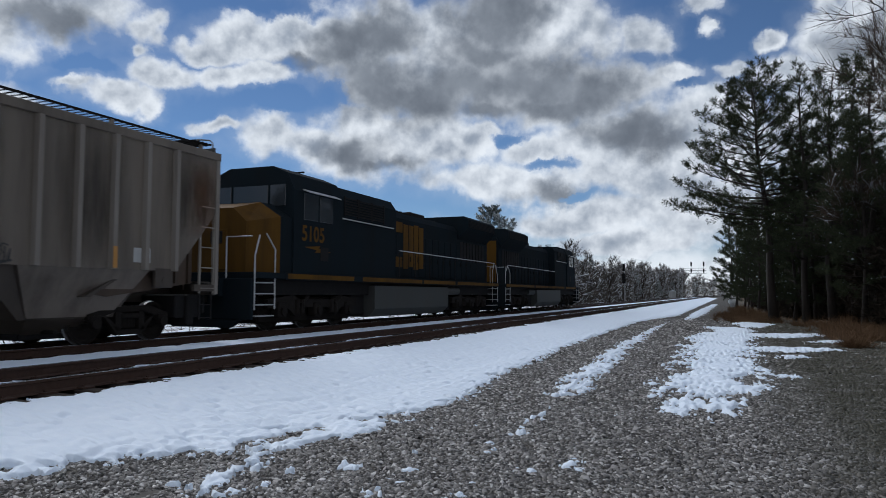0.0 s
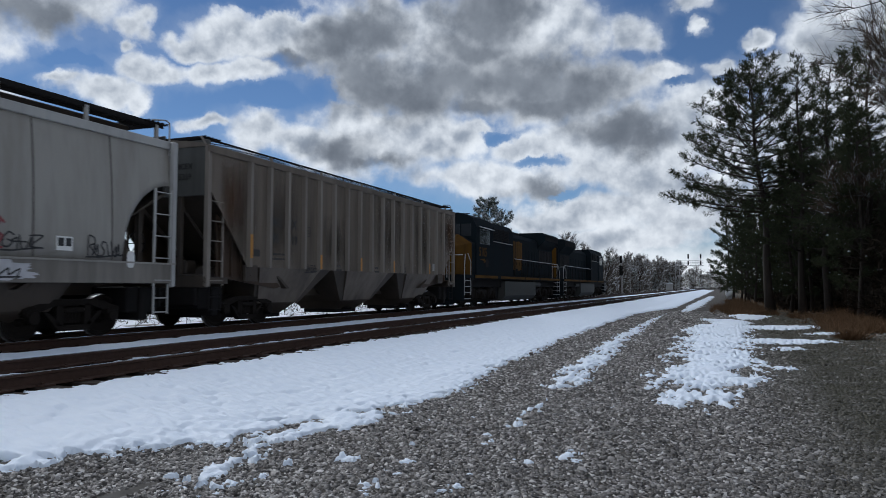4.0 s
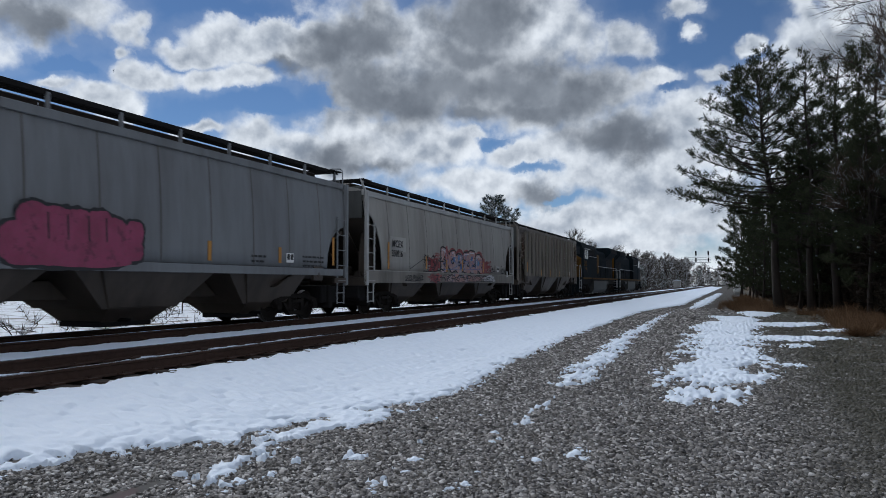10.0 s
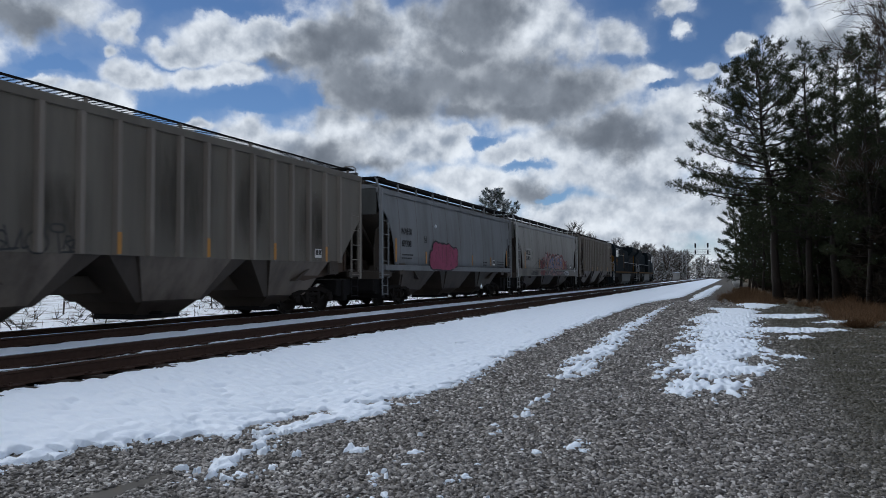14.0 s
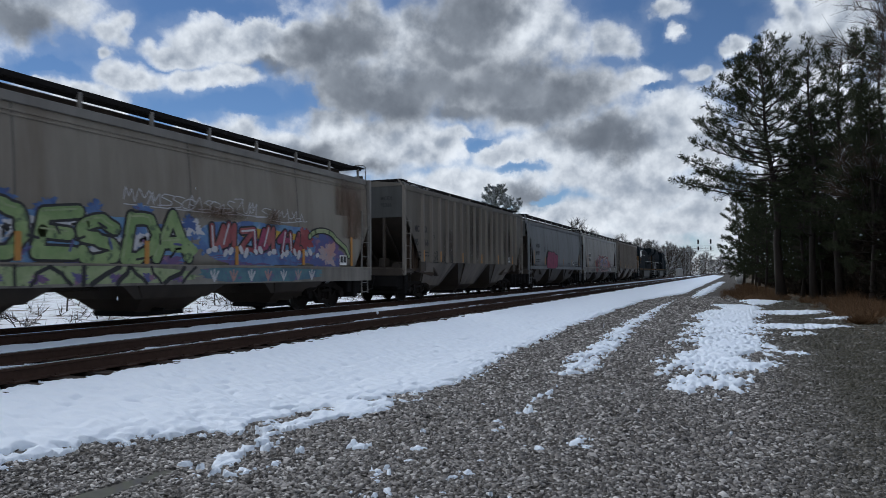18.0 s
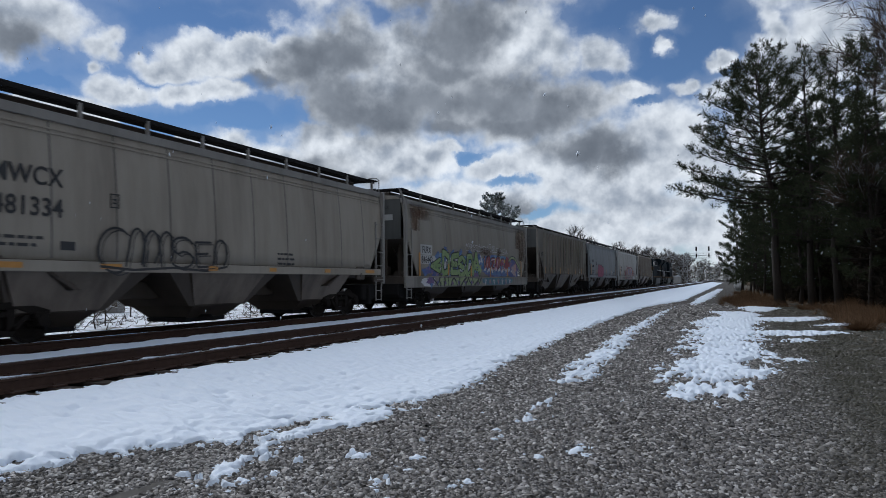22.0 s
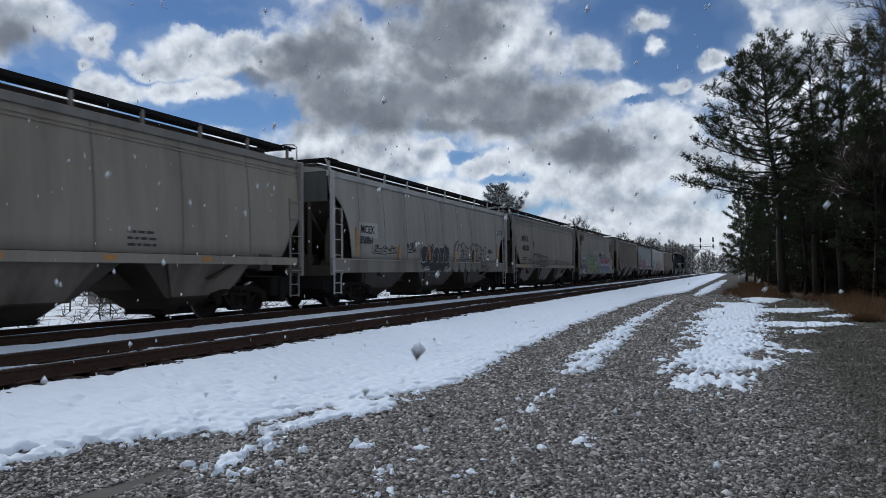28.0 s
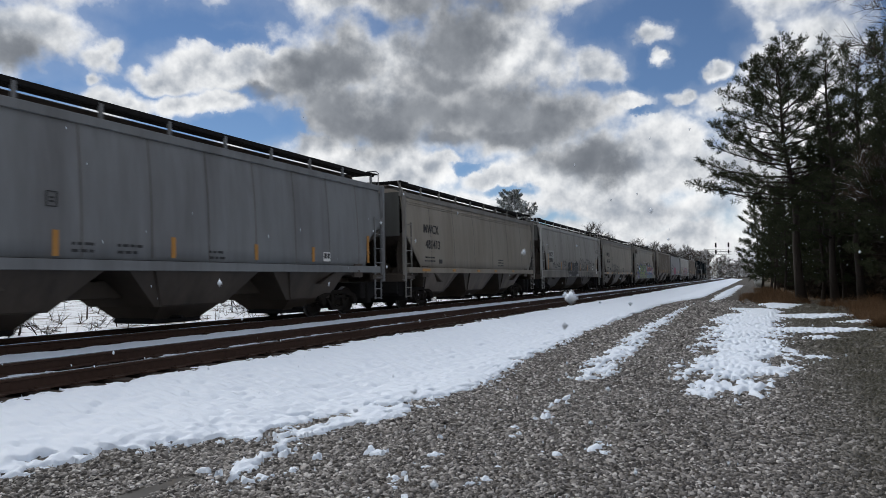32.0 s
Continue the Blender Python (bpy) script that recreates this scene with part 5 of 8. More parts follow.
def stencil_box(car, y, z, w=0.22, h=0.28, x=1.512):
    bm = bmesh.new()
    for a, b, c, d in ((y, y + w, z, z + 0.02), (y, y + w, z + h - 0.02, z + h), (y, y + 0.02, z, z + h), (y + w - 0.02, y + w, z, z + h)):
        box(bm, x - 0.004, x + 0.002, a, b, c, d)
    box(bm, x - 0.004, x + 0.002, y + 0.06, y + w - 0.06, z + 0.15, z + 0.18)
    box(bm, x - 0.004, x + 0.002, y + 0.06, y + w - 0.06, z + 0.08, z + 0.11)
    part("stencilled_box", bm, INK, car)


def end_mark(car, L, lines, x0, size=0.2, squeeze=0.9):
    """Small marks high on the trailing end of a car."""
    for k, text in enumerate(lines):
        letters(text, size, car, x0, -L / 2 + 0.07, 3.8 - k * size * 1.25, INK, "end_mark", "small black painted mark", squeeze, 0.002).rotation_euler = (0, 0, radians(-90))


def placard(car, y, z, w=0.34, h=0.26, x=1.524):
    pl = panel(car, y, y + w, z, z + h, WHITE, "placard", "white rating placard", x)
    bm = bmesh.new()
    for k in (0, 1):
        box(bm, x, x + 0.004, y + 0.03 + k * w * 0.48, y + w * 0.46 + k * w * 0.46, z + 0.08, z + h - 0.03)
    part("placard_field", bm, INK, pl)


def spray_paint(name, first, second, third, scale=2.2):
    """Sprayed colour that shifts in soft clouds, with flecks of a third colour."""
    m, nt, b = nodes_of(name)
    tc = nt.nodes.new("ShaderNodeTexCoord")
    one = ramp(nt, noise_tex(nt, scale, 4, 0.6, vector=tc.outputs["Object"]), [(0.42, (0, 0, 0)), (0.58, (1, 1, 1))])
    two = ramp(nt, noise_tex(nt, scale * 2.7, 3, 0.6, vector=tc.outputs["Object"]), [(0.58, (0, 0, 0)), (0.66, (1, 1, 1))])
    c = mix(nt, two, mix(nt, one, first, second), third)
    c = mix(nt, math_node(nt, "MULTIPLY", noise_tex(nt, 14, 5, 0.7, vector=tc.outputs["Object"]), 0.5), c, (0.10, 0.09, 0.085))
    nt.links.new(c, b.inputs["Base Color"])
    b.inputs["Roughness"].default_value = 0.65
    return m


RED = spray_paint("red_spray", (0.27, 0.03, 0.04), (0.36, 0.10, 0.10), (0.16, 0.02, 0.04), 1.4)
PINK = spray_paint("pink_spray", (0.47, 0.25, 0.22), (0.40, 0.33, 0.34), (0.10, 0.16, 0.30), 1.8)
GREEN = spray_paint("green_spray", (0.20, 0.32, 0.11), (0.29, 0.40, 0.16), (0.08, 0.14, 0.06), 1.8)
PALE_GREEN = spray_paint("pale_green_spray", (0.27, 0.36, 0.16), (0.36, 0.42, 0.22), (0.12, 0.18, 0.08), 2.0)
BLUE_S = spray_paint("blue_spray", (0.04, 0.10, 0.30), (0.10, 0.20, 0.42), (0.12, 0.08, 0.22))
SKY_S = spray_paint("light_blue_spray", (0.14, 0.30, 0.50), (0.07, 0.15, 0.38), (0.32, 0.40, 0.50), 1.5)
PURPLE = spray_paint("purple_spray", (0.15, 0.08, 0.22), (0.06, 0.09, 0.28), (0.28, 0.14, 0.22), 1.8)
CRIMSON = spray_paint("crimson_spray", (0.28, 0.026, 0.09), (0.34, 0.04, 0.12), (0.18, 0.015, 0.06), 1.6)
TEAL = spray_paint("teal_spray", (0.05, 0.14, 0.22), (0.09, 0.22, 0.26), (0.16, 0.10, 0.26), 2.0)
DUSTY = plain("faded_white_spray", (0.50, 0.50, 0.52), 0.7, 0, 0.3, 6, 0.02)


def first_ribbed():
    L = span("ribbed_1")
    car = hopper_car(L, (TAN_A, DIRT_SHADE, RIB, LOWER), "brown-grey ribbed covered hopper car with soot stains", "ribbed", 3, 17, False, cuts=((1.5, 1.85), (1.3, 1.45)))
    place("ribbed_1", car)
    for y, w, z0, z1 in ((-5.2, 1.8, 1.5, 4.2), (-6.9, 1.6, 1.6, 4.2), (1.5, 2.6, 1.5, 4.25), (4.6, 1.8, 1.5, 4.2), (-2.2, 2.0, 1.5, 3.2), (7.2, 1.7, 2.2, 4.2)):
        stain(car, y - w / 2, y + w / 2, z0, z1, SOOT_STAIN, 1.5275, "soot_stain", "dark soot streaks between the ribs")
    for y in (7.6, -7.2):
        stain(car, y - 0.5, y + 0.5, 2.3, 4.1, RUST_STAIN, 1.530, "rust_stain", "soft brown rust stain")
    letters("MC", 0.34, car, 1.531, -5.63, 2.62, INK, "reporting_mark", "black painted letters", 0.9, 0.008)
    letters("EX", 0.34, car, 1.531, -4.83, 2.62, INK, "reporting_mark", "black painted letters", 0.9, 0.008)
    letters("95", 0.34, car, 1.531, -5.6, 2.18, INK, "car_number", "black painted number", 0.9, 0.008)
    letters("319", 0.34, car, 1.531, -4.85, 2.18, INK, "car_number", "black painted number", 0.85, 0.008)
    stencil_box(car, -3.95, 2.45, x=1.526)
    for k, z in ((0, 1.72), (4, 1.52), (7, 1.52), (10, 1.52), (14, 1.52)):
        y = -L / 2 + 1.55 + (L - 3.0) * k / 16
        panel(car, y - 0.05, y + 0.05, z, z + (0.6 if k == 0 else 0.42), ORANGE, "reflector_strip", "faded orange reflector strip", 1.638)
    spray(car, 1.528, scribble(-4.0, -3.4, 1.43, 1.62, 4, 2), 0.02, INK)
    spray(car, 1.528, scribble(2.4, 2.9, 1.55, 1.9, 3, 3), 0.025, INK)
    small_print(car, -5.75, -4.7, 1.85, 2, 1.528)
    small_print(car, -2.2, -1.9, 1.62, 2, 1.528)
    small_print(car, 0.4, 0.75, 1.62, 2, 1.528)
    panel(car, -6.42, -6.12, 1.78, 1.96, INK, "stencilled_print", "", 1.528)
    panel(car, 5.6, 6.05, 1.65, 1.95, TRIM_L, "faded_panel", "pale repainted panel", 1.526)
    end_mark(car, L, ("MCEX", "95319"), 0.5)


def first_smooth():
    L = span("smooth_1")
    car = hopper_car(L, (GREY_A, DIRT_SHADE, TRIM_L, BAY_DARK), "pale grey hopper car with a red and white spray-painted piece", "smooth", 3, 0, True, cuts=((1.1, 1.95), (1.4, 1.7)), seams=9)
    place("smooth_1", car)
    hull = set(car.children)
    panel(car, -7.05, -5.75, 1.92, 2.74, PATCH, "number_panel", "pale repainted panel", 1.498)
    letters("MCEX", 0.37, car, 1.532, -6.95, 2.36, INK, "reporting_mark", "black painted letters", 0.88, 0.003)
    letters("350816", 0.34, car, 1.534, -7.0, 2.02, INK, "car_number", "black painted number", 0.86, 0.003)
    for y, z in ((-7.22, 1.56), (-3.9, 1.62), (-1.74, 1.54), (0.14, 1.6), (3.05, 1.6)):
        panel(car, y - 0.06, y + 0.06, z, z + (0.95 if y < -7 else 0.5), ORANGE, "reflector_strip", "orange reflector strip", 1.536 if y > -5 else 1.522)
    ragged(car, -3.9, -2.0, 1.53, 2.1, RED, 1.514, 1, rough=0.35)
    ragged(car, -3.7, -2.3, 1.09, 1.47, RED, 1.541, 2, rough=0.3)
    ragged(car, 2.3, 4.0, 1.52, 2.3, RED, 1.513, 3, rough=0.4)
    ragged(car, -2.3, 3.0, 1.10, 1.46, PINK, 1.5405, 4, rough=0.2)
    ragged(car, 3.0, 4.9, 1.10, 1.46, DUSTY, 1.5402, 5, rough=0.2)
    spray(car, 1.513, [arc(-1.9 + k * 0.88, 2.2, 0.46, 0.32, 165, 15, 9) for k in range(6)], 0.16, RED, "red_halo")
    piece(car, 1.516, ["D", "O", "O", "Z", "E", "R"], -2.35, 1.62, 0.88, 0.74, 0.30, PINK, INK, DUSTY, 0.98, 0.02)
    spray(car, 1.530, [[(-1.9, 2.1), (-1.72, 2.62), (-1.6, 2.1)]], 0.12, RED)
    spray(car, 1.532, scribble(-4.2, -2.2, 1.6, 2.2, 4, 71), 0.04, INK)
    spray(car, 1.5445, scribble(-3.6, 4.4, 1.14, 1.42, 14, 72), 0.03, INK)
    spray(car, 1.5335, scribble(-2.1, 2.8, 1.7, 2.25, 8, 73), 0.022, BLUE_S)
    spray(car, 1.534, scribble(2.6, 4.1, 1.6, 2.2, 4, 74), 0.04, RED)
    for y, z in ((-0.9, 2.1), (-0.3, 2.2), (0.0, 1.8), (1.4, 2.2), (2.3, 2.0)):
        ragged(car, y - 0.12, y + 0.12, z - 0.12, z + 0.12, SKY_S, 1.536, int(y * 10) + 40)
    spray(car, 1.545, [arc(-1.2 + k * 1.1, 1.2, 0.5, 0.22, 170, 10, 8) for k in range(5)], 0.05, INK)
    spray(car, 1.520, scribble(-3.2, -2.6, 2.05, 2.32, 3, 5), 0.035, RED)
    spray(car, 1.516, scribble(4.0, 4.8, 1.65, 1.95, 3, 6), 0.03, INK)
    spray(car, 1.516, scribble(5.9, 6.6, 1.6, 1.95, 3, 7), 0.03, INK)
    spray(car, 1.545, scribble(-5.9, -4.3, 1.18, 1.38, 6, 8), 0.03, INK)
    spray(car, 1.512, [[(-5.4, 1.6), (-4.8, 1.8), (-4.2, 2.0), (-3.7, 2.02)]], 0.025, INK)
    placard(car, 5.25, 1.66)
    ragged(car, 6.85, 7.05, 1.38, 1.72, WHITE, 1.545, 9, "placard_holder", "white diamond placard holder", 0.02)
    end_mark(car, L, ("MCEX  350816",), 0.05, 0.19)
    slide_markings(car, hull, 0.32)


def second_smooth():
    L = span("smooth_2")
    car = hopper_car(L, (GREY_B, DIRT_SHADE, GREY_B, BAY_DARK), "blue-grey hopper car with a crimson spray-painted blob", "smooth", 3, 0, False, cuts=((1.05, 1.95), (1.15, 1.3)), seams=9)
    place("smooth_2", car)
    hull = set(car.children)
    letters("NAHX", 0.34, car, 1.502, -6.28, 2.64, INK, "reporting_mark", "black painted letters", 0.93, 0.004)
    letters("69308", 0.34, car, 1.518, -6.28, 2.18, INK, "car_number", "black painted number", 0.93, 0.004)
    for y, z, h in ((-6.78, 1.6, 0.85), (-4.05, 1.58, 0.46), (1.36, 1.58, 0.46), (4.11, 1.6, 0.42), (6.83, 1.6, 0.85)):
        panel(car, y - 0.06, y + 0.06, z, z + h, ORANGE, "reflector_strip", "orange reflector strip", 1.522)
    shapes = [(-3.05, 1.75, 0.72, 0.40), (-3.1, 2.05, 0.36, 0.42), (-2.65, 2.0, 0.36, 0.45), (-2.2, 2.0, 0.34, 0.42), (-1.75, 2.0, 0.36, 0.44), (-1.4, 1.9, 0.34, 0.44), (-2.2, 1.7, 1.4, 0.36), (-0.88, 2.05, 0.22, 0.26), (-1.0, 1.72, 0.34, 0.24)]
    for i, (y, z, w, h) in enumerate(shapes):
        ragged(car, y - w - 0.06, y + w + 0.06, z - h - 0.06, z + h + 0.06, INK, 1.548, i + 60, "blob_outline", rough=0.06)
    for i, (y, z, w, h) in enumerate(shapes):
        ragged(car, y - w, y + w, z - h, z + h, CRIMSON, 1.553 + 0.0006 * i, i + 80, "blob_fill", rough=0.05)
    for y in (-2.85, -2.45, -2.0, -1.6):
        spray(car, 1.562, [[(y, 2.3), (y + 0.03, 1.85)]], 0.03, INK)
    stencil_box(car, -4.2, 2.4, x=1.508)
    small_print(car, -6.3, -5.3, 1.85, 2, 1.522)
    small_print(car, 2.9, 3.5, 1.72, 2, 1.522)
    small_print(car, 5.2, 6.3, 1.78, 3, 1.522)
    placard(car, 4.4, 1.62)
    end_mark(car, L, ("NAHX", "69308"), 0.3)
    slide_markings(car, hull, 0.13)


def second_ribbed():
    L = span("ribbed_2")
    car = hopper_car(L, (TAN_B, DIRT_SHADE, RIB, LOWER), "beige-grey ribbed covered hopper car", "ribbed", 3, 16, False, cuts=((1.5, 1.85), (1.3, 1.45)))
    place("ribbed_2", car)
    for y, w, z0, z1 in ((-0.3, 2.6, 1.5, 4.25), (2.2, 1.8, 1.5, 4.2), (5.0, 1.8, 1.5, 3.6), (-3.4, 1.6, 1.5, 3.0)):
        stain(car, y - w / 2, y + w / 2, z0, z1, SOOT_STAIN, 1.5275, "soot_stain", "dark soot streaks between the ribs")
    letters("MC", 0.33, car, 1.531, -6.95, 2.66, INK, "reporting_mark", "black painted letters", 0.85, 0.008)
    letters("EX", 0.33, car, 1.531, -6.12, 2.66, INK, "reporting_mark", "black painted letters", 0.85, 0.008)
    letters("95", 0.33, car, 1.531, -6.9, 2.15, INK, "car_number", "black painted number", 0.85, 0.008)
    letters("366", 0.33, car, 1.531, -6.13, 2.15, INK, "car_number", "black painted number", 0.9, 0.008)
    spray(car, 1.528, scribble(-5.2, -4.2, 1.52, 1.98, 3, 12), 0.035, INK)
    spray(car, 1.528, [arc(-3.75, 1.68, 0.22, 0.2, 0, 360, 14), [(-3.7, 1.7), (-3.55, 2.02)], arc(-3.35, 1.95, 0.16, 0.08, 0, 360, 10), [(-3.35, 1.87), (-3.3, 1.5)]] + scribble(-3.25, -2.85, 1.55, 1.85, 2, 13), 0.035, INK)
    for k in (0, 2, 5, 8, 11, 14):
        y = -L / 2 + 1.55 + (L - 3.0) * k / 15
        panel(car, y - 0.05, y + 0.05, 1.52, 1.95, ORANGE, "reflector_strip", "faded orange reflector strip", 1.638)
    stencil_box(car, -5.24, 2.42, x=1.526)
    small_print(car, -6.7, -5.6, 1.85, 2, 1.528)
    placard(car, 5.1, 1.62, x=1.527)
    end_mark(car, L, ("MCEX", "95366"), 0.5)


def third_smooth():
    L = span("smooth_3")
    car = hopper_car(L, (TAN_C, DIRT_SHADE, TRIM_D, DIRT_SHADE), "tan hopper car with green and blue spray-painted letters", "smooth", 3, 0, True, z_low=1.26, cuts=((1.05, 1.6), (1.0, 1.4)), seams=3, ridge=True)
    place("smooth_3", car)
    panel(car, -7.0, -5.85, 2.12, 2.52, TRIM_L, "number_panel", "pale repainted panel", 1.505)
    panel(car, -7.05, -5.4, 1.76, 2.10, TRIM_L, "number_panel", "pale repainted panel", 1.512)
    letters("FURX", 0.38, car, 1.508, -6.82, 2.19, INK, "reporting_mark", "black painted letters", 0.88, 0.006)
    letters("846443", 0.38, car, 1.515, -6.92, 1.80, INK, "car_number", "black painted number", 0.93, 0.006)
    for y, z, h in ((-7.15, 1.24, 0.95), (-4.15, 1.3, 0.5), (-1.33, 1.25, 0.5), (1.5, 1.28, 0.45), (4.37, 1.3, 0.45), (7.05, 1.3, 0.9)):
        panel(car, y - 0.06, y + 0.06, z, z + h, ORANGE, "reflector_strip", "orange reflector strip", 1.546)
    # pale and blue ground coat
    ragged(car, -7.0, -5.6, 0.86, 1.22, DUSTY, 1.540, 20)
    ragged(car, -5.6, 0.3, 1.27, 2.25, SKY_S, 1.5125, 21, rough=0.16)
    for i in range(14):
        y, z = -5.4 + i * 0.42, 1.55 + 0.65 * ((i * 29) % 7) / 7
        ragged(car, y - 0.3, y + 0.3, z - 0.2, z + 0.2, DUSTY, 1.5145, 300 + i, rough=0.4)
    for i, (y, z) in enumerate(((-6.6, 1.45), (-5.9, 1.7), (-5.3, 2.1), (-4.4, 2.35), (-3.6, 2.25), (-2.6, 2.3), (-1.4, 2.35), (-0.6, 1.7), (-0.1, 2.2), (-6.0, 1.0), (-0.4, 1.4))):
        ragged(car, y - 0.25, y + 0.25, z - 0.18, z + 0.18, BLUE_S, 1.516 if z > 1.25 else 1.543, 22 + i, rough=0.4)
    for i, (y, z) in enumerate(((-6.2, 1.5), (-5.6, 1.35), (-4.3, 1.5), (-2.9, 1.35), (-1.6, 1.4), (-0.7, 1.32), (-6.1, 1.1), (-3.9, 1.05))):
        ragged(car, y - 0.4, y + 0.4, z - 0.16, z + 0.16, PURPLE, 1.518 if z > 1.25 else 1.544, 44 + i, rough=0.3)
    spray(car, 1.521, glyph("arrow", -6.0, 1.3, 1.0, 0.7), 0.24, INK)
    spray(car, 1.526, glyph("arrow", -6.0, 1.3, 1.0, 0.7), 0.16, GREEN)
    piece(car, 1.521, ["D", "E", "S", "D", "A"], -4.95, 1.34, 1.0, 0.88, 0.23, GREEN, INK, PALE_GREEN, 0.97, 0.10)
    for i in range(16):
        y, z = -5.0 + i * 0.31, 1.36 + 0.75 * ((i * 37) % 11) / 11
        spray(car, 1.5345, [[(y, z), (y + 0.2 * math.cos(i * 2.3), z + 0.2 * math.sin(i * 2.3))]], 0.05, INK if i % 3 else PURPLE)
    spray(car, 1.523, [[(-0.6, 1.6), (0.1, 1.6), (-0.2, 1.8)], [(0.1, 1.6), (-0.2, 1.42)]], 0.14, GREEN)
    ragged(car, -5.7, 0.15, 0.87, 1.22, PALE_GREEN, 1.5465, 64, rough=0.1)
    for i in range(7):
        y = -5.4 + i * 0.83
        ragged(car, y - 0.2, y + 0.16, 0.88, 1.1, PURPLE, 1.5475, 600 + i, rough=0.4)
    g = random.Random(66)
    for k in range(13):
        y, b = -5.55 + k * 0.45, g.uniform(-0.4, 0.4)
        spray(car, 1.549, [[(y + b, 1.21), (y + b * 0.3 + g.uniform(-0.15, 0.15), 1.08), (y - b * 0.3, 0.97), (y - b * 0.7, 0.88)]], g.uniform(0.05, 0.11), INK)
    # blue panel with red letters
    ragged(car, 0.2, 5.2, 1.27, 2.4, SKY_S, 1.514, 70, rough=0.07)
    ragged(car, 1.4, 4.6, 1.95, 2.22, GOLD_S, 1.517, 71, rough=0.25)
    ragged(car, 0.1, 5.4, 0.86, 1.23, TEAL, 1.5405, 72, rough=0.1)
    ragged(car, 0.4, 5.3, 1.27, 1.75, PURPLE, 1.520, 73, rough=0.2)
    ragged(car, 0.8, 4.6, 1.3, 1.6, BLUE_S, 1.523, 74, rough=0.3)
    for k, q in enumerate((4, 0, 5, 4, 0, 6, 4)):
        line = [[(0.5 + k * 0.52 + 0.62 * a + 0.1 * b, 1.68 + 0.52 * b + 0.05 * math.sin(k * 2.0)) for a, b in HOOKS[q]]]
        spray(car, 1.527, line, 0.24, INK, "letter_outline")
        spray(car, 1.532, line, 0.15, RED if k not in (3, 5) else CRIMSON, "letter_fill")
        spray(car, 1.537, [line[0][:2]], 0.05, DUSTY, "letter_shine")
    for k in range(26):
        y = 0.3 + k * 0.19
        spray(car, 1.5455, [[(y, 1.52 + 0.06 * (k % 4)), (y + 0.06, 1.56 + 0.04 * (k % 3))]], 0.09 + 0.03 * (k % 3), DUSTY if k % 3 else SKY_S)
    for k in range(7):
        y = 0.7 + k * 0.68
        spray(car, 1.548, [[(y, 0.9), (y - 0.12, 1.12)], [(y, 0.9), (y, 1.16)], [(y, 0.9), (y + 0.13, 1.12)]], 0.05, PINK if k % 2 else DUSTY)
    ragged(car, 4.7, 6.6, 1.0, 2.3, PURPLE, 1.5205, 75, rough=0.25)
    ragged(car, 4.1, 4.9, 1.7, 2.35, RED, 1.5215, 76, rough=0.25)
    ragged(car, 5.2, 6.2, 1.3, 2.0, PINK, 1.5235, 77, rough=0.3)
    spray(car, 1.528, [arc(5.4, 2.0, 0.75, 0.32, 160, 20, 12) + [(6.7, 1.85), (6.9, 1.6)]], 0.2, INK)
    spray(car, 1.533, [arc(5.4, 2.0, 0.75, 0.32, 160, 20, 12) + [(6.7, 1.85), (6.9, 1.6)]], 0.12, PALE_GREEN)
    placard(car, 6.35, 1.32, 0.4, 0.3, 1.536)
    spray(car, 1.502, scribble(-1.9, 2.6, 2.5, 2.85, 8, 31), 0.022, DUSTY)
    spray(car, 1.502, scribble(2.9, 4.2, 2.5, 2.8, 2, 32), 0.022, DUSTY)
    for y, w, z0, z1 in ((-7.35, 1.0, 2.6, 4.15), (-6.8, 2.4, 3.4, 4.1), (7.3, 1.7, 1.5, 4.15), (6.6, 1.0, 2.4, 4.1), (0.9, 2.2, 2.3, 2.7), (3.0, 0.8, 2.2, 2.8)):
        stain(car, y - w / 2, y + w / 2, z0, z1, RUST_STAIN, side_x((z0 + z1) / 2, True) + 0.03, "rust_stain", "soft orange-brown rust stain")
    end_mark(car, L, ("FURX",), 0.35)
    panel(car, -0.15, 0.75, 3.38, 3.6, TRIM_L, "end_panel", "pale repainted patch").matrix_basis = pose(0, -L / 2 + 0.07, 0, 0, 0, -90) @ pose(-1.53, 0.2, 0)


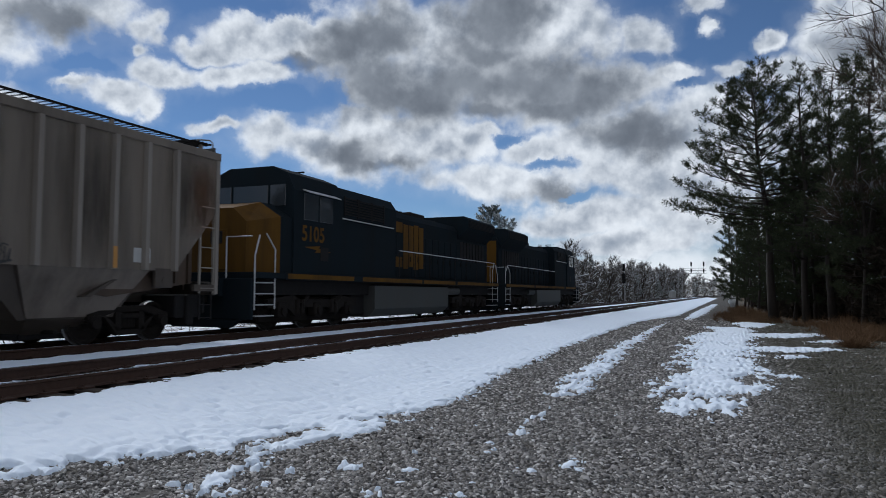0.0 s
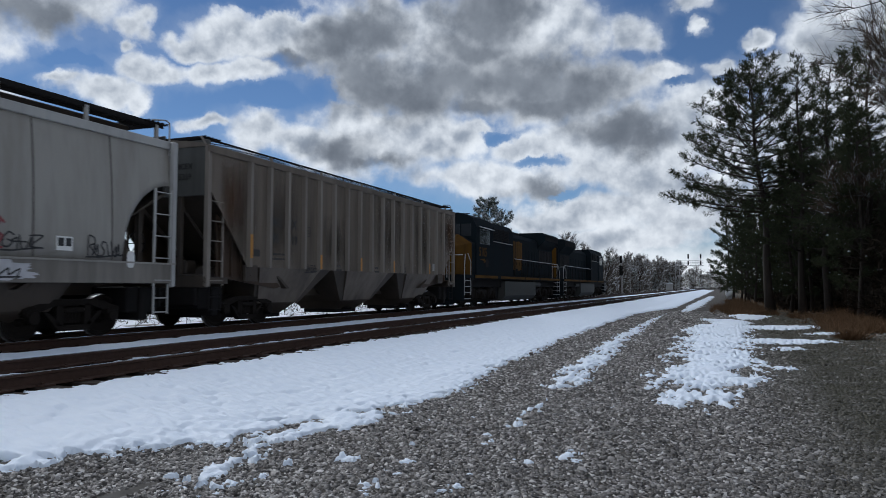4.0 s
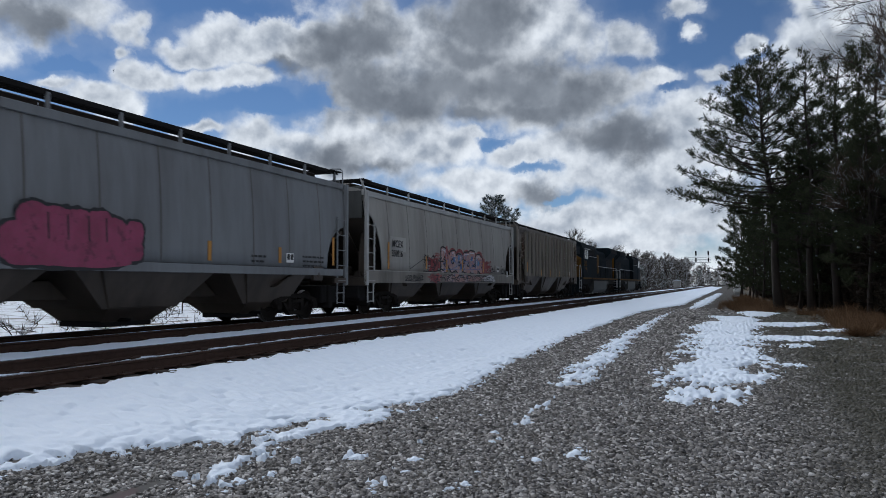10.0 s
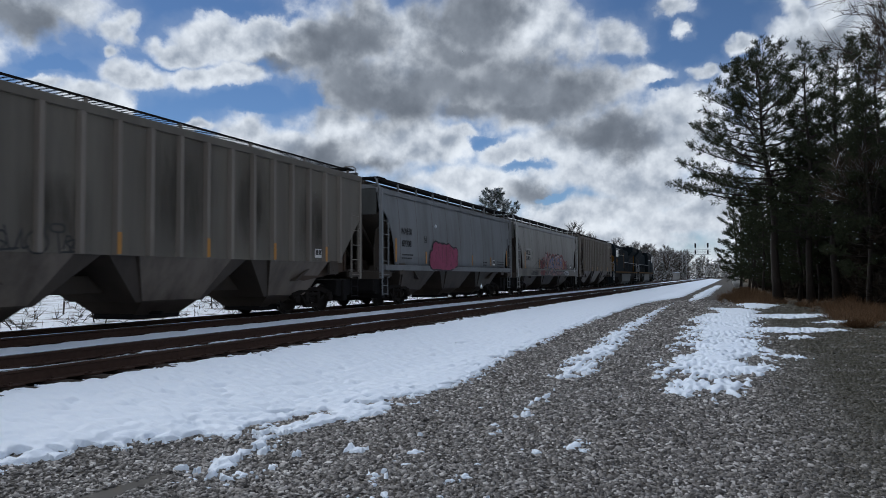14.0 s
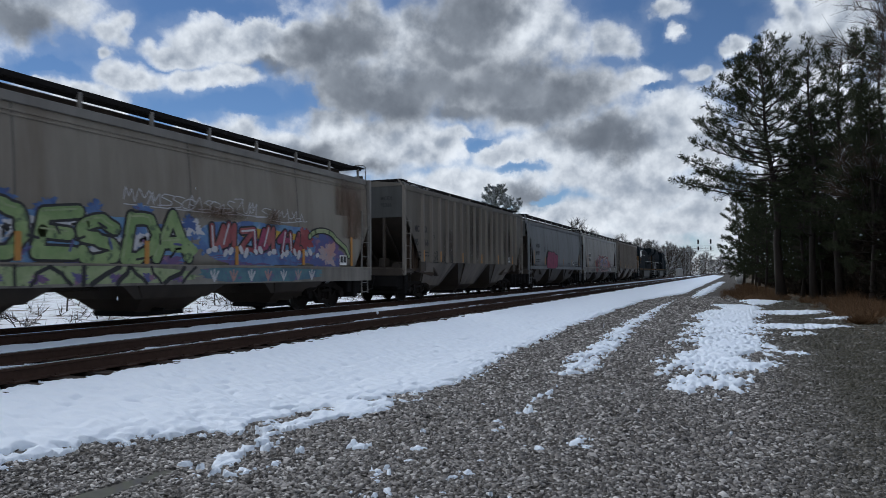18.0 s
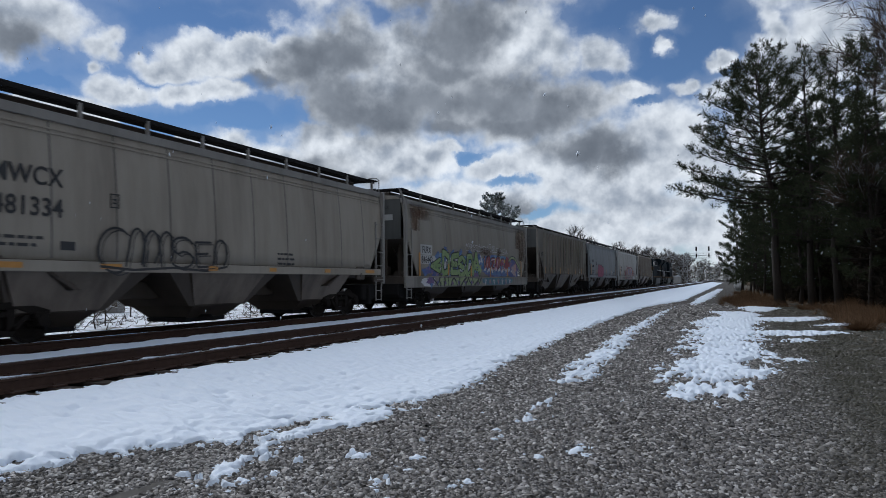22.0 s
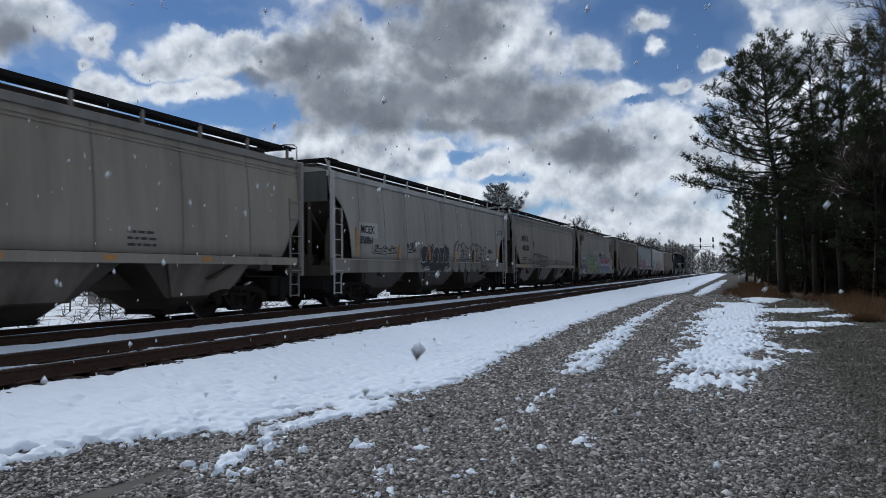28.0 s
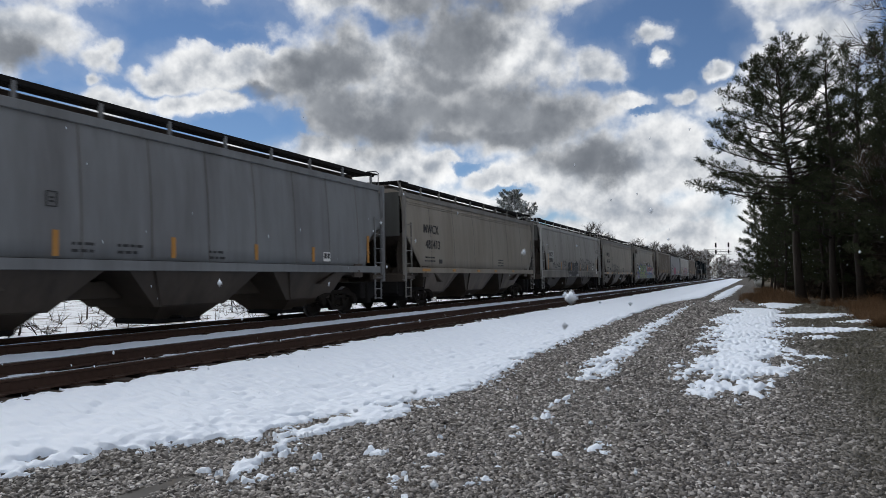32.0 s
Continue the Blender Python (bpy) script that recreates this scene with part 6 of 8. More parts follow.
def fourth_smooth():
    L = span("smooth_4")
    car = hopper_car(L, (TAN_D, DIRT_SHADE, TRIM_D, LOWER), "beige hopper car with a black outline tag", "smooth", 3, 0, False, cuts=((1.25, 1.5), (0.95, 1.25)), seams=10, ridge=True)
    place("smooth_4", car)
    hull = set(car.children)
    letters("MWCX", 0.46, car, 1.486, -6.27, 2.82, INK, "reporting_mark", "black painted letters", 0.9, 0.006)
    letters("481334", 0.46, car, 1.514, -6.24, 2.27, INK, "car_number", "black painted number", 0.93, 0.006)
    outline = [
        arc(-3.75, 1.72, 0.42, 0.44, 50, 300, 14),
        [(-3.5, 1.42)] + arc(-3.22, 1.78, 0.2, 0.40, 180, 0, 9) + [(-3.05, 1.42)],
        [(-3.1, 1.46)] + arc(-2.82, 1.74, 0.22, 0.42, 180, 0, 9) + [(-2.55, 1.40)],
        [(-2.75, 1.5)] + arc(-2.42, 1.80, 0.2, 0.36, 190, -40, 10),
        arc(-1.95, 1.88, 0.32, 0.19, 20, 250, 10) + arc(-1.95, 1.58, 0.34, 0.18, 90, -150, 10),
        [(-1.05, 2.0), (-1.55, 1.98), (-1.48, 1.42), (-1.0, 1.45)],
        [(-1.5, 1.72), (-1.15, 1.74)],
        [(-0.95, 1.42)] + arc(-0.7, 1.75, 0.22, 0.32, 160, -60, 10),
        [(-4.1, 1.40), (-3.3, 1.34), (-2.2, 1.40), (-1.2, 1.34), (-0.5, 1.44)],
    ]
    spray(car, 1.549, outline, 0.05, INK, "tag", "black outline tag")
    spray(car, 1.551, [[(a + 0.09, b - 0.05) for a, b in line] for line in outline[:8]], 0.022, INK, "tag_shadow")
    for y0, y1 in ((-6.65, -5.7), (-4.1, -3.6), (-1.1, -0.8), (1.2, 1.5), (3.9, 4.2), (6.4, 7.0)):
        panel(car, y0, y1, 1.35, 1.45, ORANGE, "reflector_strip", "faded orange reflector strip", 1.549)
    stencil_box(car, -3.85, 2.55, x=1.497)
    small_print(car, -6.3, -5.3, 1.85, 2, 1.520)
    small_print(car, 1.6, 2.4, 1.8, 3, 1.520)
    panel(car, -4.95, -4.65, 1.68, 1.84, INK, "stencilled_print", "", 1.521)
    panel(car, -1.2, 1.2, 3.3, 3.5, DIRT_SHADE, "end_panel", "sooty patch").matrix_basis = pose(0, -L / 2 + 0.07, 0, 0, 0, -90) @ pose(-1.53, 0.2, 0)
    slide_markings(car, hull, 0.1)


def fifth_smooth():
    L = span("smooth_5")
    car = hopper_car(L, (GREY_A, DIRT_SHADE, TRIM_L, BAY_DARK), "grey hopper car with black, blue and yellow tags", "smooth", 3, 0, True, cuts=((1.15, 1.95), (1.35, 1.4)), seams=9)
    place("smooth_5", car)
    hull = set(car.children)
    panel(car, -7.05, -5.75, 1.9, 2.72, TRIM_L, "number_panel", "pale repainted panel", 1.498)
    letters("MCEX", 0.37, car, 1.532, -6.95, 2.36, INK, "reporting_mark", "black painted letters", 0.88, 0.003)
    letters("350861", 0.34, car, 1.534, -7.0, 2.02, INK, "car_number", "black painted number", 0.86, 0.003)
    for i, (y, w) in enumerate(((-1.95, 0.36), (-1.35, 0.34), (-0.75, 0.38), (-0.2, 0.36), (0.3, 0.34))):
        ragged(car, y - w, y + w, 1.09, 2.12 + 0.08 * math.sin(i * 2.0), INK, 1.558 + i * 0.001, 110 + i, "blob_fill", rough=0.12)
        spray(car, 1.566, [arc(y - 0.02, 1.66, w * 0.95, 0.48, 200 - 25 * i, 20 - 15 * i, 14)], 0.022, DUSTY)
        spray(car, 1.568, [[(y - 0.12, 1.45), (y + 0.12, 1.5), (y + 0.1, 1.85)]], 0.025, DUSTY)
    piece(car, 1.515, ["coil", "crook", "fork", "crook", "coil", "fork"], 1.3, 1.6, 0.66, 0.62, 0.22, GREY_A, INK, INK, 0.98, 0.08)
    spray(car, 1.5325, scribble(1.5, 4.6, 1.66, 2.1, 5, 54), 0.022, INK, "tag", "black outline tag")
    for k in range(5):
        y = 0.9 + k * 0.78
        spray(car, 1.545, [[(y, 1.46), (y + 0.10, 1.32), (y + 0.06, 1.2), (y - 0.12, 1.09)], [(y + 0.03, 1.2), (y + 0.3, 1.09)], [(y - 0.1, 1.1), (y + 0.22, 1.1)]], 0.05 + 0.02 * (k % 3), INK)
    spray(car, 1.545, scribble(4.6, 5.7, 1.14, 1.44, 3, 55), 0.03, INK)
    spray(car, 1.53, scribble(5.6, 6.3, 2.0, 2.15, 3, 56), 0.035, INK)
    for y, z, h in ((-7.2, 1.56, 0.95), (-4.2, 1.55, 0.5), (-1.5, 1.55, 0.5), (1.18, 1.5, 0.46), (3.63, 1.5, 0.46), (7.1, 1.7, 0.75)):
        panel(car, y - 0.06, y + 0.06, z, z + h, ORANGE, "reflector_strip", "orange reflector strip", 1.576 if -5 < y < 5 else 1.522)
    spray(car, 1.462, scribble(7.0, 8.1, 2.8, 3.25, 4, 52), 0.03, INK)
    spray(car, 1.510, scribble(-6.2, -4.4, 1.75, 2.0, 6, 53), 0.03, INK)
    placard(car, 5.5, 1.64)
    spray(car, 1.5325, scribble(-3.5, -2.8, 1.85, 2.2, 2, 57), 0.035, INK)
    spray(car, 1.566, scribble(-2.2, -1.6, 1.16, 1.3, 2, 58), 0.018, DUSTY)
    spray(car, 1.566, scribble(0.0, 0.5, 1.16, 1.3, 2, 59), 0.018, DUSTY)
    ragged(car, 6.9, 7.25, 1.32, 1.7, WHITE, 1.545, 119, "placard_holder", "white diamond placard holder", 0.02)
    end_mark(car, L, ("MCEX",), 0.05, 0.19)
    slide_markings(car, hull, -0.05)


def sixth_smooth():
    L = span("smooth_6")
    car = hopper_car(L, (TAN_D, DIRT_SHADE, TRIM_D, LOWER), "beige-grey hopper car with plain sides", "smooth", 3, 0, False, cuts=((1.3, 1.3), (0.95, 1.2)), seams=6, ridge=True)
    place("smooth_6", car)
    hull = set(car.children)
    letters("MWCX", 0.46, car, 1.486, -6.55, 2.80, INK, "reporting_mark", "black painted letters", 0.9, 0.006)
    letters("481413", 0.46, car, 1.516, -6.42, 2.22, INK, "car_number", "black painted number", 0.93, 0.006)
    for y0, y1 in ((-6.8, -6.1), (-3.9, -3.6), (-1.1, -0.8), (1.2, 1.5), (3.9, 4.2)):
        panel(car, y0, y1, 1.35, 1.45, ORANGE, "reflector_strip", "faded orange reflector strip", 1.549)
    small_print(car, -6.5, -5.6, 1.85, 2, 1.520)
    small_print(car, 1.8, 2.6, 1.9, 3, 1.518)
    panel(car, -5.2, -4.9, 1.66, 1.82, INK, "stencilled_print", "", 1.521)
    slide_markings(car, hull, 0.13)


def seventh_smooth():
    L = span("smooth_7")
    car = hopper_car(L, (GREY_B, DIRT_SHADE, GREY_B, BAY_DARK), "blue-grey hopper car with orange reflector strips", "smooth", 3, 0, False, cuts=((1.05, 1.95), (1.15, 1.25)), seams=9)
    place("smooth_7", car)
    hull = set(car.children)
    for y, z, h in ((7.25, 1.6, 0.85), (-6.9, 1.6, 0.85), (-3.72, 1.54, 0.46), (-0.97, 1.56, 0.44), (1.74, 1.58, 0.38), (4.2, 1.58, 0.4)):
        panel(car, y - 0.06, y + 0.06, z, z + h, ORANGE, "reflector_strip", "orange reflector strip", 1.522)
    stencil_box(car, -3.9, 2.4, x=1.508)
    small_print(car, -3.4, -2.8, 1.75, 2, 1.522)
    small_print(car, -2.4, -1.8, 1.75, 2, 1.522)
    small_print(car, 0.1, 0.6, 1.7, 2, 1.522)
    placard(car, 4.7, 1.6)
    slide_markings(car, hull, -0.1)


TAN_C = paint("tan_paint", (0.25, 0.229, 0.193), dirt=(0.10, 0.065, 0.04), amount=0.55)
GOLD_S = plain("yellow_spray", (0.5, 0.33, 0.05), 0.6, 0, 0.25, 4, 0.02)
first_ribbed()
first_smooth()
second_smooth()
second_ribbed()
third_smooth()
fourth_smooth()
fifth_smooth()
sixth_smooth()
seventh_smooth()


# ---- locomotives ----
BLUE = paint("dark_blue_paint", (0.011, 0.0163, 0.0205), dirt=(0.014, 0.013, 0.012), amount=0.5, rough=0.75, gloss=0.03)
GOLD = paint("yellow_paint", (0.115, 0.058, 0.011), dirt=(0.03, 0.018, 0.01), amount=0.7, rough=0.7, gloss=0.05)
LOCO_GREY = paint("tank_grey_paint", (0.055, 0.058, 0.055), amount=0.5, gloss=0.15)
m_glass, nt_glass, b_glass = nodes_of("cab_glass")
b_glass.inputs["Base Color"].default_value = (0.03, 0.035, 0.04, 1)
b_glass.inputs["Roughness"].default_value = 0.08


def loco_truck(loco, y):
    bm = bmesh.new()
    box(bm, -0.9, 0.9, -2.5, 2.5, 0.2, 0.95, 0.04)
    tr = part("loco_truck", bm, IRON, loco, "three-axle cast truck")
    tr.location = (0, y, 0)
    for s in (-1, 1):
        bm = bmesh.new()
        prism(bm, [(-2.45, 0.62), (-2.45, 0.85), (-1.3, 0.98), (-0.9, 0.85), (0.9, 0.85), (1.3, 0.98), (2.45, 0.85), (2.45, 0.62), (1.5, 0.60), (1.1, 0.38), (0.6, 0.62), (-0.6, 0.62), (-1.1, 0.38), (-1.5, 0.60)], "x", s * 1.05, s * 1.20)
        for w in (-1.85, 0.0, 1.85):
            box(bm, min(s * 1.0, s * 1.28), max(s * 1.0, s * 1.28), w - 0.2, w + 0.2, 0.36, 0.78, 0.04)
            tube(bm, [(s * 1.1, w, 0.53), (s * 1.34, w, 0.53)], 0.13, 12)
        for w in (-0.95, 0.95):
            for k in (-0.12, 0.12):
                tube(bm, [(s * 1.2, w + k, 0.45), (s * 1.2, w + k, 0.85)], 0.09, 8)
            tube(bm, [(s * 1.2, w + 0.5, 0.95), (s * 1.25, w, 0.72)], 0.05, 6)
        part("side_frame", fixed(bm), IRON, tr)
    for w in (-1.85, 0.0, 1.85):
        o = part("wheelset", WHEEL_MESH[0.53], None, tr)
        o.location = (0, w, 0.53)
        WHEELS.append((o, (0, w, 0.53), 0.53))


def locomotive(label, number):
    """A wide-cab diesel of 22 m about the rail head under its middle; the cab looks along -y."""
    lo = thing("locomotive", Matrix(), label, "locomotive", "locomotives of the train")
    # frame and walkways
    bm = bmesh.new()
    box(bm, -1.50, 1.50, -10.3, 10.5, 1.42, 1.58, 0.01)
    box(bm, -0.6, 0.6, -10.6, 10.6, 0.95, 1.42)
    part("walkway", bm, BLUE, lo)
    for s in (-1, 1):
        x0, x1 = sorted((s * 1.47, s * 1.525))
        bm = bmesh.new()
        box(bm, x0, x1, -9.0, 10.5, 1.40, 1.60, 0.01)
        sill = part("side_sill", bm, BLUE, lo)
        for y0, y1 in ((-8.9, -5.2), (-4.6, 0.3), (0.5, 4.0), (4.3, 10.4)):
            bm = bmesh.new()
            x0, x1 = sorted((s * 1.52, s * 1.532))
            box(bm, x0, x1, y0, y1, 1.43, 1.57)
            part("sill_stripe", bm, GOLD, sill, "yellow safety stripe")
    # cab and nose
    bm = bmesh.new()
    prism(bm, [(-1.48, 1.58), (1.48, 1.58), (1.48, 3.95), (1.25, 4.45), (0.75, 4.66), (-0.75, 4.66), (-1.25, 4.45), (-1.48, 3.95)], "y", -8.6, -5.9)
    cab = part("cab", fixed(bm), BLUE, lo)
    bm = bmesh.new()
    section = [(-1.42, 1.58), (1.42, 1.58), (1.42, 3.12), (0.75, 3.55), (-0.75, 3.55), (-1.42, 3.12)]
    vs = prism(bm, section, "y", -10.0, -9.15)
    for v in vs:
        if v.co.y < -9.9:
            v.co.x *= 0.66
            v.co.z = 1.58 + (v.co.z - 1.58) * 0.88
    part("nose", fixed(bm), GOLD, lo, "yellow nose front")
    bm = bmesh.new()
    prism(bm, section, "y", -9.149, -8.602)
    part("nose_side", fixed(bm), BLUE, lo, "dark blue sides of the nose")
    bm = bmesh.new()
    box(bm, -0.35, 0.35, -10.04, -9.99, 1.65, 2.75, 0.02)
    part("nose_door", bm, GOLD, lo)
    bm = bmesh.new()
    for s in (-1, 1):
        box(bm, s * 0.85 - 0.3, s * 0.85 + 0.3, -9.42, -9.36, 2.75, 3.0, 0.01)
    box(bm, -0.2, 0.2, -10.07, -10.0, 2.35, 2.7, 0.03)
    part("number_board", bm, BLACK, lo, "dark number boards and headlight")
    bm = bmesh.new()
    for s in (-1, 1):
        for k in range(4):
            box(bm, s * 0.85 - 0.22 + k * 0.12, s * 0.85 - 0.14 + k * 0.12, -9.43, -9.42, 2.81, 2.94)
    part("number_bars", bm, WHITE, lo, "pale bars on the number boards")
    for a, b in ((-1.2, -0.68), (-0.6, 0.6), (0.68, 1.2)):
        bm = bmesh.new()
        box(bm, a, b, -8.63, -8.595, 3.5, 4.12, 0.01)
        part("windscreen", bm, m_glass, cab, "dark glass windscreen")
    for s in (-1, 1):
        x0, x1 = sorted((s * 1.465, s * 1.495))
        for y0, y1 in ((-8.1, -7.35), (-7.25, -6.5)):
            bm = bmesh.new()
            box(bm, x0, x1, y0, y1, 3.15, 3.92, 0.01)
            part("side_window", bm, m_glass, cab, "dark cab window")
        bm = bmesh.new()
        prism(bm, [(s * 1.50, 3.98), (s * 1.50, 4.02), (s * 1.72, 3.93), (s * 1.72, 3.90)], "y", -8.2, -6.4)
        part("awning", fixed(bm), GREY_STEEL, cab, "pale folding awning")
        x0, x1 = sorted((s * 1.484, s * 1.492))
        bm = bmesh.new()
        box(bm, x0, x1, -7.2, -6.75, 2.0, 2.4)
        part("louvre", bm, BLACK, cab)
        if s > 0:
            letters(number, 0.62, cab, 1.487, -8.2, 2.55, GOLD, "cab_number", "yellow painted number", 0.95, 0.012)
            bm = bmesh.new()
            prism(bm, [(-8.1, 2.36), (-7.4, 2.30), (-7.5, 2.22), (-6.6, 2.27), (-7.3, 2.36), (-7.2, 2.43)], "x", 1.483, 1.49)
            part("emblem", fixed(bm), GOLD, cab)
    bm = bmesh.new()
    box(bm, -0.4, 0.4, -8.2, -7.6, 4.66, 4.74, 0.02)
    for y in (-7.2, -6.9):
        tube(bm, [(0.3, y, 4.66), (0.3, y, 4.80)], 0.04, 6)
    tube(bm, [(-0.1, -6.4, 4.68), (-0.1, -6.4, 4.86), (0.35, -6.4, 4.86)], 0.03, 5)
    part("roof_gear", bm, BLACK, cab)
    # auxiliary cab and blower housing with open grilles
    bm = bmesh.new()
    prism(bm, [(-1.42, 1.58), (1.42, 1.58), (1.42, 4.1), (1.2, 4.42), (-1.2, 4.42), (-1.42, 4.1)], "y", -5.9, -1.9)
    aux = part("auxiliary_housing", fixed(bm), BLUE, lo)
    for s in (-1, 1):
        x0, x1 = sorted((s * 1.415, s * 1.45))
        for y0 in (-5.7, -4.75, -3.8):
            bm = bmesh.new()
            for k in range(7):
                box(bm, x0, x1, y0, y0 + 0.85, 3.55 + k * 0.085, 3.59 + k * 0.085)
            for q in (y0 - 0.03, y0 + 0.85):
                box(bm, x0, x1, q, q + 0.05, 3.5, 4.14)
            part("grille", bm, BLACK, aux, "slatted brake-grid grille")
        bm = bmesh.new()
        tube(bm, [(s * 1.47, -5.9, 3.40), (s * 1.47, -2.2, 3.40)], 0.022, 5)
        for q in (-5.8, -4.0, -2.3):
            tube(bm, [(s * 1.40, q, 3.40), (s * 1.47, q, 3.40)], 0.018, 4)
        part("grab_rail", bm, TRIM_L, aux, "pale grab rail")
    # long hood
    bm = bmesh.new()
    prism(bm, [(-0.98, 1.58), (0.98, 1.58), (0.98, 3.95), (0.8, 4.2), (-0.8, 4.2), (-0.98, 3.95)], "y", -1.9, 10.1)
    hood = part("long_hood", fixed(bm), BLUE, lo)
    for i in range(13):
        y = -1.7 + i * 0.72
        for s in (-1, 1):
            bm = bmesh.new()
            x0, x1 = sorted((s * 0.975, s * 1.0))
            box(bm, x0, x1, y, y + 0.64, 1.68, 3.35, 0.012)
            o = part("hood_door", bm, BLUE, hood)
            bm = bmesh.new()
            x0, x1 = sorted((s * 0.995, s * 1.03))
            box(bm, x0, x1, y + 0.54, y + 0.58, 2.3, 2.5)
            part("door_latch", bm, BLACK, o)
    # emblem bars in yellow on the hood, plain shapes
    bm = bmesh.new()
    for y0, y1, z0, z1 in ((-1.6, -1.15, 2.05, 3.8), (-1.15, -0.45, 3.4, 3.8), (-1.15, -0.45, 2.05, 2.45), (-0.36, 0.08, 2.0, 3.75), (0.14, 0.58, 2.1, 3.75), (0.64, 1.08, 2.0, 3.8), (1.14, 1.6, 2.05, 3.75)):
        box(bm, 1.002, 1.008, y0, y1, z0, z1)
    part("emblem", bm, GOLD, hood, "worn yellow bars")
    # radiator wings at the rear
    bm = bmesh.new()
    prism(bm, [(-0.99, 3.6), (0.99, 3.6), (1.5, 4.15), (1.5, 4.55), (1.3, 4.68), (-1.3, 4.68), (-1.5, 4.55), (-1.5, 4.15)], "y", 5.7, 9.9)
    rad = part("radiator", fixed(bm), BLUE, lo)
    for s in (-1, 1):
        bm = bmesh.new()
        for k in range(6):
            x0, x1 = sorted((s * 1.495, s * 1.52))
            box(bm, x0, x1, 5.9, 9.7, 4.17 + k * 0.06, 4.2 + k * 0.06)
        part("radiator_grille", bm, BLACK, rad)
        bm = bmesh.new()
        x0, x1 = sorted((s * 0.985, s * 1.01))
        for k in range(8):
            bm = bmesh.new()
            box(bm, x0, x1, 6.0 + k * 0.45, 6.35 + k * 0.45, 2.6, 3.5)
            part("intake_screen", bm, BLACK, hood)
    bm = bmesh.new()
    box(bm, -0.85, 0.85, 10.1, 10.14, 1.7, 4.0, 0.01)
    part("rear_panel", bm, GOLD, hood, "yellow rear hood end")
    bm = bmesh.new()
    box(bm, -0.45, 0.45, 1.5, 3.0, 4.2, 4.46, 0.04)
    part("exhaust_stack", bm, BLACK, hood)
    bm = bmesh.new()
    box(bm, -0.7, 0.7, -1.4, -0.4, 4.2, 4.34, 0.03)
    part("roof_hatch", bm, BLACK, hood)
    bm = bmesh.new()
    box(bm, -0.35, 0.35, 3.8, 4.6, 4.2, 4.34, 0.03)
    part("roof_hatch", bm, BLACK, hood)
    for y in (-0.2, 0.15, 0.5):
        bm = bmesh.new()
        tube(bm, [(0.4, y, 4.2), (0.4, y, 4.36)], 0.12, 8)
        part("roof_fan", bm, BLACK, hood)
    # fuel tank, air tanks, pilots
    bm = bmesh.new()
    prism(bm, [(-1.45, 1.3), (1.45, 1.3), (1.45, 0.5), (1.2, 0.22), (-1.2, 0.22), (-1.45, 0.5)], "y", -3.6, 3.3)
    part("fuel_tank", fixed(bm), LOCO_GREY, lo, "grey fuel tank")
    bm = bmesh.new()
    box(bm, -1.2, 1.2, -10.2, 10.3, 0.98, 1.41)
    box(bm, -1.05, 1.05, -4.6, -3.62, 0.3, 1.2, 0.04)
    box(bm, -1.05, 1.05, 3.32, 4.5, 0.3, 1.2, 0.04)
    part("underframe", bm, BLACK, lo, "sooty underframe")
    for s in (-1, 1):
        bm = bmesh.new()
        tube(bm, [(s * 1.2, 3.5, 1.15), (s * 1.2, 5.0, 1.15)], 0.18, 10)
        part("air_tank", bm, LOCO_GREY, lo)
    for e, y in ((-1, -10.4), (1, 10.5)):
        bm = bmesh.new()
        box(bm, -1.48, 1.48, y - 0.06, y + 0.06, 0.35, 1.42, 0.02)
        prism(bm, [(-1.2, 0.35), (1.2, 0.35), (0.9, 0.15), (-0.9, 0.15)], "y", y - 0.1 + e * 0.1, y + 0.1 + e * 0.1)
        part("pilot", fixed(bm), BLUE, lo)
        coupler(lo, y, e)
        for s in (-1, 1):
            bm = bmesh.new()
            for k in range(4):
                box(bm, min(s * 1.1, s * 1.5), max(s * 1.1, s * 1.5), min(y - e * 0.1, y - e * 0.9), max(y - e * 0.1, y - e * 0.9), 0.42 + k * 0.29, 0.45 + k * 0.29)
            part("step", bm, GREY_STEEL, lo, "pale edged steps")
            bm = bmesh.new()
            tube(bm, [(s * 1.48, y - e * 0.08, 0.6), (s * 1.48, y - e * 0.08, 2.0), (s * 1.42, y - e * 0.35, 2.55)], 0.02, 6)
            tube(bm, [(s * 1.48, y - e * 0.95, 0.6), (s * 1.48, y - e * 0.95, 2.2), (s * 1.45, y - e * 0.6, 2.6)], 0.02, 6)
            tube(bm, [(s * 0.6, y - e * 0.05, 1.4), (s * 0.6, y - e * 0.05, 2.5), (s * 1.4, y - e * 0.05, 2.5)], 0.02, 6)
            part("grab_rail", bm, GREY_STEEL, lo)
    # handrails along the walkway
    for s in (-1, 1):
        bm = bmesh.new()
        tube(bm, [(s * 1.47, -1.7, 2.62), (s * 1.47, 9.9, 2.62), (s * 1.47, 10.3, 2.3)], 0.02, 6)
        rail = part("handrail", bm, GREY_STEEL, lo, "pale handrail")
        for k in range(9):
            bm = bmesh.new()
            y = -1.7 + k * 1.45
            tube(bm, [(s * 1.47, y, 1.58), (s * 1.47, y, 2.62)], 0.02, 6)
            part("stanchion", bm, BLACK, rail)
    loco_truck(lo, -6.9)
    loco_truck(lo, 6.9)
    return lo


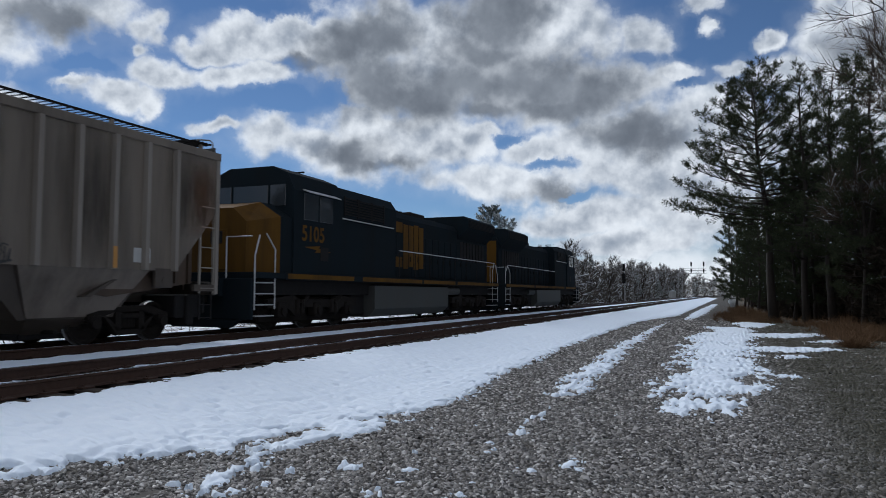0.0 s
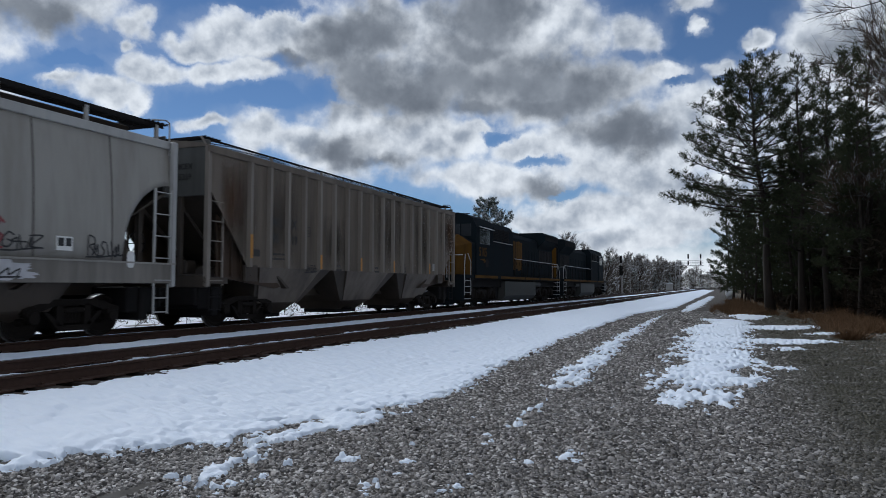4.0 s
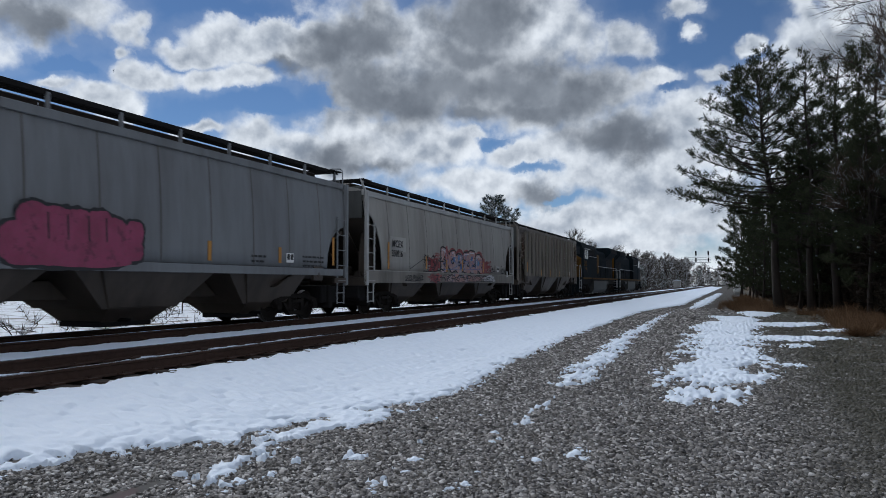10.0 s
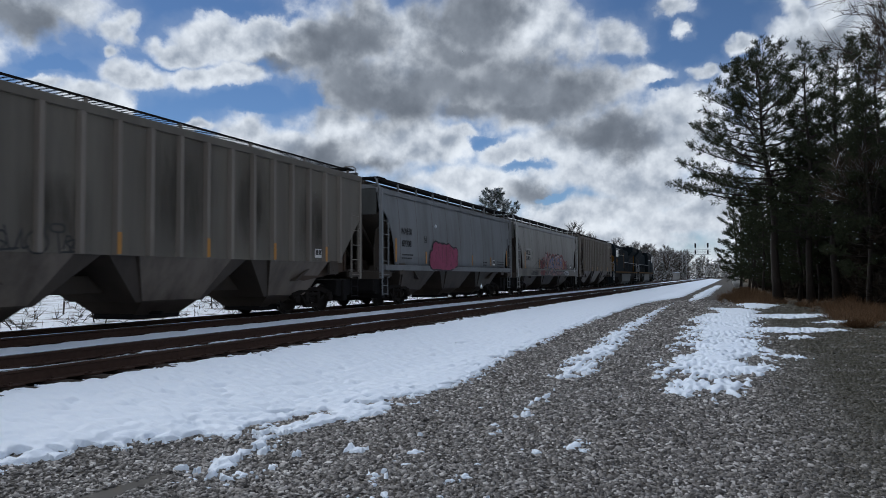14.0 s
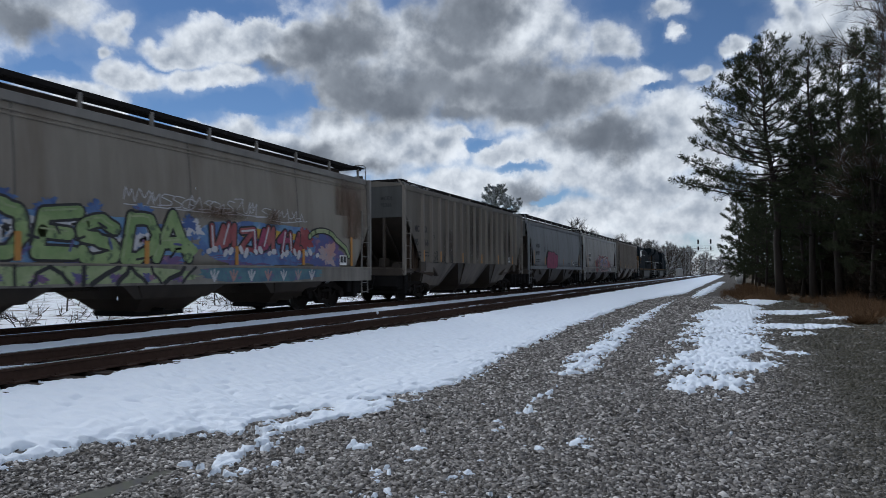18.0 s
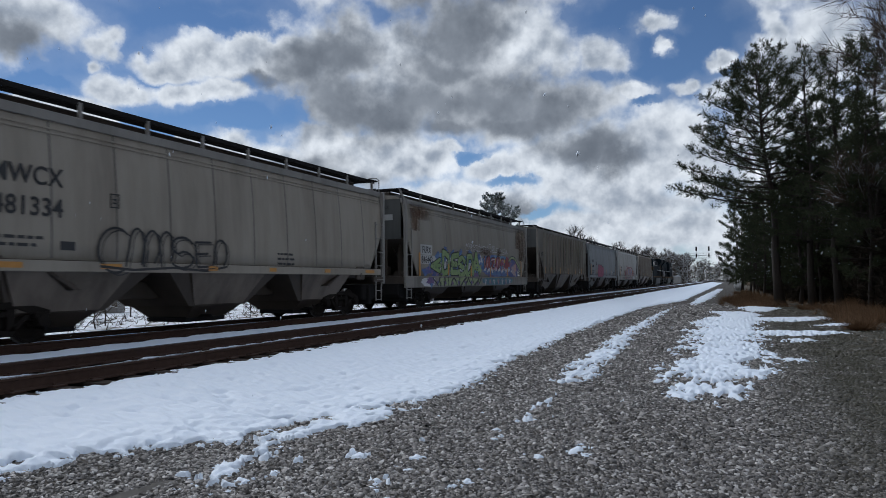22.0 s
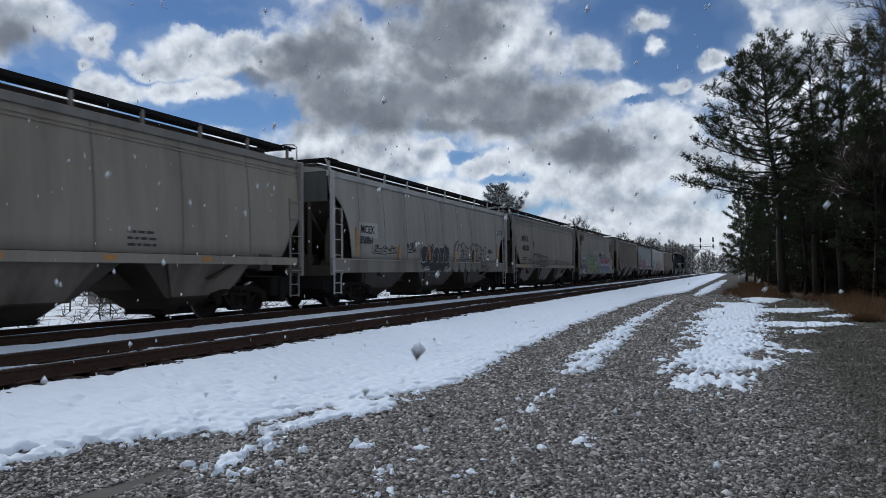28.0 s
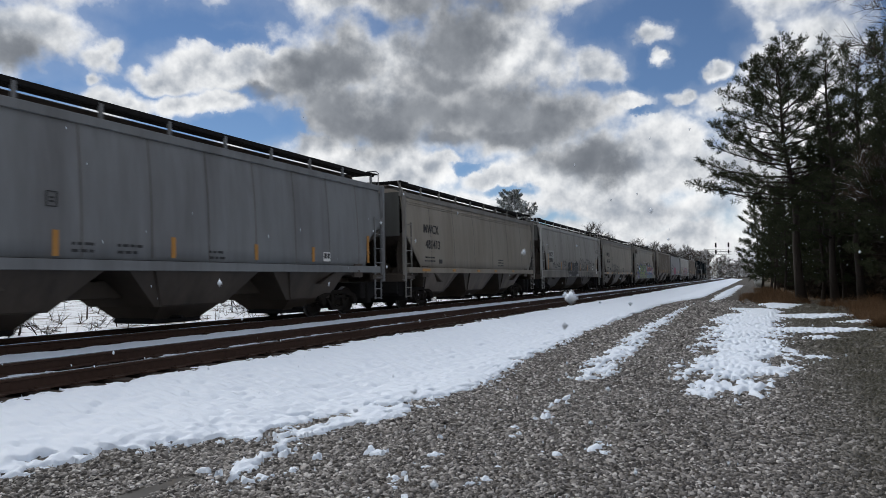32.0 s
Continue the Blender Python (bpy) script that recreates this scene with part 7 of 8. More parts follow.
near_loco = locomotive("dark blue diesel locomotive with a yellow nose", "5105")
near_loco.location = (TRACK_FAR, 25.2, RAIL)
far_loco = locomotive("dark blue diesel locomotive leading the train", "0000")
for o in list(far_loco.children_recursive):
    if o.name.startswith("cab_number"):
        bpy.data.objects.remove(o)
far_loco.matrix_basis = pose(TRACK_FAR, 47.5, RAIL, 0, 0, 180)
CARS["near_loco"], CARS["far_loco"] = near_loco, far_loco


# ---- trees and undergrowth ----
def leaf_material(name, low, high, white):
    m, nt, b = nodes_of(name)
    geo = nt.nodes.new("ShaderNodeNewGeometry")
    c = ramp(nt, geo.outputs["Random Per Island"], [(0.0, low), (1.0, high)] if not white else [(0.0, low), (max(0.05, 0.985 - white), high), (1.0 - white, (0.72, 0.75, 0.78)), (1.0, (0.8, 0.82, 0.85))])
    nt.links.new(c, b.inputs["Base Color"])
    b.inputs["Roughness"].default_value = 0.9
    b.inputs["Specular IOR Level"].default_value = 0.12
    return m


NEEDLE = leaf_material("pine_needles", (0.024, 0.034, 0.018), (0.075, 0.082, 0.045), 0.0)
NEEDLE_SNOWY = leaf_material("snowy_needles", (0.02, 0.032, 0.02), (0.07, 0.085, 0.06), 0.40)
TWIG_SNOWY = leaf_material("snowy_twigs", (0.075, 0.065, 0.058), (0.17, 0.15, 0.13), 0.18)
BRUSH_SNOWY = leaf_material("snowy_weeds", (0.05, 0.04, 0.03), (0.16, 0.125, 0.09), 0.3)
TWIG = leaf_material("bare_twigs", (0.06, 0.044, 0.034), (0.13, 0.098, 0.075), 0.09)
# below natural leaf tones: the deep shade is put into this colour
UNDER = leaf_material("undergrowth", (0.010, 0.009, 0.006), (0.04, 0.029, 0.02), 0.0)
STRAW = leaf_material("dead_grass", (0.075, 0.042, 0.022), (0.21, 0.13, 0.072), 0.0)


def blades(at, way, n, length, width, spread, g):
    """Thin triangles that fan out from points: arrays of vertices and faces."""
    k = len(at)
    base = np.repeat(at, n, 0)
    d = np.repeat(way, n, 0) + g.normal(0, spread, (k * n, 3))
    d /= np.linalg.norm(d, axis=1)[:, None] + 1e-9
    side = np.cross(d, g.normal(0, 1, (k * n, 3)))
    side /= np.linalg.norm(side, axis=1)[:, None] + 1e-9
    ln = length * g.uniform(0.6, 1.25, (k * n, 1))
    v = np.stack([base - side * width / 2, base + side * width / 2, base + d * ln], 1).reshape(-1, 3)
    return v, np.arange(len(v)).reshape(-1, 3)


def tri_mesh(name, v, f):
    me = bpy.data.meshes.new(name)
    me.vertices.add(len(v))
    me.vertices.foreach_set("co", v.astype(np.float32).ravel())
    me.loops.add(f.size)
    me.loops.foreach_set("vertex_index", f.astype(np.int32).ravel())
    me.polygons.add(len(f))
    me.polygons.foreach_set("loop_start", np.arange(0, f.size, 3, dtype=np.int32))
    me.update(calc_edges=True)
    return me


def pine(seed, height, bare, reach, limbs, needles, label, lean=0.0, trunk_r=0.24, needle=(0.25, 0.022), narrow=0.85, low_limb=None, rich=1.0):
    """A tall pine: bare lower trunk, limbs that rise towards their tips, brushes of needles at the ends of the branchlets."""
    g = np.random.default_rng(seed)
    tree = thing("pine_tree", Matrix(), label, "pine tree", "pines beside the line")
    bm = bmesh.new()
    trunk = [Vector((lean * (i / 9) ** 1.4 + 0.12 * math.sin(i * 1.3 + seed), 0.1 * math.cos(i + seed), height * 0.98 * i / 9)) for i in range(10)]
    trunk[0].z -= 0.3
    tube(bm, trunk, [trunk_r * (1.25 - 0.35 * min(1, i)) * (1 - 0.098 * i) for i in range(10)], 9)
    part("trunk", bm, BARK, tree, smooth=True)
    bm = bmesh.new()
    at, way = [], []

    def brush(c, d, size):
        """A bottle brush of needles along the last of a twig."""
        for q in range(6):
            at.append(c + d * size * (q / 5 - 0.35) + Vector(g.normal(0, 0.06, 3)))
            way.append(d * (0.55 + 0.12 * q))
    for i in range(limbs):
        k = bare + (0.985 - bare) * (i + 0.7 * g.random()) / limbs
        f = k * 9
        j = min(8, int(f))
        p = trunk[j].lerp(trunk[j + 1], f - j)
        u = (k - bare) / (1 - bare)
        ln = reach * (1.0 - narrow * u ** 1.9) * g.uniform(0.5, 1.12)
        a = i * 2.4 + g.uniform(-0.5, 0.5)
        up = 0.02 + 0.85 * u ** 1.3 + g.uniform(-0.1, 0.22)
        if low_limb and i in low_limb:
            a, ln, up = low_limb[i]
        d = Vector((math.cos(a), math.sin(a), up)).normalized()
        side = d.cross(Vector((0, 0, 1))).normalized()
        knots = (0, 0.25, 0.5, 0.75, 1)
        pts = [p + d * ln * t + Vector((0, 0, ln * (0.20 * t * t - 0.14 * t))) + side * ln * 0.06 * math.sin(4 * t + i) for t in knots]
        r = trunk_r * 0.27 * (1 - 0.6 * u)
        tube(bm, pts, [r, r * 0.8, r * 0.6, r * 0.42, r * 0.2], 5, False)
        n = int((3 + ln * 2.6) * rich)
        for q in range(n):
            t = 0.30 + 0.70 * ((q + g.random()) / n) ** 0.8
            m = min(3, int(t * 4))
            c = pts[m].lerp(pts[m + 1], min(1.0, t * 4 - m))
            dd = (d * g.uniform(0.35, 0.9) + side * g.choice((-1, 1)) * g.uniform(0.35, 1.0) + Vector((0, 0, g.uniform(-0.15, 0.55)))).normalized()
            tl = (0.22 + 0.26 * ln * (1.15 - t)) * g.uniform(0.6, 1.2)
            e = c + dd * tl
            tube(bm, [c, e], [max(0.012, r * 0.28), 0.008], 3, False)
            tip = (dd + Vector((0, 0, 0.45))).normalized()
            brush(e, tip, 0.36)
            for z in (0.35, 0.7):
                if g.random() < 0.55 * rich:
                    off = (dd + Vector(g.normal(0, 0.6, 3)) + Vector((0, 0, 0.3))).normalized()
                    brush(c.lerp(e, z) + off * 0.16, off, 0.28)
        brush(pts[-1], (d + Vector((0, 0, 0.5))).normalized(), 0.42)
    brush(trunk[-1] + Vector((0, 0, 0.15)), Vector((0, 0, 1)), 0.6)
    part("branching", bm, BARK, tree)
    v, f = blades(np.array(at), np.array(way), 7, needle[0], needle[1], 0.55, g)
    part("crown", tri_mesh("crown", v, f), needles, tree, "uneven crown of needle brushes")
    # small loads of snow caught in the brushes
    pick = np.array(at)[g.random(len(at)) < (0.018 if needles is NEEDLE else 0.07)]
    octa = np.array([(1, 0, 0), (0, 1, 0), (-1, 0, 0), (0, -1, 0), (0, 0, 0.7), (0, 0, -0.35)])
    tri = np.array([(0, 1, 4), (1, 2, 4), (2, 3, 4), (3, 0, 4), (1, 0, 5), (2, 1, 5), (3, 2, 5), (0, 3, 5)])
    n = len(pick)
    size = g.uniform(0.03, 0.09, (n, 1, 1)) * np.where(g.random((n, 1, 1)) > 0.93, 1.9, 1)
    v = (pick[:, None] + octa[None] * size * g.uniform(0.5, 1.5, (n, 6, 1)) + np.array([0, 0, 0.06])).reshape(-1, 3)
    tagged(part("snow_load", tri_mesh("snow_load", v, (tri[None] + 6 * np.arange(n)[:, None, None]).reshape(-1, 3)), SNOW, tree), "small clumps of snow caught in the tufts", kind="stuff")
    return tree


def bare_tree(seed, height, material, label, spread=0.5, twigs=5, width=0.03, levels=4):
    """A leafless tree: forking limbs and many thin twigs."""
    g = np.random.default_rng(seed)
    tree = thing("bare_tree", Matrix(), label, "bare tree", "leafless trees")
    bm = bmesh.new()
    at, way = [], []

    def grow(p, d, ln, r, level):
        q = p + d * ln * 0.5 + Vector(g.normal(0, 0.04 * ln, 3))
        e = p + d * ln
        tube(bm, [p, q, e], [r, r * 0.85, r * 0.65], 6 if level < 2 else 4, False)
        if level >= levels:
            for z in np.linspace(0.1, 1, twigs):
                at.append(p.lerp(e, z))
                way.append(d + Vector((0, 0, 0.3)))
            return
        for k in range(3 if level else 4):
            nd = (d + Vector(g.normal(0, spread, 3)) + Vector((0, 0, 0.18))).normalized()
            grow(p.lerp(e, 0.5 + 0.5 * g.random() if k else 1.0), nd, ln * g.uniform(0.55, 0.8), r * 0.6, level + 1)
    grow(Vector((0, 0, -0.2)), Vector((g.normal(0, 0.04), g.normal(0, 0.04), 1)).normalized(), height * 0.38, height * 0.011, 0)
    part("trunk", bm, BARK, tree)
    v, f = blades(np.array(at), np.array(way), 6, height * 0.075, width, 0.55, g)
    part("bare_crown", tri_mesh("bare_crown", v, f), material, tree, "fine bare twigs")
    return tree


def put(tree, x, y, s=1.0, turn=0.0, high=1.0):
    return copy_thing(tree, pose(x, y, float(ground_z(x)), 0, 0, turn) @ Matrix.Diagonal((s, s, s * high, 1)))


def roadside_woods():
    g = random.Random(5)
    lead = pine(3, 14.6, 0.42, 4.7, 70, NEEDLE, "tall dark pine leaning over the dead grass by the road", -1.0, 0.30, narrow=0.60,
                low_limb={1: (math.pi * 0.97, 5.7, 0.16), 3: (math.pi * 1.04, 4.6, 0.10), 6: (math.pi * 0.93, 4.4, 0.22), 0: (math.pi * 1.1, 2.4, -0.1)}, rich=1.15)
    lead.matrix_basis = pose(2.75, 46.5, 0.02)
    second = pine(8, 14.0, 0.25, 3.1, 40, NEEDLE, "dark pine with snow flecks in the roadside woods", 0.4, 0.22, narrow=0.72, rich=0.85)
    second.matrix_basis = pose(6.1, 41.0, 0.05)
    third = pine(12, 12.0, 0.12, 2.6, 40, NEEDLE, "younger dark pine in the roadside woods", 0.2, 0.16, narrow=0.8, rich=1.2)
    third.matrix_basis = pose(4.6, 52.0, 0.05)
    bare = bare_tree(21, 12.6, TWIG, "leafless grey-brown tree in the roadside woods", 0.42, 3, 0.016, 5)
    bare.matrix_basis = pose(8.8, 29.0, 0.06)
    bare2 = bare_tree(22, 7.5, TWIG, "slender leafless tree in the roadside woods", 0.35, 3, 0.02, 5)
    bare2.matrix_basis = pose(6.6, 37.0, 0.06)
    for x, y, s in ((4.3, 44.5, 1.02), (5.3, 43.0, 0.97), (6.5, 38.5, 0.94), (7.8, 41, 0.62), (9.6, 37, 0.60), (8.2, 47, 0.70), (11.5, 40, 0.68), (7.0, 58, 0.75), (11, 52, 0.75), (14, 36, 0.7), (13.5, 45, 0.72), (17, 40, 0.8), (20, 38, 0.85), (5.2, 62, 0.8), (6.5, 72, 1.0), (9.0, 66, 1.0), (5.0, 80, 0.95), (4.6, 92, 1.0)):
        put(second, x, y, s * g.uniform(0.97, 1.03), g.uniform(0, 360))
    for x, y, s in ((5.9, 36.5, 0.8), (3.9, 47.0, 0.8), (5.0, 47.5, 0.85), (6.6, 44.0, 0.8), (7.4, 44.5, 0.75), (8.6, 38.5, 0.7), (10.2, 42.0, 0.75), (2.5, 60.0, 0.75), (1.9, 66.0, 0.55), (1.3, 88, 0.98), (0.9, 102, 1.05), (2.4, 74, 0.85), (2.0, 82, 0.8), (3.6, 98, 0.9), (5.0, 66, 0.8), (6.2, 82, 1.0), (4.4, 118, 1.0), (5.4, 140, 1.1), (4.8, 170, 1.2), (7.5, 70, 1.0), (10, 62, 1.1), (6.4, 47.5, 0.6), (9.4, 31, 0.55), (12, 31, 0.6), (8.2, 35, 0.5), (10.6, 34.0, 0.7), (4.4, 56, 0.6), (5.6, 54, 0.7), (3.4, 64, 0.5), (4.2, 72, 0.7), (6.8, 51, 0.6), (8.8, 42, 0.6), (11.4, 38, 0.6), (13, 33, 0.55), (15, 32, 0.6)):
        put(third, x, y, s, g.uniform(0, 360))
    for x, y, s in ((7.6, 33, 0.9), (10.5, 29, 1.0), (12.5, 27.5, 0.9), (9.0, 40, 1.0), (11.5, 36, 1.1), (14, 30, 1.0), (6.0, 50, 0.8)):
        put(bare2, x, y, s, g.uniform(0, 360))
    for x, y, s in ((11.2, 31, 0.85), (14.5, 31, 0.9), (15, 38, 1.0)):
        put(bare, x, y, s, g.uniform(0, 360))
    # brush between the trunks, coloured as dark as the shade there
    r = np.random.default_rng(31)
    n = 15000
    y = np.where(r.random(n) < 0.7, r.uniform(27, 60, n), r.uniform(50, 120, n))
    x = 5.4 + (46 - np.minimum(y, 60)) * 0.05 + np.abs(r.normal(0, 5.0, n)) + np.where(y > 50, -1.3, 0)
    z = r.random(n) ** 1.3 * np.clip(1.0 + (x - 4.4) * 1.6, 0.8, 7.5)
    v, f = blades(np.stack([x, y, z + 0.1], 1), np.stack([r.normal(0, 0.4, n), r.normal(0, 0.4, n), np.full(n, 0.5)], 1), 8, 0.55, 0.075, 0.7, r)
    tagged(part("undergrowth", tri_mesh("undergrowth", v, f), UNDER), "tangled brush between the roadside trees, deep shade in its colour", "undergrowth", kind="stuff")
    # dead grass
    n = 1500
    y = np.concatenate([r.uniform(39, 58, 700), r.uniform(27, 42, 650), r.uniform(23.9, 24.5, 60), r.uniform(58, 90, 90)])
    x = np.concatenate([r.normal(1.1, 0.8, 700), r.normal(5.0, 0.9, 650), r.normal(3.6, 0.16, 60), r.normal(1.2, 0.5, 90)])
    keep = (x > np.where(y > 42, -0.6, 3.2)) & (value_noise(x * 0.8 + 4, y * 0.35, 2) + r.normal(0, 0.12, len(x)) > 0.38)
    x, y = x[keep], y[keep]
    high = 0.35 + 1.1 * np.clip(value_noise(x * 1.3 + 20, y * 0.7, 2) - 0.3, 0, 1) ** 1.2
    v, f = blades(np.stack([x, y, np.full(len(x), 0.0)], 1), np.tile((0.0, 0.0, 1.0), (len(x), 1)), 34, 0.9, 0.016, 0.42, r)
    v[:, 2] *= np.repeat(high, 34 * 3)
    tagged(part("dead_grass", tri_mesh("dead_grass", v, f), STRAW), "rust-brown dead grass at the edge of the woods", "grass", kind="stuff")


def far_woods():
    g = random.Random(9)
    crown = pine(40, 15.3, 0.50, 4.9, 60, NEEDLE_SNOWY, "round-crowned pine with snow beyond the tracks", 0.2, 0.22, (0.36, 0.06), 0.72, rich=0.9)
    crown.matrix_basis = pose(-35.2, 108, -0.25)
    snowy = pine(41, 13.0, 0.12, 3.0, 34, NEEDLE_SNOWY, "snow-flecked pine in the far tree line", 0.1, 0.18, (0.42, 0.09), 0.8)
    snowy.matrix_basis = pose(-24.5, 140, -0.25) @ Matrix.Scale(0.66, 4)
    grey = bare_tree(44, 14.0, TWIG_SNOWY, "leafless grey tree with snow in the far tree line", 0.42, 5, 0.05, 4)
    grey.matrix_basis = pose(-26.5, 121, -0.25) @ Matrix.Scale(0.86, 4)
    for i in range(46):
        y = 118 + i * 6.6 + g.uniform(-3, 3)
        x = -20.5 - g.uniform(0, 9) - (2 if i % 3 == 0 else 0)
        s = 0.80 + (y - 118) / 520 + g.uniform(-0.16, 0.14)
        put(snowy if i % 5 < 2 else grey, x, y, s * (0.82 if i % 5 < 2 else 1.0), g.uniform(0, 360))
    for x, y, s in ((-24.0, 108, 0.72), (-25.5, 114, 0.85), (-28.5, 118, 0.92), (-23.5, 124, 0.7), (-27, 128, 0.85)):
        put(grey, x, y, s, g.uniform(0, 360))
    r = np.random.default_rng(77)
    n = 9000
    y = np.concatenate([r.uniform(100, 440, n), r.uniform(436, 480, 6000)])
    x = np.concatenate([-21.5 - np.abs(r.normal(0, 3.5, n)), r.uniform(-75, 70, 6000)])
    z = np.concatenate([r.random(n) ** 1.1 * (4.0 + y[:n] * 0.016), r.random(6000) * 9])
    near = 1700
    v, f = blades(np.stack([-20.5 - np.abs(r.normal(0, 4.5, near)), r.uniform(-14, 112, near), r.random(near) ** 1.4 * 1.5 - 0.3], 1), np.stack([r.normal(0, 0.4, near), r.normal(0, 0.4, near), np.full(near, 0.6)], 1), 5, 0.5, 0.035, 0.6, r)
    tagged(part("snowy_brush", tri_mesh("snowy_brush", v, f), BRUSH_SNOWY), "low snowy weeds and twigs beyond the tracks", "undergrowth", kind="stuff")
    v, f = blades(np.stack([x, y, z - 0.3], 1), np.stack([r.normal(0, 0.3, len(x)), r.normal(0, 0.3, len(x)), np.full(len(x), 0.6)], 1), 6, 1.5, 0.2, 0.6, r)
    tagged(part("far_brush", tri_mesh("far_brush", v, f), TWIG_SNOWY), "snow-dusted brush along the far tree line", "undergrowth", kind="stuff")
    # closing the view at the end of the line
    for i in range(40):
        put(snowy if i % 3 else grey, -60 + i * 2.6 + g.uniform(-1.5, 1.5), 440 + g.uniform(0, 50), g.uniform(1.0, 1.3), g.uniform(0, 360))
    # low scrub behind the train
    shrub = bare_tree(47, 3.6, TWIG_SNOWY, "snowy leafless scrub beyond the tracks", 0.8, 6, 0.03, 3)
    shrub.matrix_basis = pose(-27, 18, -0.27)
    for i in range(36):
        put(shrub, -22.5 - g.uniform(0, 14), -8 + i * 3.3 + g.uniform(-1, 1), g.uniform(0.6, 1.3), g.uniform(0, 360))


roadside_woods()
far_woods()


# ---- signals and line-side things ----
def signal_head(owner, x, y, z, s=1.0):
    bm = bmesh.new()
    box(bm, x - 0.32 * s, x + 0.32 * s, y - 0.02, y + 0.02, z - 0.95 * s, z + 0.95 * s, 0.02)
    for k in (-0.55, 0.0, 0.55):
        tube(bm, [(x, y - 0.02, z + k * s), (x, y - 0.35 * s, z + k * s)], 0.15 * s, 10)
    part("signal_head", bm, BLACK, owner, "black signal head with hoods")


def lattice(bm, x, y, z0, z1, w):
    for a in (-w, w):
        for b in (-w, w):
            box(bm, x + a - 0.05, x + a + 0.05, y + b - 0.05, y + b + 0.05, z0, z1)
    n = int((z1 - z0) / (2 * w))
    for i in range(n):
        za, zb = z0 + (z1 - z0) * i / n, z0 + (z1 - z0) * (i + 1) / n
        s = w if i % 2 else -w
        for b in (-w, w):
            tube(bm, [(x - s, y + b, za), (x + s, y + b, zb)], 0.04, 4)
            tube(bm, [(x + b, y - s, za), (x + b, y + s, zb)], 0.04, 4)


def signals():
    mast = thing("signal_mast", pose(-15.2, 118, 0.1), "silver signal mast with two dark heads and a ladder", "railway signal")
    bm = bmesh.new()
    tube(bm, [(0, 0, 0), (0, 0, 6.6)], 0.09, 8)
    part("pole", bm, GREY_STEEL, mast)
    signal_head(mast, -0.1, -0.2, 5.9, 0.62)
    signal_head(mast, -0.1, -0.2, 4.1, 0.85)
    ladder(mast, 0.0, 0.0, 0.0, 6.2, GREY_STEEL, 0.4, 16).location = (1.3, 0.2, 0)
    bm = bmesh.new()
    box(bm, -0.25, 1.5, -0.1, 0.5, 3.0, 3.08)
    part("platform", bm, GREY_STEEL, mast)
    bridge = thing("signal_bridge", pose(0, 300, 0.2), "cantilever signal bridge with two signals over the line", "railway signal")
    bm = bmesh.new()
    lattice(bm, -16.6, 0, 0, 11.0, 0.75)
    part("mast", bm, GREY_STEEL, bridge)
    bm = bmesh.new()
    for z in (9.9, 11.0):
        for y in (-0.7, 0.7):
            box(bm, -17.4, -6.6, y - 0.08, y + 0.08, z - 0.08, z + 0.08)
    for i in range(10):
        x = -16.6 + i
        tube(bm, [(x, -0.7, 9.9), (x + 1, -0.7, 11.0)], 0.05, 4)
        tube(bm, [(x, -0.7, 9.9), (x, -0.7, 11.9)], 0.04, 4)
    box(bm, -16.6, -6.6, -0.78, -0.7, 11.85, 11.95)
    part("boom", bm, GREY_STEEL, bridge)
    for x in (-12.3, -7.6):
        bm = bmesh.new()
        tube(bm, [(x, -0.8, 9.6), (x, -0.8, 14.4)], 0.07, 6)
        part("pole", bm, GREY_STEEL, bridge)
        signal_head(bridge, x, -1.0, 13.6, 0.95)
        signal_head(bridge, x, -1.0, 10.9, 0.8)
    hut = thing("relay_cabinet", pose(-14.6, 222, 0.1), "pale steel relay cabinet beside the track", "cabinet")
    bm = bmesh.new()
    box(bm, -1.0, 1.0, -0.7, 0.7, 0.15, 2.45, 0.03)
    part("body", bm, TRIM_L, hut)
    bm = bmesh.new()
    prism(bm, [(-1.1, 2.45), (1.1, 2.45), (1.1, 2.52), (0, 2.68), (-1.1, 2.52)], "y", -0.8, 0.8)
    part("roof", fixed(bm), SNOW, hut, "snow-covered roof")
    bm = bmesh.new()
    box(bm, -0.8, 0.8, -0.72, -0.695, 0.3, 2.3, 0.01)
    part("door", bm, TRIM_L, hut)
    tank = thing("gas_tank", pose(0.98, 100, -0.25, 0, 0, 90) @ Matrix.Scale(1.25, 4), "white round-ended tank half hidden in dead grass", "tank")
    bm = bmesh.new()
    prof = [(-0.9, 0.0), (-0.87, 0.2), (-0.75, 0.38), (-0.55, 0.48), (0.55, 0.48), (0.75, 0.38), (0.87, 0.2), (0.9, 0.0)]
    rings = [[bm.verts.new((x, q * math.cos(k * math.pi / 8), 0.85 + q * math.sin(k * math.pi / 8))) for k in range(16)] for x, q in prof[1:-1]]
    for a, b in zip(rings, rings[1:]):
        for k in range(16):
            bm.faces.new((a[k], a[(k + 1) % 16], b[(k + 1) % 16], b[k]))
    bm.faces.new(rings[0])
    bm.faces.new(rings[-1])
    part("shell", fixed(bm), WHITE, tank, smooth=True)
    for x in (-0.5, 0.5):
        bm = bmesh.new()
        box(bm, x - 0.08, x + 0.08, -0.3, 0.3, 0, 0.5)
        part("saddle", bm, GREY_STEEL, tank)
    bm = bmesh.new()
    tube(bm, [(0, 0, 1.3), (0, 0, 1.45)], 0.14, 10)
    part("valve_dome", bm, GREY_STEEL, tank)


signals()


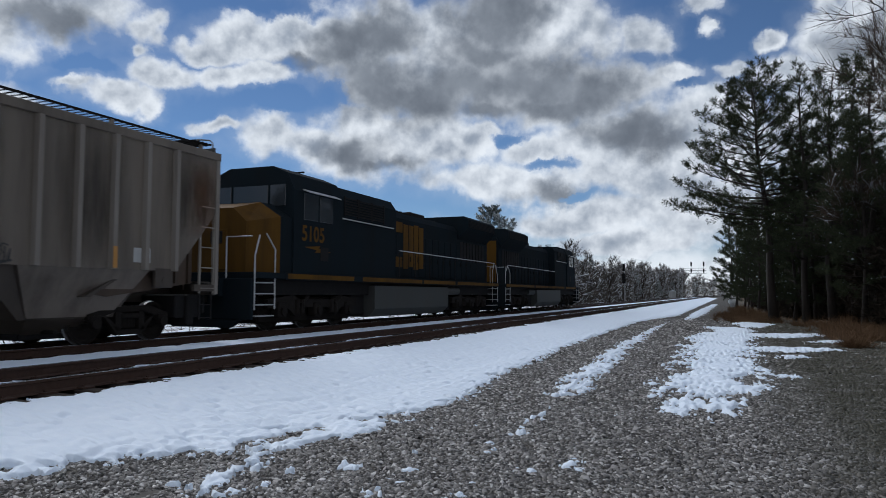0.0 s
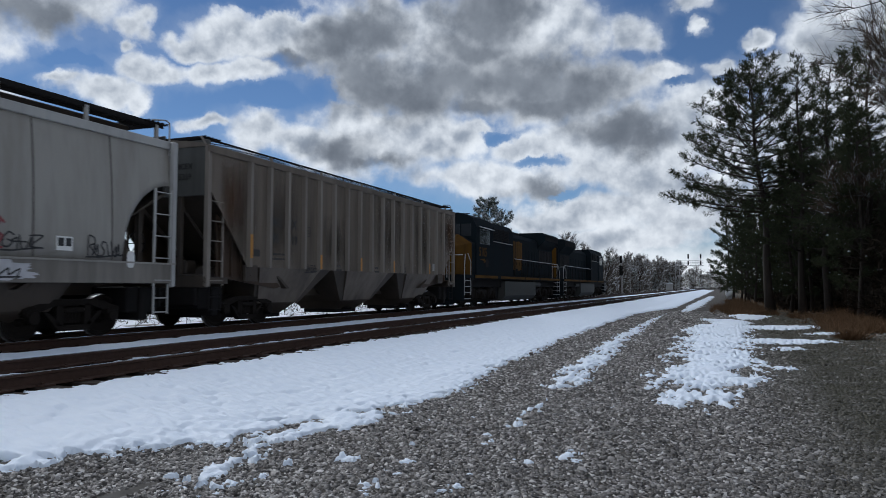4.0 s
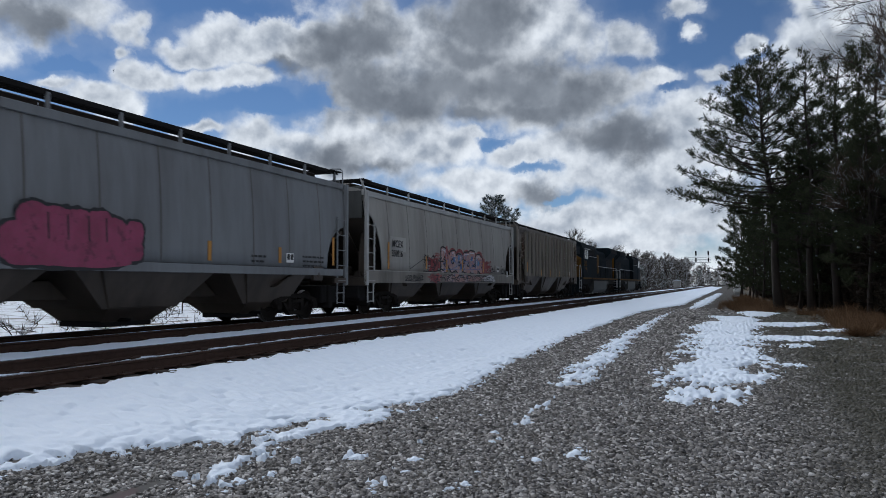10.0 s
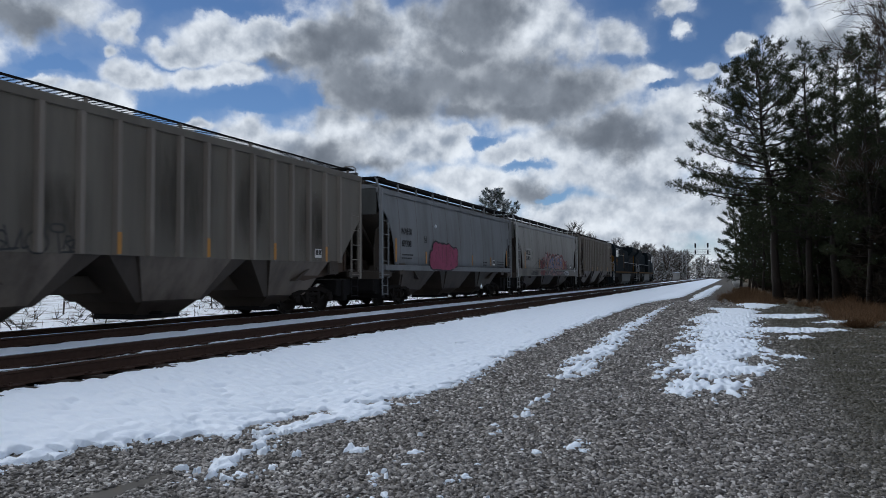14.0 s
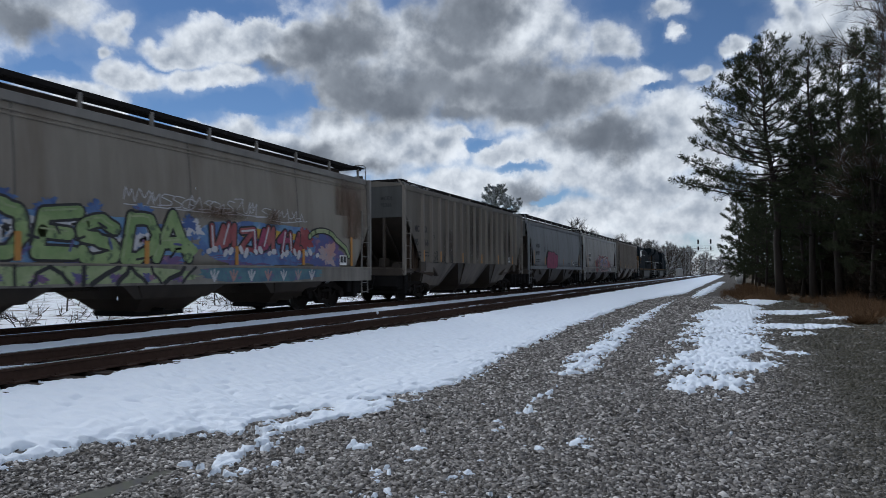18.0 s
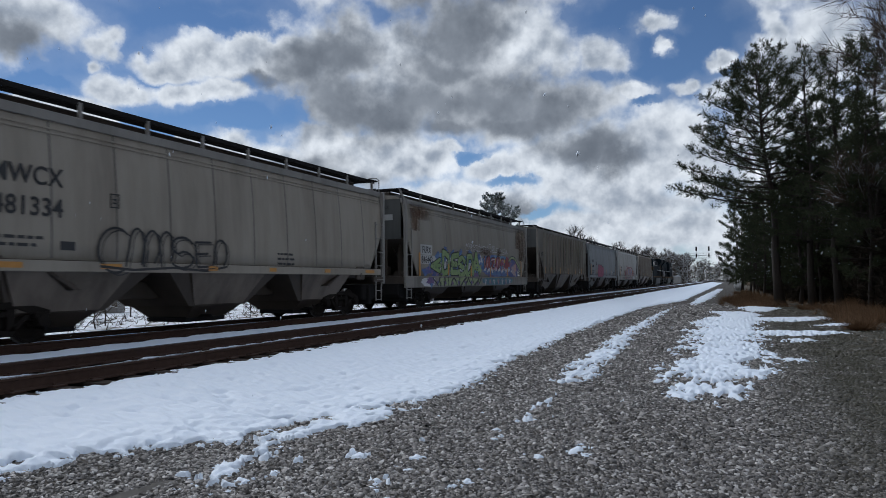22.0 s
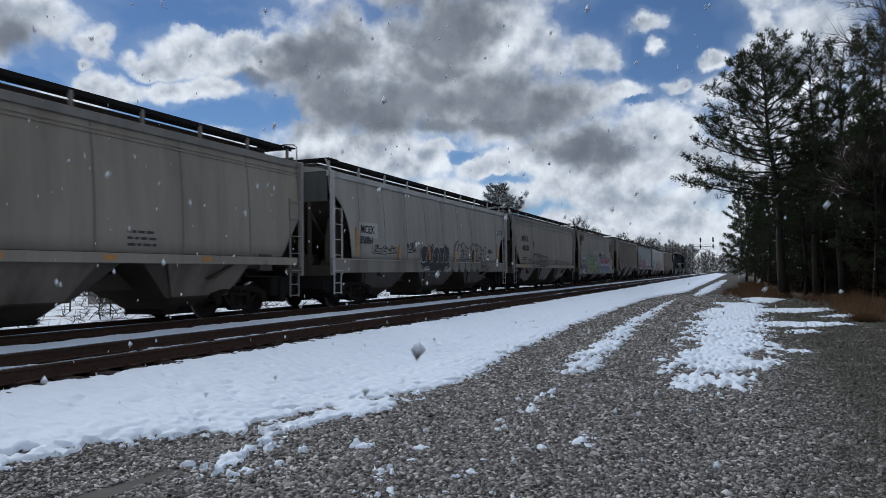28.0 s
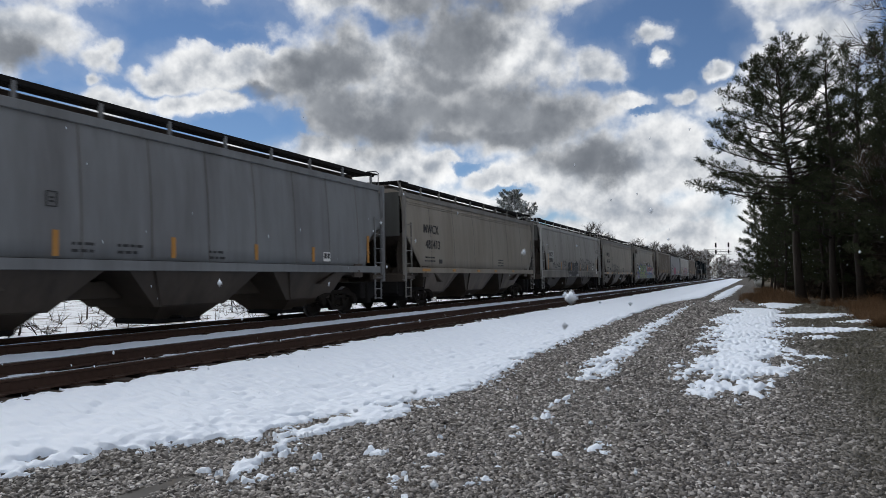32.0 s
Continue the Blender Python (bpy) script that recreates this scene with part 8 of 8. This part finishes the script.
def beyond_the_tracks():
    """A small hut, fence posts and a snow bank seen under the train."""
    hut = thing("utility_hut", pose(-40, 36, -0.28, 0, 0, 30), "small grey hut with snow on its flat roof", "hut")
    bm = bmesh.new()
    box(bm, -1.1, 1.1, -0.9, 0.9, 0, 1.9, 0.03)
    part("body", bm, TRIM_D, hut)
    bm = bmesh.new()
    box(bm, -1.25, 1.25, -1.05, 1.05, 1.9, 2.08, 0.05)
    part("roof", bm, SNOW, hut, "snow-covered flat roof")
    bm = bmesh.new()
    box(bm, -0.4, 0.4, -0.93, -0.895, 0.1, 1.75, 0.01)
    part("door", bm, DIRT_SHADE, hut)
    first = None
    for i in range(16):
        x, y = -33.0, 2 + i * 4.2
        if first is None:
            first = thing("fence_post", pose(x, y, -0.3), "thin grey fence post in the snow", "fence post", "fence posts beyond the tracks")
            bm = bmesh.new()
            tube(bm, [(0, 0, -0.2), (0.02, 0, 1.25)], 0.045, 6)
            part("post", bm, DIRT_SHADE, first)
            bm = bmesh.new()
            box(bm, -0.05, 0.05, -0.05, 0.05, 1.25, 1.31, 0.01)
            part("cap", bm, SNOW, first, "cap of snow")
        else:
            copy_thing(first, pose(x + 0.3 * math.sin(i), y, -0.3, 2 * math.sin(i * 2), 2 * math.cos(i), 0))


beyond_the_tracks()


# ---- snow blown off the cars, in drifting flurries ----
FLURRIES = []


def flurries():
    for i, t in enumerate((12.6, 17.2, 21.8, 23.4, 24.3, 25.2, 26.0, 26.8, 27.5, 28.0, 28.5, 29.2, 30.0, 31.0)):
        g = np.random.default_rng(200 + i)
        n = 14 if t < 23 else 120
        d = g.uniform(2.2, 8.0, n)
        a = np.radians(g.uniform(-54, 8, n))
        c = np.stack([d * np.sin(a), d * np.cos(a), g.uniform(-1.3, 1.3, n) * d * 0.32], 1)
        r = g.uniform(0.004, 0.012, n) * np.where(g.random(n) > 0.94, 2.6, 1)
        octa = np.array([(1, 0, 0), (0, 1, 0), (-1, 0, 0), (0, -1, 0), (0, 0, 1), (0, 0, -1)], float)
        v = (c[:, None] + octa[None] * r[:, None, None] * g.uniform(0.6, 1.3, (n, 6, 1))).reshape(-1, 3)
        tri = np.array([(0, 1, 4), (1, 2, 4), (2, 3, 4), (3, 0, 4), (1, 0, 5), (2, 1, 5), (3, 2, 5), (0, 3, 5)])
        f = (tri[None] + 6 * np.arange(n)[:, None, None]).reshape(-1, 3)
        ob = part("snow_flurry", tri_mesh("snow_flurry", v, f), SNOW)
        tagged(ob, "loose snowflakes blown off the passing cars", "snowflakes", "snow flurries", "stuff")
        FLURRIES.append((ob, t, g.uniform(-0.7, 0.1), g.uniform(0.0, 0.6), g.uniform(-1.5, -0.9)))


flurries()


# ---- what moves ----
def travelled(t):
    """Metres that the train has gone since the start; it gathers speed."""
    return 3.9 * t + 0.025 * t * t


def motions():
    ts = [i * 0.5 for i in range(65)]
    for car in CARS.values():
        m = car.matrix_basis.copy()
        walk(car, [(t, Matrix.Translation((0, travelled(t), 0)) @ m) for t in ts])
    fine = [i * 0.1 for i in range(321)]
    for wheel, at, r in WHEELS:
        back = -1 if wheel.parent.parent == far_loco else 1
        walk(wheel, [(t, pose(*at) @ Matrix.Rotation(-back * travelled(t) / r, 4, "X")) for t in fine])
    for ob, t0, vx, vy, vz in FLURRIES:
        walk(ob, [(t, Matrix.Translation((vx * (t - t0), vy * (t - t0), 1.9 + vz * (t - t0)))) for t in (0, 16, 32)])
    walk(clouds, [(t, Matrix.Translation(EYE) @ Matrix.Rotation(radians(0.155 * (t - 9)), 4, "Z") @ Matrix.Rotation(radians(-0.105 * (t - 9)), 4, Vector((math.cos(radians(22)), math.sin(radians(22)), 0)))) for t in (0, 8, 16, 24, 32)])


motions()
